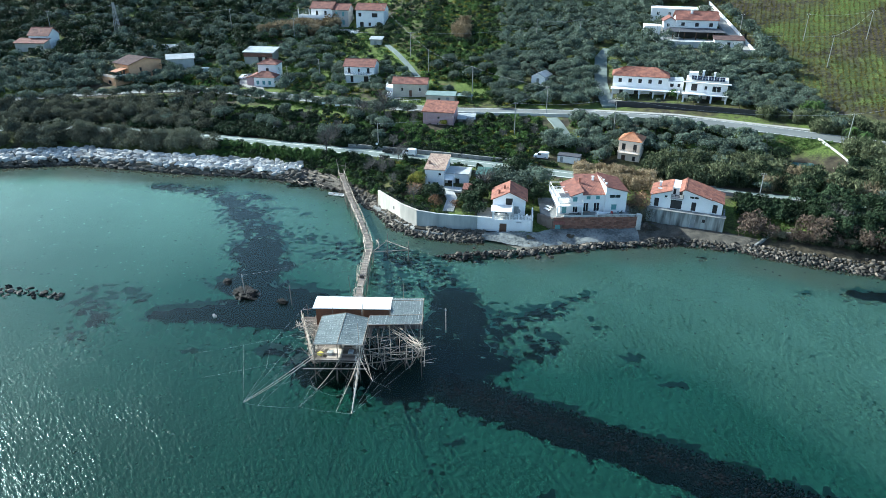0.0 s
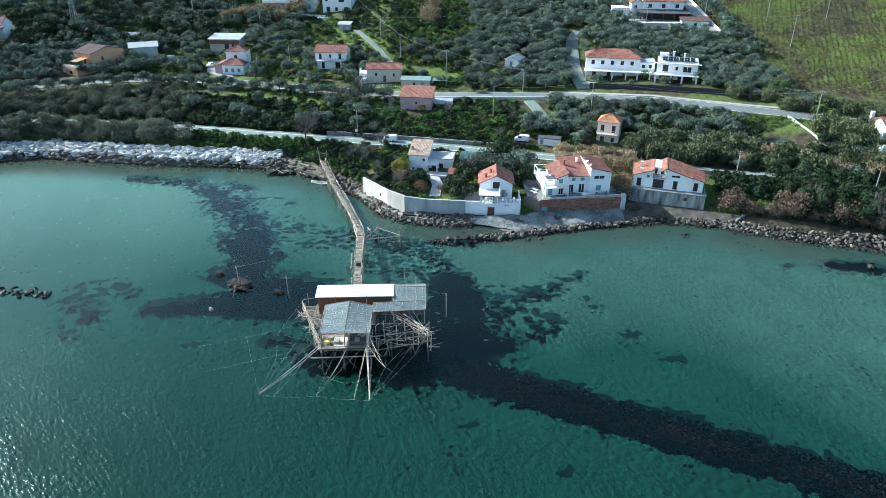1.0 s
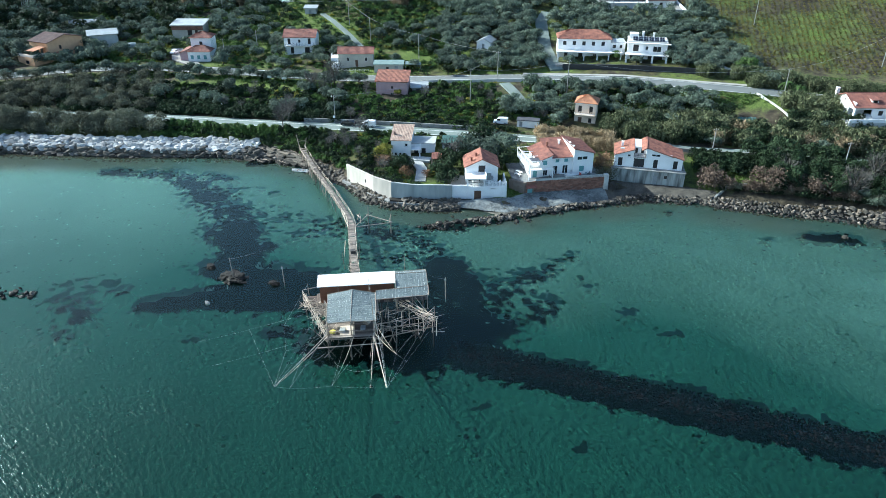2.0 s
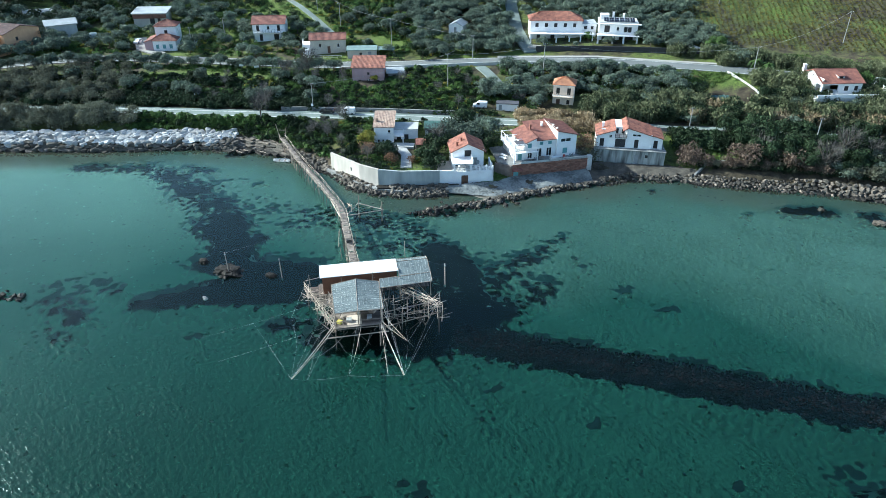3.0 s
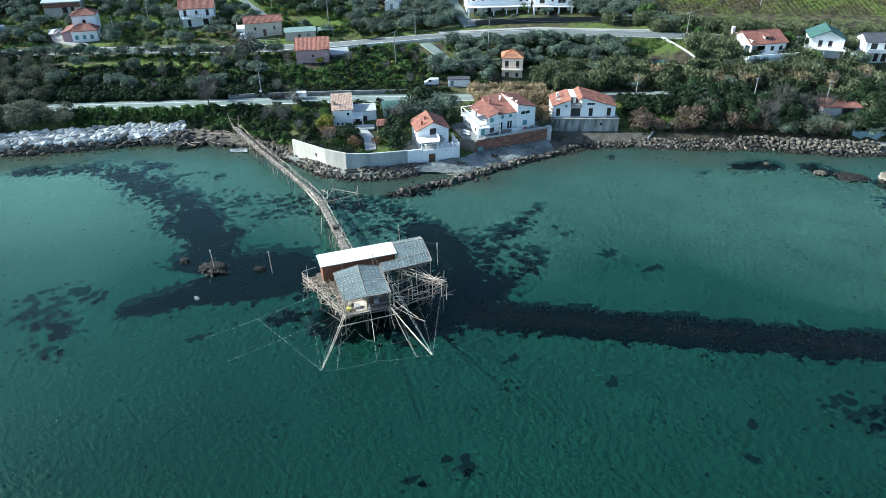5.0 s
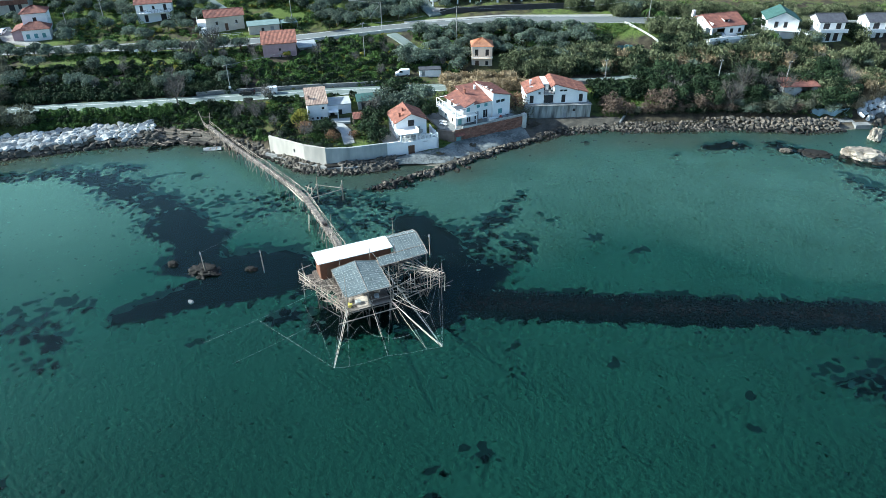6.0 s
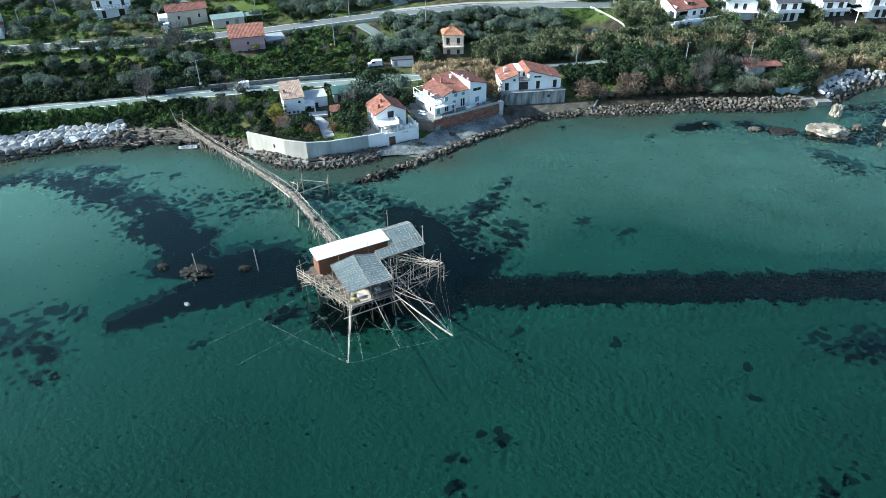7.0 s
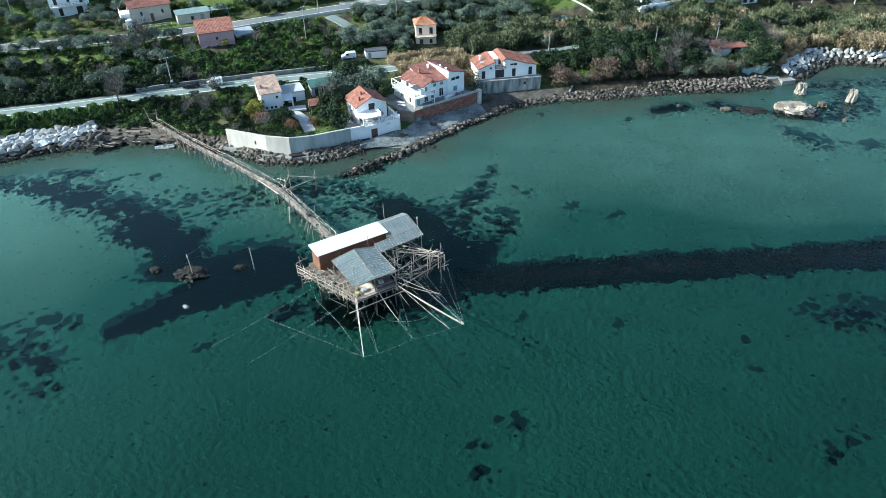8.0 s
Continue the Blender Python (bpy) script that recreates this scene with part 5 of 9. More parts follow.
posts(h, [(x, -3.8) for x in (-1.2, 2.6, 6.4, 10.2, 13.6)], -2.5, 2.6, 0.25, "brown_door")
part("terrace", block(-6, 16, -8.5, -0.05, -3, -0.05), M["concrete"], h)
chimney(h, 5.0, 3.0, 7.2, 8.8, 0.7)
h = house_at("outbuilding", "low white outbuilding with a dark red roof", 84.8, 236.0, 23.0, -12, "outbuilding")
shell(h, 9.0, 4.5, 2.9, 2.5, [("F", 1, 2, 0.9, 2.1, "win"), ("F", 4, 5, 0.1, 2.2, "dark")], "white", "shed_front", 0.7, tile="tile_dark", amp=0.03)
h = house_at("outbuilding", "long white flat building behind the villa", 69.5, 262, 29.5, -14, "outbuilding")
shell(h, 16, 8, 3.2, 3, [*row("F", 3, 2, 4, 1, 1, 2.2, "win")], "white", "flat", tile="sheet_white")
h = house_at("white_garage", "small white block beside the villa", 64.5, 249.0, 25.2, -9, "garage")
shell(h, 5.5, 6, 3.0, 3, [("F", 1.5, 2.6, 0.1, 2.2, "dark")], "white", "flat", tile="white")
h = house_at("shed", "small grey shed among olive trees", 23.4, 221.5, 13.9, -28, "shed")
shell(h, 4.6, 6.0, 2.4, 2, [("F", 1.7, 2.6, 0.1, 1.9, "grey")], "white", "gable_y", 1.1, tile="roof_grey", amp=0.0, over=0.25)

# far side of the bay road
h = house_at("orange_house", "orange two-storey house with a walled terrace", -113.5, 236.2, 9.4, 58)
shell(h, 13.0, 8.5, 6.2, 2, [("F", 4, 4.9, 3.6, 4.8, "dark"), ("L", 2.6, 3.8, 3.0, 4.8, "dark")], "orange", "gable_y", 1.6, tile="tile_dark", over=0.4)
part("terrace", block(-5.5, -0.02, 0.5, 8.0, -2, 2.6, 0.03), M["orange"], h)
part("terrace_window", block(-5.56, -5.52, 3.0, 4.4, 0.4, 1.5), M["glass"], h)
part("parapet", block(-5.5, -5.3, 0.5, 8.0, 2.604, 3.4), M["cream"], h, "pale parapet")
part("parapet", block(-5.28, -0.1, 0.5, 0.7, 2.604, 3.4), M["cream"], h)
part("terrace_door", block(-0.09, -0.03, 2.6, 3.8, 2.62, 4.7), M["shutter"], h)
part("awning", tiled_slope((-4.6, 1.0, 4.4), (-4.6, 4.4, 4.4), (-0.02, 4.4, 5.0), (-0.02, 1.0, 5.0), 0.06, amp=0.0), M["tile_orange"], h, "orange awning over the terrace")
part("lean_to", block(2.0, 6.0, -2.6, -0.02, -2.0, 2.0), M["orange"], h)
part("lean_to_roof", tiled_slope((1.7, -3.0, 2.02), (6.3, -3.0, 2.02), (6.3, -0.02, 3.0), (1.7, -0.02, 3.0), 0.1), M["tile_red"], h, "small red lean-to roof")
for k in range(4):
    c = h.matrix_world @ Vector((-3.0 + 0.8 * (k % 2), 2.0 + k * 1.3, 2.6))
    chair(c.x, c.y, c.z, k * 80, "white", "white garden chair on a roof terrace")
CLEAR += [(-117, 228, 5.0), (-113, 227, 5.0), (-121, 232, 4.0), (-62.5, 230, 3.0), (23, 217, 4.5), (20, 215, 3.5)]
h = house_at("barn", "grey barn with a pale sheet roof behind the orange house", -104.5, 247.5, 11.2, 20, "barn")
shell(h, 9, 8, 4.4, 2, [("F", 2, 3, 0.5, 1.8, "dark")], "grey", "gable_x", 1.0, tile="roof_grey", amp=0.0)
h = house_at("white_house", "white tower house with pink lower wing and red roofs", -69.5, 238.8, 9.4, -5)
shell(h, 6.6, 6.0, 6.6, 2.5, [("F", 2.8, 3.8, 4.0, 5.3, "dark"), ("R", 2, 3, 4, 5.2, "win")], "white", "hip", 1.4, tile="tile_red", over=0.4)
shell(h, 7.2, 4.6, 3.2, 2.5, [*row("F", 3, 0.8, 2.1, 1.0, 0.6, 1.9, "teal")], "white", "hip", 1.4, origin=(0.0, -4.9, 0), tile="tile_red", over=0.4)
shell(h, 2.6, 8.0, 2.6, 2.5, [], "pink", "shed_left", 0.8, origin=(-2.65, -4.5, 0), tile="tile_red", over=0.2)
h = house_at("grey_house", "beige house with terrace and a grey sheet-metal roof", -79.5, 257.0, 12.2, -6)
shell(h, 11.0, 7, 4.6, 2.5, [("F", 5.4, 7.0, 1.0, 3.4, "dark"), ("F", 8, 9, 1.6, 3.0, "dark")], "beige", "shed_front", 0.8, tile="roof_grey", amp=0.0)
part("brick_band", block(0.0, 11.0, -0.35, -0.02, 3.0, 4.3), M["brick"], h)
h = house_at("white_house", "white hillside house with railed balconies and red tiles", -60.5, 291.5, 21.4, -8)
shell(h, 9.0, 8, 7.2, 4, [("F", 2, 3, 4.4, 6.2, "dark"), ("F", 5.6, 6.6, 4.4, 6.2, "dark"), ("F", 2, 3, 1, 3, "dark"), ("F", 5.6, 6.6, 1, 3, "dark")], "white", "gable_x", 2.0, tile="tile_red")
shell(h, 6.6, 8, 6.8, 4, [*row("F", 2, 1.2, 2.8, 1.0, 4.3, 6.0, "teal"), *row("F", 2, 1.2, 2.8, 1.0, 1.0, 2.8, "teal")], "grey", "gable_x", 1.8, origin=(9.0, 0, 0), tile="tile_red")
slab(h, -5.0, 9.0, -1.8, -0.02, 3.6, 3.8, "white", "balcony")
part("balcony_front", block(-5.0, 9.0, -1.8, -1.66, 3.804, 4.75, 0.02), M["white"], h)
slab(h, -5.0, 9.0, -1.8, -0.02, 0.9, 1.05, "white", "balcony")
part("balcony_front", block(-5.0, 9.0, -1.8, -1.66, 1.054, 1.9, 0.02), M["white"], h)
posts(h, [(-4.8, -1.7), (-0.2, -1.7), (4.4, -1.7), (8.8, -1.7)], -2.0, 7.0, 0.25)
railing(h, [(-4.8, 7), (-4.8, 0.1), (-0.2, 0.1)], 3.6, 1.0, "white", 1.0)
part("wing", block(-5, -0.02, 0, 7, -4, 3.55), M["white"], h)
part("terrace", block(-6, 22, -6, -0.05, -5, -0.2), M["concrete"], h)
h = house_at("white_house", "white hillside house with arched windows and red tiles", -41.5, 287.0, 21.4, -8)
shell(h, 11.5, 8, 7.2, 4, [("F", 1, 2.2, 4.6, 6.0, "dark"), ("F", 6.5, 8.8, 4.4, 6.0, "dark"), ("F", 1.5, 3.0, 0.6, 2.6, "dark"), ("F", 5, 6, 1, 2.4, "dark"), ("F", 8.6, 10.4, 0.6, 2.6, "dark")], "white", "gable_x", 2.0, tile="tile_red")
part("terrace", block(-1, 16, -6, -0.05, -6, -0.6), M["white"], h)
h = house_at("hut", "small pale hut with a sheet roof on the slope", -33.5, 266.0, 17.8, -8, "hut")
shell(h, 4.2, 3, 2.6, 2, [("F", 1.5, 2.4, 0.1, 1.9, "grey")], "grey", "shed_front", 0.5, tile="roof_grey", amp=0.0)
h = house_at("white_house", "small far white house with red roofs", -159.5, 258.5, 17.5, -2)
shell(h, 7.5, 7, 4.4, 3, [*row("F", 3, 1, 2.2, 1.0, 2.2, 3.4, "dark")], "white", "gable_x", 2.2, tile="tile_red")
shell(h, 11, 4, 2.2, 3, [], "beige", "shed_front", 0.9, origin=(-3.2, -4.2, 0), tile="tile_red")

# right-hand row above the coast path
h = house_at("white_house", "white bungalow with a broad red tile roof and veranda", 103.5, 147.3, 11.5, -7)
shell(h, 10.3, 10.0, 2.85, 3, [("F", 0.4, 4.2, 0.1, 2.3, "open"), ("F", 5.8, 6.9, 0.8, 2.0, "dark"), ("F", 8.4, 9.4, 0.8, 2.0, "dark"), ("L", 3.4, 4.2, 0.9, 2.2, "dark"), ("L", 7.2, 9.4, 0.1, 2.2, "open"), ("L", 4.6, 5.2, 3.2, 3.8, "dark")], "white", "gable_x", 2.05, tile="tile_red", over=0.45)
part("veranda_wall", block(0.32, 4.3, 3.4, 3.7, 0.0, 2.8), M["white"], h)
part("low_wall", block(-2.4, 13.8, -3.0, -2.8, -0.055, 0.75, 0.02), M["white"], h)
part("dormer", block(4.4, 6.0, 1.4, 3.8, 3.2, 4.25), M["white"], h)
part("dormer_roof", tiled_slope((4.2, 1.2, 4.25), (6.2, 1.2, 4.25), (6.2, 4.4, 4.75), (4.2, 4.4, 4.75)), M["tile_red"], h)
part("dormer_window", block(4.7, 5.7, 1.35, 1.395, 3.5, 4.1), M["glass"], h)
part("terrace", block(-2.5, 14, -3.0, -0.05, -3, -0.06), M["concrete"], h)
chimney(h, -0.3, 9.0, 2.6, 5.2, 0.7)
h = house_at("white_house", "white two-storey house with a green roof", 120.2, 144.6, 10.3, -36)
shell(h, 8.2, 8, 5.0, 3, [("F", 2.0, 3.0, 2.7, 4.4, "dark"), ("F", 4.4, 5.4, 2.7, 4.4, "dark"), ("F", 1.2, 2.4, 0.1, 2.0, "dark"), ("L", 2, 3, 3, 4.2, "win"), ("L", 5, 6, 3, 4.2, "win")], "white", "gable_y", 2.0, tile="roof_green", over=0.5)
slab(h, -1.4, 8.6, -1.8, -0.02, 2.3, 2.45, "white", "balcony")
railing(h, [(-1.3, 0), (-1.3, -1.7), (8.5, -1.7)], 2.45)
posts(h, [(-1.2, -1.6), (3.5, -1.6), (8.4, -1.6)], -2.5, 2.3, 0.25)
for x, y, z in ((131.0, 136.6, 9.9), (144.3, 131.8, 9.6), (155.5, 125.4, 10.2), (167, 119.0, 10.2)):
    h = house_at("white_house", "white two-storey house with a dark slate roof and balcony", x, y, z, -24)
    shell(h, 7.0, 6.2, 5.25, 3, [("F", 1.2, 2.9, 3.1, 4.9, "dark"), ("F", 4.6, 6.0, 3.0, 4.9, "dark"), ("F", 2.6, 3.8, 0.1, 2.3, "dark"), ("F", 4.6, 5.9, 0.1, 2.3, "dark"), ("L", 1.6, 2.6, 3.4, 4.6, "grey"), ("L", 4.4, 5.4, 3.4, 4.6, "grey")], "white", "gable_x", 1.4, tile="roof_black", over=0.4, amp=0.02)
    slab(h, -0.2, 7.4, -1.6, -0.02, 2.7, 2.9, "white", "balcony")
    part("balcony_front", block(-0.2, 7.4, -1.6, -1.48, 2.904, 3.75, 0.02), M["white"], h)
    CLEAR += [(x + 1.0, y - 5.0, 4.2), (x + 6.0, y - 6.0, 4.2)]
    slab(h, -3.6, -0.05, -1.5, 2.5, 2.2, 2.32, "sheet_white", "porch_roof")
    posts(h, [(-3.4, -1.3), (-3.4, 2.2)], -2.5, 2.2, 0.2)
h = house_at("shed", "long open shed with a rusty red roof among trees", 102.2, 119.0, 4.6, -22, "shed")
shell(h, 8.5, 4.2, 2.4, 2.5, [("F", 4.5, 7.5, 0.0, 2.2, "open")], "grey", "shed_front", 0.5, tile="tile_red", amp=0.03)


# ---- walls, lanes and shore works ----
def strip(name, pts, half, lift, material, label, category="path", thick=0.12, level=None):
    """A path of constant width along a short line of points, laid on the ground."""
    dense = []
    for (ax, ay), (bx, by) in zip(pts, pts[1:]):
        n = max(1, int(math.hypot(bx - ax, by - ay) / 1.5))
        dense += [(ax + (bx - ax) * k / n, ay + (by - ay) * k / n) for k in range(n)]
    P = np.array(dense + [pts[-1]], float)
    d = np.gradient(P, axis=0)
    d /= np.linalg.norm(d, axis=1)[:, None]
    nrm = np.stack([-d[:, 1], d[:, 0]], 1)
    z = (np.full(len(P), level) if level is not None else np.maximum.reduce([land(*(P + nrm * half * k).T) for k in (-1, 0, 1)])) + lift
    V, F = [], []
    for k in range(len(P)):
        a, b = P[k] - nrm[k] * half, P[k] + nrm[k] * half
        V += [(*a, z[k]), (*b, z[k]), (*b, z[k] - thick), (*a, z[k] - thick)]
        if k:
            o, p = 4 * k - 4, 4 * k
            F += [(o + i, o + (i + 1) % 4, p + (i + 1) % 4, p + i) for i in range(4)]
    F += [(0, 3, 2, 1), (len(V) - 4, len(V) - 3, len(V) - 2, len(V) - 1)]
    me = mesh_from(name, V, F)
    CLEAR.extend([(float(p[0]), float(p[1]), half + 0.9) for p in P[::2]])
    return solo(name, me, material, label, category, kind="structure")


strip("lane", [(44.6, 200.5), (44.4, 206), (44.8, 217), (46.8, 230), (48.0, 237), (51.5, 243)], 2.0, 0.22, M["path"], "pale concrete lane up the hillside", "lane", 0.5)
strip("lane", [(-10.5, 226), (-13.5, 232), (-17.5, 243), (-23, 256), (-27, 264)], 0.95, 0.2, M["path"], "dusty lane up to the hillside houses", "lane", 0.4)
strip("drive", [(-66.5, 226.5), (-68, 231), (-74, 237), (-76, 246)], 1.9, 0.25, M["dust"], "pale drive beside the tower house", "drive", 0.4)
strip("drive", [(26.6, 190.5), (27.8, 184.5), (29.2, 177.5)], 1.5, 0.2, M["path"], "pale concrete ramp below the main road", "drive", 0.4)
strip("garden_path", [(-2.2, 151.0), (-1.0, 146.5), (-1.9, 140.8)], 1.2, 0.25, M["concrete"], "pale paved garden path", "path", 0.4)
strip("courtyard", [(-3.2, 151.6), (-0.6, 151.0), (1.4, 150.4)], 1.25, 0.1, M["concrete"], "pale paved court in front of the garden house", "court", 0.5)
strip("villa_drive", [(94, 229), (92.5, 244), (92.0, 256), (90, 268)], 1.8, 0.3, M["dust"], "pale drive beside the hillside villa", "drive", 0.6)
strip("garden_wall", [(90.2, 168.0), (90.6, 163.0), (92.8, 154.6), (93.6, 152.0)], 0.1, 0.6, M["concrete"], "white garden wall running down from the road", "wall", 1.8)
strip("garden_wall", [(96.5, 162.8), (106.5, 157.2)], 0.12, 1.5, M["blue"], "pale blue-white panel wall beside the road", "wall", 2.0)
strip("garden_wall", [(46.4, 201.2), (62, 196.2), (78, 190.2), (92.5, 184.0)], 0.2, 1.5, M["iron"], "dark screened retaining wall in front of the long white house", "wall", 2.4)
strip("verge", [(34, 199.5), (62, 190.6), (78, 183.0), (92, 176.6)], 0.9, 0.12, M["dust"], "dusty grey road verge", "verge", 0.3)
strip("garden_wall", [(92.5, 184.4), (89.5, 190.5)], 0.14, 1.2, M["sheet_white"], "white garden wall at the plot's corner", "wall", 1.8)
strip("garden_wall", [(65.5, 255), (66.6, 249), (69.2, 243.0)], 0.16, 1.1, M["white"], "white garden wall of the hillside villa", "wall", 2.2)
strip("garden_wall", [(69.2, 242.6), (78, 239.5)], 0.16, 1.0, M["beige"], "beige garden wall of the hillside villa", "wall", 2.4)
strip("garden_wall", [(84, 232.6), (95.0, 227.8)], 0.16, 1.2, M["concrete"], "concrete garden wall of the hillside villa", "wall", 2.6)
strip("garden_wall", [(95.2, 228), (94.4, 246), (92.5, 270)], 0.14, 1.2, M["white"], "white wall along the villa's drive", "wall", 2.0)
strip("track_wall", [(58, 147.2), (66, 143.4), (82, 139.4), (100, 131)], 0.2, 0.9, M["stain"], "stained low wall along the overgrown coast path", "wall", 1.8)
strip("track", [(58, 149.8), (66, 146.2), (82, 142.2), (104, 133)], 1.5, 0.15, M["path"], "overgrown coast path", "path", 0.3)
strip("plot_wall", [(60.0, 127.6), (66, 131.5), (73.5, 129.0)], 0.2, 0.7, M["stain"], "stained low sea wall below the lawn", "wall", 2.0)

# sea wall of the walled garden
sea_wall = solo("sea_wall", bpy.data.meshes.new("sea_wall"), M["wall_cream"], "tall pale stained concrete sea wall round the garden", "wall", kind="structure")
LINE = [(-18.2, 147.4), (-12.4, 139.4), (-8.6, 135.9), (-4.0, 134.7), (4.45, 133.7)]
bm = bmesh.new()


def thick_wall(bm, pts, z0, tops, t):
    P = [Vector((*p, 0)) for p in pts]
    out = []
    for i, p in enumerate(P):
        d = (P[min(i + 1, len(P) - 1)] - P[max(i - 1, 0)]).normalized()
        n = Vector((-d.y, d.x, 0))
        z = tops[i] if isinstance(tops, (list, tuple)) else tops
        out.append([bm.verts.new((*(p.xy), z0)), bm.verts.new((*(p.xy), z)), bm.verts.new((*((p + n * t).xy), z)), bm.verts.new((*((p + n * t).xy), z0))])
    for a, b in zip(out, out[1:]):
        for i in range(4):
            bm.faces.new((a[i], b[i], b[(i + 1) % 4], a[(i + 1) % 4]))
    bm.faces.new(out[0])
    bm.faces.new(out[-1][::-1])
    bmesh.ops.recalc_face_normals(bm, faces=bm.faces[:])
    return bm


thick_wall(bm, LINE[:3], -0.5, [4.9, 4.9, 4.85], 0.45)
bm.to_mesh(sea_wall.data)
bm.free()
part("wall", thick_wall(bmesh.new(), [(x + 0.01, y) for x, y in LINE[2:]], -0.5, [4.8, 4.55, 4.45], 0.45), M["wall_grey"], sea_wall, "grey stained length of the sea wall")
part("footing", thick_wall(bmesh.new(), [(-9.0, 134.6), (-4.2, 133.2), (4.0, 132.2), (8.5, 131.8)], -0.5, 1.25, 1.6), M["rock_wet"], sea_wall, "dark wet footing ledge")
part("footing", thick_wall(bmesh.new(), [(-19.4, 147.6), (-13.6, 139.2), (-9.2, 134.7), (-4.4, 132.6), (4.0, 131.6)], -0.5, 0.95, 1.3), M["stain"], sea_wall, "grey lower ledge")
part("drain", block(-0.18, 0.18, -0.05, 0.2, 0, 0.8), M["iron"], sea_wall, "dark drain opening", pose(-14.0, 141.6, 2.6, 0, 0, -54))
fence = thing("wire_fence", "low wire fence along the top of the sea wall", "fence")
for (a, b), (c, d) in zip(LINE, LINE[1:]):
    n = max(1, int(math.hypot(c - a, d - b) / 1.6))
    for k in range(n):
        x, y = a + (c - a) * k / n + 0.15, b + (d - b) * k / n + 0.15
        part("fence_post", stick((x, y, 4.9), (x, y, 5.75), 0.03, sides=5), M["iron"], fence)
    for z in (5.2, 5.45, 5.7):
        part("fence_wire", stick((a + 0.15, b + 0.15, z), (c + 0.15, d + 0.15, z), 0.012, sides=4), M["iron"], fence)

# grey rock shelf in front of the middle houses
xs = np.arange(6.0, 63.0, 0.42)
V, F = [], []
for i, x in enumerate(xs):
    back = np.interp(x, (6, 17, 20, 38.5, 41, 58, 63), (132.0, 132.2, 134.0, 135.2, 139.0, 133.0, 130.2))
    front = np.interp(x, (6, 10, 15, 30, 47, 56, 63), (131.0, 129.5, 127.4, 130.3, 132.2, 129.4, 126.8))
    for j in range(17):
        y = front + (back - front) * j / 16
        V.append((x, y, 0.35 + 1.35 * (j / 16) ** 0.8 + 0.13 * float(wobble(np.array(x), np.array(y), 0.7, 2.0)) + 0.06 * float(wobble(np.array(x), np.array(y), 2.1, 7.0)) + 0.03 * float(wobble(np.array(x), np.array(y), 4.7, 3.0))))
    if i:
        o = (i - 1) * 17
        F += [(o + j, o + 17 + j, o + 18 + j, o + j + 1) for j in range(16)]
cut = 17 * int((39.0 - 6.0) / 0.42)
for name, lo, hi, tone, label in (("rock_shelf", 0, cut + 17, "shelf", "uneven grey rock shelf in front of the houses"), ("rock_shelf", cut, len(V), "rock_dark", "dark weedy rock shelf below the grey plinth")):
    faces = [tuple(q - lo for q in f) for f in F if all(lo <= q < hi for q in f)]
    solo(name, mesh_from(name, V[lo:hi], faces, True), M[tone], label, "rock", kind="structure")
strip("quay", [(5.5, 132.0), (11, 131.8), (17.0, 131.6), (19.5, 133.2)], 0.6, 0.0, M["stain"], "narrow concrete walkway in front of the terrace wall", "walkway", 1.6, 1.25)

CLEAR += [(107, 110, 2.6), (110.5, 108.6, 2.6), (114, 107, 2.4), (123, 139.5, 3.5)]

# slip with boats on the far shore
strip("slipway", [(106.4, 110.4), (110, 108.8), (113.8, 107.2)], 1.5, 0.0, M["stain"], "worn grey slipway", "slipway", 2.5, 0.9)
strip("slipway_wall", [(105.8, 112.6), (110, 110.9), (114.4, 109.2)], 0.3, 0.0, M["wall_blue"], "worn pale blue wall behind the slipway", "wall", 3.5, 3.0)
strip("quay", [(111.9, 105.0), (115.2, 103.6)], 1.0, 0.0, M["stain"], "broken concrete quay", "quay", 2.5, 1.0)
for x, y, q in ((115.6, 106.8, 70), (118.2, 108.8, 40)):
    b = thing("dinghy", "small white dinghy drawn up on the shore", "boat", pose(x, y, 1.9, 60, 0, q))
    bm = bmesh.new()
    rings = []
    for u, w, z in ((-1.5, 0.1, 0.4), (-0.9, 0.5, 0.36), (0, 0.65, 0.34), (1.2, 0.5, 0.36)):
        rings.append([bm.verts.new(v) for v in ((u, -w, z), (u, -w * 0.7, 0), (u, w * 0.7, 0), (u, w, z))])
    for a, c in zip(rings, rings[1:]):
        for i in range(3):
            bm.faces.new((a[i], a[i + 1], c[i + 1], c[i]))
    bm.faces.new(rings[-1][::-1])
    bmesh.ops.solidify(bm, geom=bm.faces[:], thickness=0.05)
    part("hull", bm, M["car_white"], b)
    part("thwart", block(-0.15, 0.15, -0.55, 0.55, 0.22, 0.27), M["wood"], b)


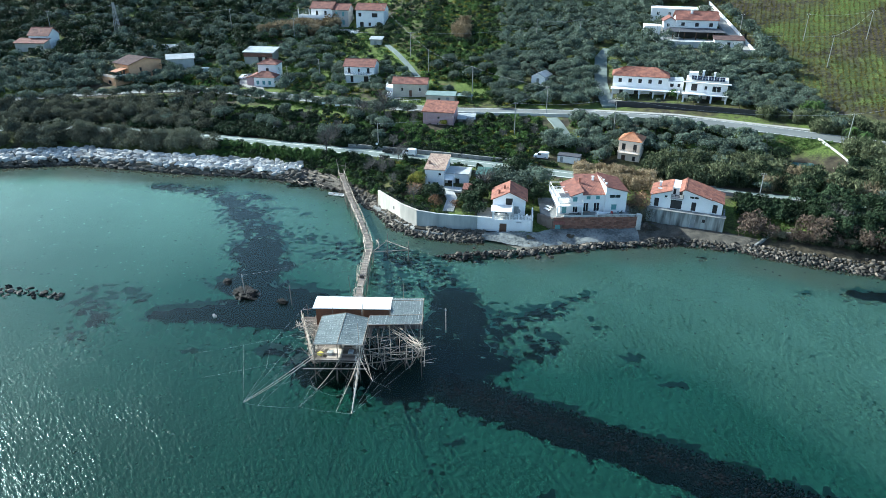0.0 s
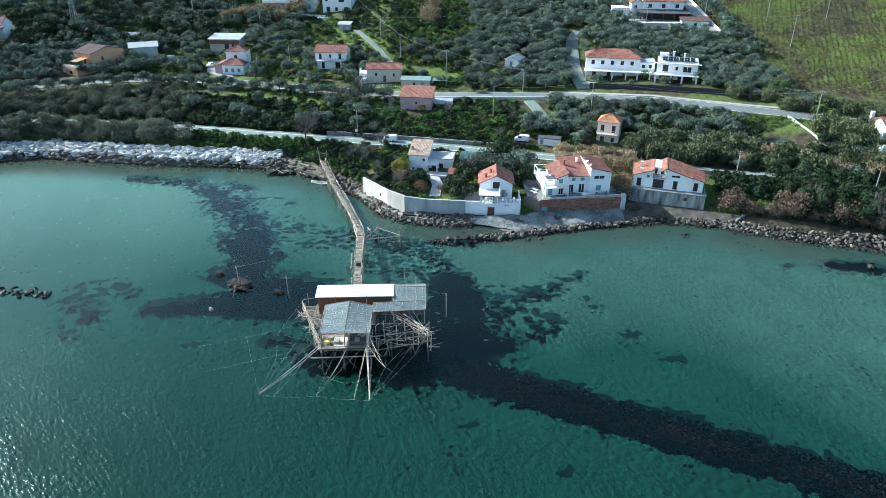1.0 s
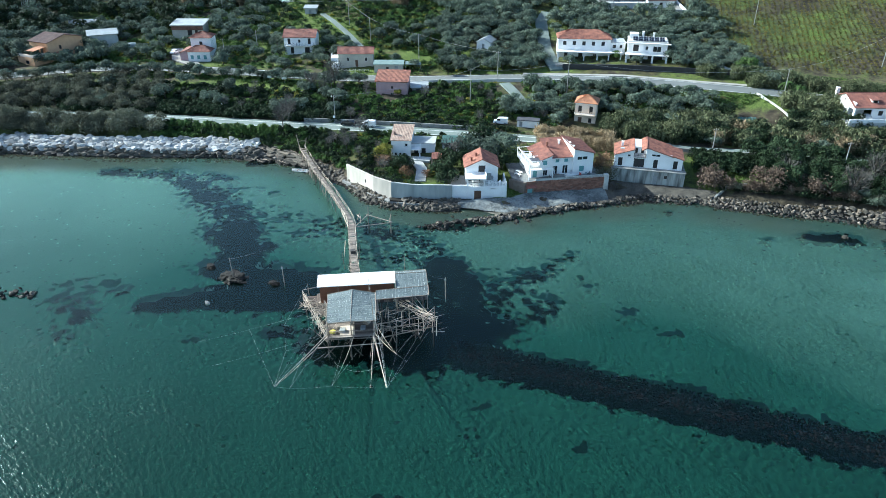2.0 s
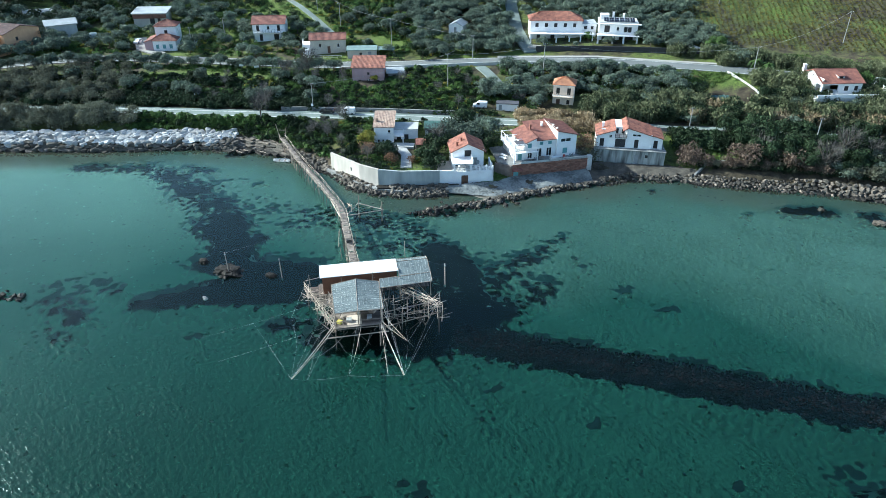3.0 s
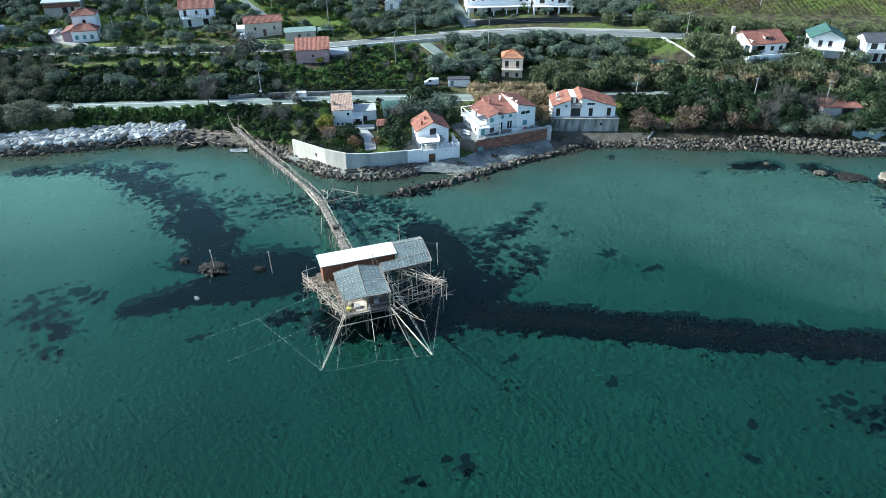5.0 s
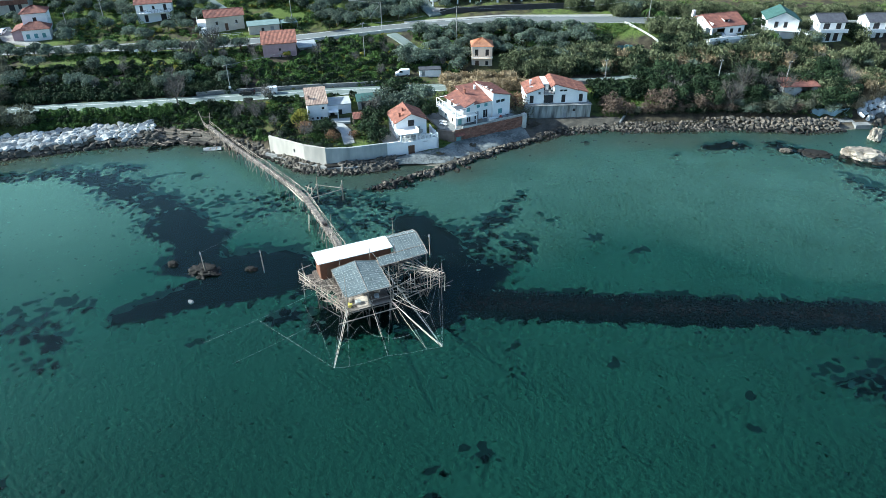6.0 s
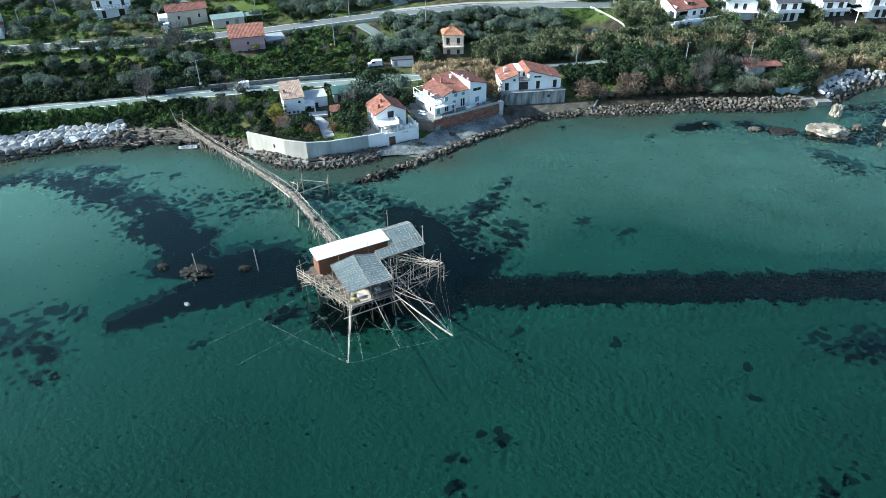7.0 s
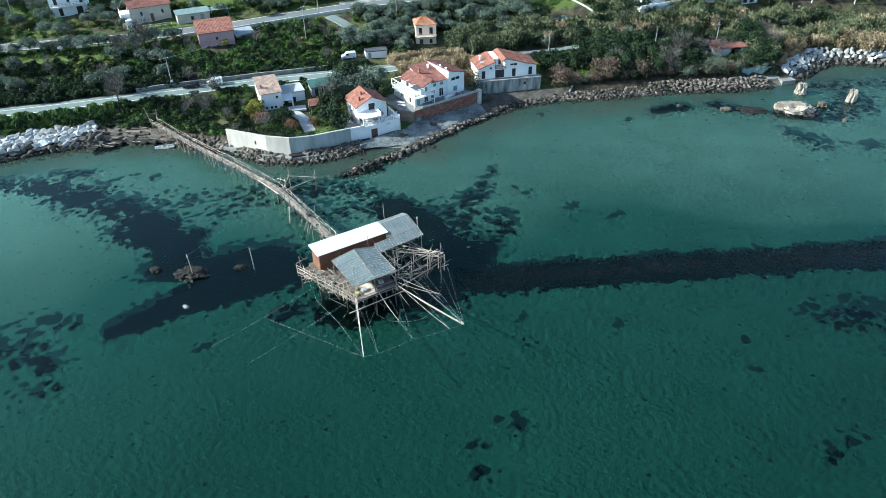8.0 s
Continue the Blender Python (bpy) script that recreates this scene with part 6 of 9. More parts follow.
# ---- vehicles ----
def vehicle(name, label, x, y, z, turn, paint, profile, width, glass, wheels, category):
    """Body from a side profile, with windows, lights and wheels of its own."""
    v = thing(name, label, category, pose(x, y, z, 0, 0, turn) @ Matrix.Scale(0.9, 4))
    bm = bmesh.new()
    L, R = [bm.verts.new((u, -width / 2, w)) for u, w in profile], [bm.verts.new((u, width / 2, w)) for u, w in profile]
    bm.faces.new(L)
    bm.faces.new(R[::-1])
    for i in range(len(profile)):
        j = (i + 1) % len(profile)
        bm.faces.new((L[i], R[i], R[j], L[j]))
    bmesh.ops.recalc_face_normals(bm, faces=bm.faces[:])
    bmesh.ops.bevel(bm, geom=bm.edges[:], offset=0.07, segments=2, affect="EDGES")
    body = part("body", bm, M[paint], v)
    for side in (-1, 1):
        for u0, u1, w0, w1 in glass:
            part("side_window", block(u0, u1, side * width / 2 - 0.012, side * width / 2 + 0.012, w0, w1), M["glass"], v)
        for u in wheels:
            wheel = part("wheel", stick((u, side * (width / 2 - 0.16), 0.31), (u, side * (width / 2 + 0.02), 0.31), 0.31, sides=14), M["tyre"], v)
            part("rim", stick((u, side * (width / 2 + 0.005), 0.31), (u, side * (width / 2 + 0.03), 0.31), 0.18, sides=10), M["steel"], wheel)
        front = min(p[0] for p in profile)
        part("headlight", block(front - 0.015, front + 0.05, side * width * 0.36 - 0.14, side * width * 0.36 + 0.14, 0.62, 0.78), M["glass"], v)
        rear = max(p[0] for p in profile)
        part("tail_light", block(rear - 0.05, rear + 0.015, side * width * 0.42 - 0.07, side * width * 0.42 + 0.07, 0.8, 1.1), M["red_cloth"], v)
    return v


VAN = ((-2.1, 0.28), (2.1, 0.28), (2.1, 1.75), (1.95, 1.85), (-0.55, 1.85), (-1.25, 1.12), (-2.0, 0.95), (-2.1, 0.7))
CAR = ((-2.1, 0.25), (2.1, 0.25), (2.1, 0.85), (1.95, 1.0), (1.3, 1.42), (-0.2, 1.45), (-1.0, 1.0), (-1.95, 0.85), (-2.1, 0.65))
slope = lambda x: math.degrees(math.atan2(CRY(x + 2) - CRY(x - 2), 4.0))
CRY = lambda x: float(along(COAST_ROAD, x))
for name, lab, x, dy, paint, prof, wid, gl, cat in (("van", "small white panel van parked on the coast road", -12.6, 1.4, "car_white", VAN, 1.75, ((-0.95, 0.0, 1.15, 1.62),), "van"), ("car", "black car parked on the coast road", -17.8, 1.6, "car_black", CAR, 1.72, ((-0.75, 0.35, 1.0, 1.35), (0.42, 1.2, 1.0, 1.33)), "car")):
    vehicle(name, lab, x, CRY(x) + dy, 5.55, slope(x), paint, prof, wid, gl, (-1.35, 1.3), cat)
vehicle("van", "white van parked on rough ground above the road", 21.6, 169.0, ground_z(21.6, 169.0) + 0.05, -18, "car_white", VAN, 1.75, ((-0.95, 0.0, 1.15, 1.62),), (-1.35, 1.3), "van")
CLEAR += [(21.6, 168.5, 3.2), (27.5, 167.0, 3.6)]
vehicle("car", "white car parked on the drive of the tower house", -76.0, 242.0, ground_z(-76, 242) + 0.2, 70, "car_white", CAR, 1.7, ((-0.75, 0.35, 1.0, 1.35), (0.42, 1.2, 1.0, 1.33)), (-1.35, 1.3), "car")
vehicle("car", "silver car parked in front of the bungalow", 106.2, 146.2, 11.45, 70, "roof_grey", CAR, 1.7, ((-0.75, 0.35, 1.0, 1.35), (0.42, 1.2, 1.0, 1.33)), (-1.35, 1.3), "car")
h = house_at("store", "low white store with a dark flat roof", 25.4, 166.6, 5.9, -18, "store")
shell(h, 5.6, 2.6, 1.7, 1.5, [("F", 0.6, 1.4, 0.1, 1.5, "grey")], "white", "flat", tile="roof_black")


# ---- tunnels, poles and wires ----
def tunnel(x, y, z, turn, length, radius, material, label):
    t = thing("poly_tunnel", label, "poly tunnel", pose(x, y, z, 0, 0, turn))
    bm = bmesh.new()
    rings = []
    n = max(3, int(length / 1.2))
    for k in range(n + 1):
        sag = 0.93 if k % 2 else 1.0
        rings.append([bm.verts.new((length * k / n, -radius * math.cos(q) * sag, radius * 0.85 * math.sin(q) * sag)) for q in (math.pi * i / 10 for i in range(11))])
    for a, b in zip(rings, rings[1:]):
        for i in range(10):
            bm.faces.new((a[i], b[i], b[i + 1], a[i + 1]))
    bmesh.ops.solidify(bm, geom=bm.faces[:], thickness=0.03)
    part("film", bm, M[material], t)
    for k in range(0, n + 1, 2):
        bm = bmesh.new()
        for i in range(10):
            q0, q1 = math.pi * i / 10, math.pi * (i + 1) / 10
            pole(bm, (length * k / n, -radius * 1.02 * math.cos(q0), radius * 0.87 * math.sin(q0)), (length * k / n, -radius * 1.02 * math.cos(q1), radius * 0.87 * math.sin(q1)), 0.03, sides=4, rings=1)
        part("hoop", bm, M["steel"], t)
    CLEAR.append((x + length / 2 * math.cos(radians(turn)), y + length / 2 * math.sin(radians(turn)), length / 2 + 1))


tunnel(78.6, 157.4, 8.0, -8, 6.0, 1.9, "net", "patched green garden tunnel")
tunnel(-60.5, 236.5, 9.8, 60, 4.0, 2.2, "plastic", "pale film tunnel in a garden")
tunnel(-118, 270.0, 15.4, 8, 11, 2.0, "sheet_white", "long white tunnel on the slope")
tunnel(47.2, 165.2, 5.9, -20, 4.2, 1.1, "net", "low green tunnel beside the tower house")
tunnel(-94, 246.5, 11.6, 30, 4.5, 1.6, "plastic", "pale film tunnel in a garden")


def utility_pole(x, y, high, label="weathered utility pole with cross arm"):
    z = ground_z(x, y)
    p = thing("utility_pole", label, "utility pole", pose(x, y, z), group="utility poles")
    part("shaft", stick((0, 0, -0.8), (0, 0, high), 0.12, 0.08, 7), M["pole_grey"], p)
    arm = part("cross_arm", block(-0.6, 0.6, -0.05, 0.05, high - 0.45, high - 0.35), M["iron"], p)
    for k in (-0.5, 0.0, 0.5):
        part("insulator", stick((k, 0, high - 0.345), (k, 0, high - 0.15), 0.045, sides=6), M["sheet_white"], arm)
    return (x, y, z + high - 0.2)


U = {}
for key, x, y, hgt in (("a", 111.7, 213.3, 9.5), ("b", 111.6, 231.6, 9.0), ("c", 129.7, 228.1, 9), ("d", 73.1, 237.5, 8), ("e", 95.0, 163.6, 8.0), ("f", 90.1, 128.6, 8.5), ("g", 67.6, 144.2, 6.0), ("h", -21.3, 177.6, 7), ("i", 15.4, 181.4, 9), ("j", 41.5, 178.6, 9.5), ("k", 4.5, 218.6, 8), ("l", -10.3, 237.0, 7.5), ("m", -17.3, 251.5, 8.5), ("n", -64.8, 277.4, 9), ("o", -94.0, 291.9, 9), ("p", -159.6, 274.1, 8), ("q", 42.7, 251.5, 8), ("r", 27.5, 252.6, 9), ("s", -36, 297, 9), ("t", 25.5, 195.5, 8.0), ("u", -58, 233, 7), ("v", 94.0, 240, 8), ("w", 67.5, 244.0, 7), ("x", 105.6, 121.8, 8), ("y", 132, 178, 9), ("z", -48, 238, 7)):
    U[key] = utility_pole(x, y, hgt)
    CLEAR.append((x, y - 1.0, 0.9))
z0 = ground_z(-134.6, 277.1)
pylon = thing("pylon", "grey lattice pylon on the wooded slope", "pylon", pose(-134.6, 277.1, z0))
for sx, sy in ((-1, -1), (1, -1), (1, 1), (-1, 1)):
    part("leg", stick((sx * 1.1, sy * 1.1, -0.5), (sx * 0.25, sy * 0.25, 13), 0.09, sides=4), M["steel"], pylon)
for k in range(9):
    r0, r1 = 1.1 - 0.85 * k / 9, 1.1 - 0.85 * (k + 1) / 9
    za, zb = 13 * k / 9, 13 * (k + 1) / 9
    for a, b in (((-1, -1), (1, -1)), ((1, -1), (1, 1)), ((1, 1), (-1, 1)), ((-1, 1), (-1, -1))):
        part("lattice", stick((a[0] * r0, a[1] * r0, za), (b[0] * r1, b[1] * r1, zb), 0.05, sides=4, rings=1), M["steel"], pylon)
part("cross_arm", block(-1.8, 1.8, -0.08, 0.08, 11.6, 11.8), M["steel"], pylon)
U["Y"] = (-134.6, 277.1, z0 + 12.6)


def wire(a, b, sag, r=0.026):
    w = thing("overhead_wire", "thin overhead wire between poles", "wire", group="overhead wires")
    part("strand", stick(U[a], U[b], r, sides=4, bend=sag, rings=10), M["wire"], w)


for a, b, s in (("p", "Y", 2.0), ("Y", "o", 2.2), ("o", "n", 1.2), ("n", "m", 2.0), ("m", "q", 2.0), ("s", "l", 1.0), ("l", "k", 0.8), ("k", "t", 0.6), ("t", "i", 0.5), ("i", "h", 1.2), ("i", "j", 1.0), ("q", "d", 1.2), ("d", "a", 1.6), ("a", "c", 1.2), ("e", "j", 1.8), ("r", "q", 0.8), ("w", "v", 1.0), ("e", "y", 1.4), ("b", "c", 0.9)):
    wire(a, b, s)
for x, y, zz, ww in ((-40.8, 205.2, 2.2, 1.2), (-36.5, 204.0, 1.8, 1.4), (-52, 190, 1.8, 1.2), (-21.5, 176.0, 2.0, 0.6)):
    z = ground_z(x, y)
    sgn = thing("road_sign", "small pale rectangular sign on a post", "sign", pose(x, y, z, 0, 0, 5))
    part("post", stick((0, 0.04, -0.3), (0, 0.04, zz), 0.04, sides=5), M["steel"], sgn)
    part("board", block(-ww / 2, ww / 2, -0.03, 0.0, zz - 0.5, zz + 0.1), M["sheet_white"], sgn)

# palms beside the road and the row of small palms
def palm(x, y, high, spread, label):
    z = ground_z(x, y)
    p = thing("palm", label, "palm tree", pose(x, y, z))
    part("trunk", stick((0, 0, -0.4), (0.1, 0, high), 0.22, 0.16, 8), M["bark"], p)
    rr = random.Random(int(x * 10))
    bm = bmesh.new()
    for k in range(26):
        q, up = rr.uniform(0, math.tau), rr.uniform(0.1, 1.0)
        last, wid = None, 0.22
        for j in range(6):
            t = j / 5
            c = Vector((0.1 + spread * t * math.cos(q), spread * t * math.sin(q), high + spread * (up * t - 1.1 * t * t)))
            sd = Vector((-math.sin(q), math.cos(q), 0)) * wid * (1 - 0.75 * t)
            cur = (bm.verts.new(c - sd), bm.verts.new(c + Vector((0, 0, 0.06))), bm.verts.new(c + sd))
            if last:
                bm.faces.new((last[0], last[1], cur[1], cur[0]))
                bm.faces.new((last[1], last[2], cur[2], cur[1]))
            last = cur
    part("crown", bm, M["green_leaf"], p)


palm(119.4, 140.4, 3.4, 2.2, "feathery palm in front of the green-roofed house")
palm(97.0, 166.5, 3.4, 2.0, "palm beside the main road")
palm(99.5, 164.5, 2.8, 2.0, "palm beside the main road")
for x in (-64, -60.5, -57.5, -55, -52.5, -50, -47.5, -45.2, -43, -40.5):
    palm(x, CRY(x) - 4.2, 1.3, 1.1, "small dark palm beside the coast road")


# ---- fishing platform and its footbridge ----
rnd = random.Random(7)
DECK_Z = 3.7
platform = thing("fishing_platform", "old timber fishing platform on stilts with cabin, roofs and long booms", "fishing platform")


def felt_roof(quads, label):
    """A covered slope of patched felt with pale laths nailed across it."""
    for a, b, c, d in quads:
        r = part("roof", tiled_slope(a, b, c, d, thick=0.07, amp=0.0), M["felt"], platform, label)
        a, b, c, d = (Vector(v) for v in (a, b, c, d))
        nrm = (b - a).cross(d - a).normalized()
        nrm = nrm if nrm.z > 0 else -nrm
        bm = bmesh.new()
        cols, rows = max(2, round((b - a).length / 1.0)), max(2, round((d - a).length / 0.58))
        for i in range(cols):
            for j in range(rows):
                u, v = (i + 0.5 + rnd.uniform(-0.12, 0.12)) / cols, (j + 0.5 + rnd.uniform(-0.15, 0.15)) / rows
                p = a.lerp(b, u).lerp(d.lerp(c, u), v) + nrm * 0.03
                along_roof = (b - a).normalized() if rnd.random() < 0.35 else (d - a).normalized()
                q = along_roof * rnd.uniform(0.16, 0.3)
                pole(bm, p - q, p + q, 0.032, sides=4, rings=1)
        part("lath_set", bm, M["felt_mark"], r, "pale nailed laths", kind="stuff")
        bm = bmesh.new()
        for k in range(1, cols):
            u = k / cols
            pole(bm, a.lerp(b, u) + nrm * 0.012, d.lerp(c, u) + nrm * 0.012, 0.012, sides=4, rings=1)
        part("seam_set", bm, M["felt_mark"], r, "pale felt seams", kind="stuff")
        bm = bmesh.new()
        for p, q in ((a, b), (b, c), (c, d), (d, a)):
            pole(bm, p + nrm * 0.02, q + nrm * 0.02, 0.045, sides=5, rings=1)
        part("edge_batten", bm, M["wood"], r)


part("roof", block(-22.0, -9.9, 90.55, 94.25, 6.95, 7.07, 0.02), M["sheet_white"], platform, "bright white sheet roof")
bm = bmesh.new()
for k in range(9):
    x = -21.9 + k * 1.48
    box(bm, x, x + 0.08, 90.6, 94.2, 6.86, 6.948)
part("rafters", bm, M["wood"], platform)
felt_roof((((-20.35, 89.4, 6.35), (-20.35, 82.0, 6.05), (-16.9, 82.0, 6.16), (-16.6, 89.3, 7.05)), ((-13.25, 82.0, 6.05), (-13.1, 89.4, 6.15), (-16.6, 89.3, 7.05), (-16.9, 82.0, 6.16))), "grey felt roof of the front shelter")
felt_roof((((-9.9, 89.6, 6.5), (-4.95, 89.9, 6.6), (-4.95, 93.0, 7.25), (-9.9, 93.0, 7.25)), ((-4.95, 94.7, 6.7), (-9.9, 94.6, 6.7), (-9.9, 93.0, 7.25), (-4.95, 93.0, 7.25)), ((-13.2, 87.5, 6.1), (-5.0, 88.0, 6.1), (-4.95, 89.9, 6.6), (-13.0, 89.5, 6.5))), "grey felt roof beside the cabin")
# cabin of upright boards
cabin = part("cabin", block(-21.6, -10.1, 91.1, 93.9, DECK_Z + 0.05, 6.85), M["cabin"], platform, "brown timber cabin")
for k in range(57):
    x = -21.55 + k * 0.2
    part("board", block(x, x + 0.185, 91.06, 91.098, DECK_Z + 0.05, 6.8), M["cabin"], cabin)
for k in range(14):
    y = 91.15 + k * 0.195
    part("board", block(-21.65, -21.602, y, y + 0.18, DECK_Z + 0.05, 6.8), M["cabin"], cabin)
for x in (-20.6, -15.0):
    part("door", block(x, x + 0.85, 91.02, 91.058, DECK_Z + 0.06, 5.7), M["brown_door"], cabin)
part("window", block(-18.2, -17.2, 91.03, 91.058, 4.8, 5.6), M["glass"], cabin)
# decks, board by board
deck = part("deck", block(-22.3, -12.8, 88.2, 94.3, DECK_Z - 0.16, DECK_Z - 0.06), M["wood_dark"], platform)
plank = quick_mesh("plank", np.array([(0, 0, 0), (1, 0, 0), (1, 1, 0), (0, 1, 0), (0, 0, 1), (1, 0, 1), (1, 1, 1), (0, 1, 1)], float), [(0, 3, 2, 1), (4, 5, 6, 7), (0, 1, 5, 4), (1, 2, 6, 5), (2, 3, 7, 6), (3, 0, 4, 7)])
plank.materials.append(M["deck"])
plank_brown = plank.copy()
plank_brown.materials[0] = M["deck_brown"]


def board(parent, x, y, z, lx, ly, lz, turn=0.0):
    ob = part("plank", plank_brown if rnd.random() < 0.65 else plank, M["deck"], parent)
    ob.matrix_basis = pose(x, y, z, 0, 0, turn) @ Matrix.Diagonal((lx, ly, lz, 1))
    return ob


for k in range(34):
    board(deck, -22.4 + k * 0.285, 88.0 + rnd.uniform(-0.25, 0.1), DECK_Z - 0.055, 0.25, 6.2 + rnd.uniform(-0.1, 0.3), 0.045)
front_deck = part("deck", block(-20.4, -13.6, 81.7, 88.0, DECK_Z - 0.16, DECK_Z - 0.06), M["wood_dark"], platform)
for k in range(21):
    board(front_deck, -20.5 + rnd.uniform(-0.2, 0.1), 81.7 + k * 0.29, DECK_Z - 0.055, 6.9 + rnd.uniform(0, 0.3), 0.25, 0.045)
side_deck = part("deck", prism([(-23.6, 93.3), (-22.9, 90.6), (-22.35, 90.6), (-22.35, 93.6)], DECK_Z - 0.16, DECK_Z - 0.06), M["wood_dark"], platform)
for k in range(8):
    y = 90.7 + k * 0.36
    x0 = np.interp(y, (83.5, 87.6, 93.3), (-20.5, -22.4, -24.4))
    board(side_deck, x0 - 0.2, y, DECK_Z - 0.055, -22.4 - x0 + 0.15, 0.22, 0.045)

rear_deck = part("deck", block(-12.8, -5.0, 90.6, 94.3, DECK_Z - 0.16, DECK_Z - 0.06), M["wood_dark"], platform)
for k in range(26):
    board(rear_deck, -12.7 + k * 0.295, 90.5, DECK_Z - 0.055, 0.25, 3.7, 0.045)
# stilts, beams and braces
for x, y in [(x, y) for x in (-21.8, -18.6, -15.4, -12.2, -9.0, -5.6) for y in (88.4, 91.2, 94.0)] + [(-20.3, 82.0), (-17.0, 81.9), (-13.8, 81.9), (-20.4, 85.2), (-13.7, 85.2), (-17.0, 85.2), (-24.2, 93.0), (-22.9, 89.2), (-7.4, 85.6), (-4.8, 83.2), (-10.2, 84.6)]:
    dx, dy = rnd.uniform(-0.25, 0.25), rnd.uniform(-0.25, 0.25)
    part("stilt", stick((x + dx, y + dy, -4.0), (x, y, DECK_Z - 0.1), 0.10, 0.08), M["wood_dark"], platform)
for a, b in (((-22.4, 88.4, 3.45), (-5.0, 88.2, 3.45)), ((-22.4, 91.2, 3.45), (-5.0, 91.2, 3.45)), ((-22.4, 94.0, 3.45), (-5.0, 94.0, 3.45)), ((-20.8, 81.8, 3.4), (-13.2, 81.7, 3.3)), ((-20.8, 85.2, 3.4), (-13.2, 85.2, 3.4)), ((-20.4, 81.4, 3.25), (-20.4, 88.4, 3.25)), ((-13.7, 81.4, 3.25), (-13.7, 94.2, 3.25)), ((-17.0, 81.4, 3.25), (-17.0, 94.2, 3.25)), ((-21.8, 81.0, 2.6), (-12.6, 81.3, 2.5)), ((-24.6, 93.4, 3.5), (-20.2, 81.4, 3.4)), ((-13.8, 81.5, 3.1), (-4.4, 83.6, 3.3)), ((-13.6, 82.3, 4.2), (-4.2, 83.2, 4.6)), ((-13.6, 84.8, 3.4), (-4.6, 86.4, 3.5))):
    part("beam", stick(a, b, 0.085, 0.07), M["wood"], platform)
for k in range(46):
    x, y = rnd.uniform(-22, -5.5), rnd.choice((82.0, 85.2, 88.4, 91.2)) + rnd.uniform(-0.3, 0.3)
    if x > -13.5 and y < 84:
        y += 2.5
    part("brace", stick((x, y, rnd.uniform(-0.6, 1.0)), (x + rnd.uniform(-2.8, 2.8), max(81.9, y + rnd.uniform(-1.6, 1.6)), rnd.uniform(2.6, 3.5)), 0.06, 0.045, 5), M["wood_dark"] if rnd.random() < 0.6 or y < 84 else M["wood"], platform)
# posts that carry the roofs
for x, y, z in ((-20.2, 82.2, 6.1), (-13.4, 82.2, 6.1), (-16.9, 82.1, 6.1), (-20.2, 89.2, 6.4), (-13.2, 89.2, 6.2), (-9.9, 88.2, 6.2), (-5.2, 88.3, 6.2), (-5.1, 94.4, 6.7), (-9.8, 94.4, 6.7), (-7.5, 88.2, 6.2)):
    part("post", stick((x, y, DECK_Z - 0.2), (x, y, z), 0.075), M["wood"], platform)
for x, y, z in ((-18.8, 89.9, 7.7), (-14.1, 89.5, 8.6), (-13.6, 81.7, 10.0), (-20.2, 81.6, 10.2), (-23.7, 94.2, 5.6), (-4.6, 83.4, 7.0), (-10.0, 89.3, 8.2), (-8.2, 95.0, 9.6)):
    part("mast", stick((x, y, DECK_Z - 0.2), (x + rnd.uniform(-0.1, 0.1), y, z), 0.06, 0.04), M["wood"], platform)
# rails and the tangle of loose poles on both flanks
for a, b in (((-24.6, 93.6, 4.7), (-20.4, 82.2, 4.6)), ((-24.5, 93.4, 4.2), (-20.6, 82.4, 4.15)), ((-24.4, 93.9, 4.7), (-22.2, 94.5, 4.7)), ((-20.4, 82.0, 4.6), (-13.6, 81.9, 4.55)), ((-13.5, 82.2, 4.6), (-13.2, 87.6, 4.6)), ((-22.6, 88.2, 4.5), (-20.5, 88.0, 4.6))):
    part("rail", stick(a, b, 0.048, 0.04, 5), M["wood_pale"], platform)
for k in range(9):
    t = k / 8
    x, y = -24.5 + 4.1 * t, 93.5 - 11.4 * t
    part("rail_post", stick((x, y, 2.9), (x + rnd.uniform(-0.15, 0.1), y, 4.9 + rnd.uniform(-0.2, 0.4)), 0.06, 0.05, 5), M["wood_pale"], platform)
for k in range(150):
    t = rnd.random() ** 0.8
    x, y, z = -24.3 + 3.9 * t + rnd.uniform(-0.5, 2.6), min(90.3, 93.2 - 11.2 * t), rnd.uniform(2.8, 4.7)
    q = rnd.uniform(0, math.tau)
    n = rnd.uniform(0.7, 2.0)
    part("loose_pole", stick((x, y, z), (x + n * math.cos(q), y + n * math.sin(q), z + rnd.uniform(-0.7, 0.5)), rnd.uniform(0.03, 0.055), 0.028, 5), M["wood_pale"] if rnd.random() < 0.55 else M["wood"], platform)
for k in range(9):
    a = (-9.5 + rnd.uniform(-1.2, 2.2), 89.8 + rnd.uniform(-1.6, 1.4), rnd.uniform(3.9, 5.4))
    b = (-4.6 + rnd.uniform(-0.7, 0.5), 83.2 + rnd.uniform(-0.6, 0.9), rnd.uniform(3.9, 5.6))
    part("outrigger", stick(a, b, 0.048, 0.035, 5, rnd.uniform(-0.1, 0.15)), M["wood_pale"], platform, "bleached outrigger pole")
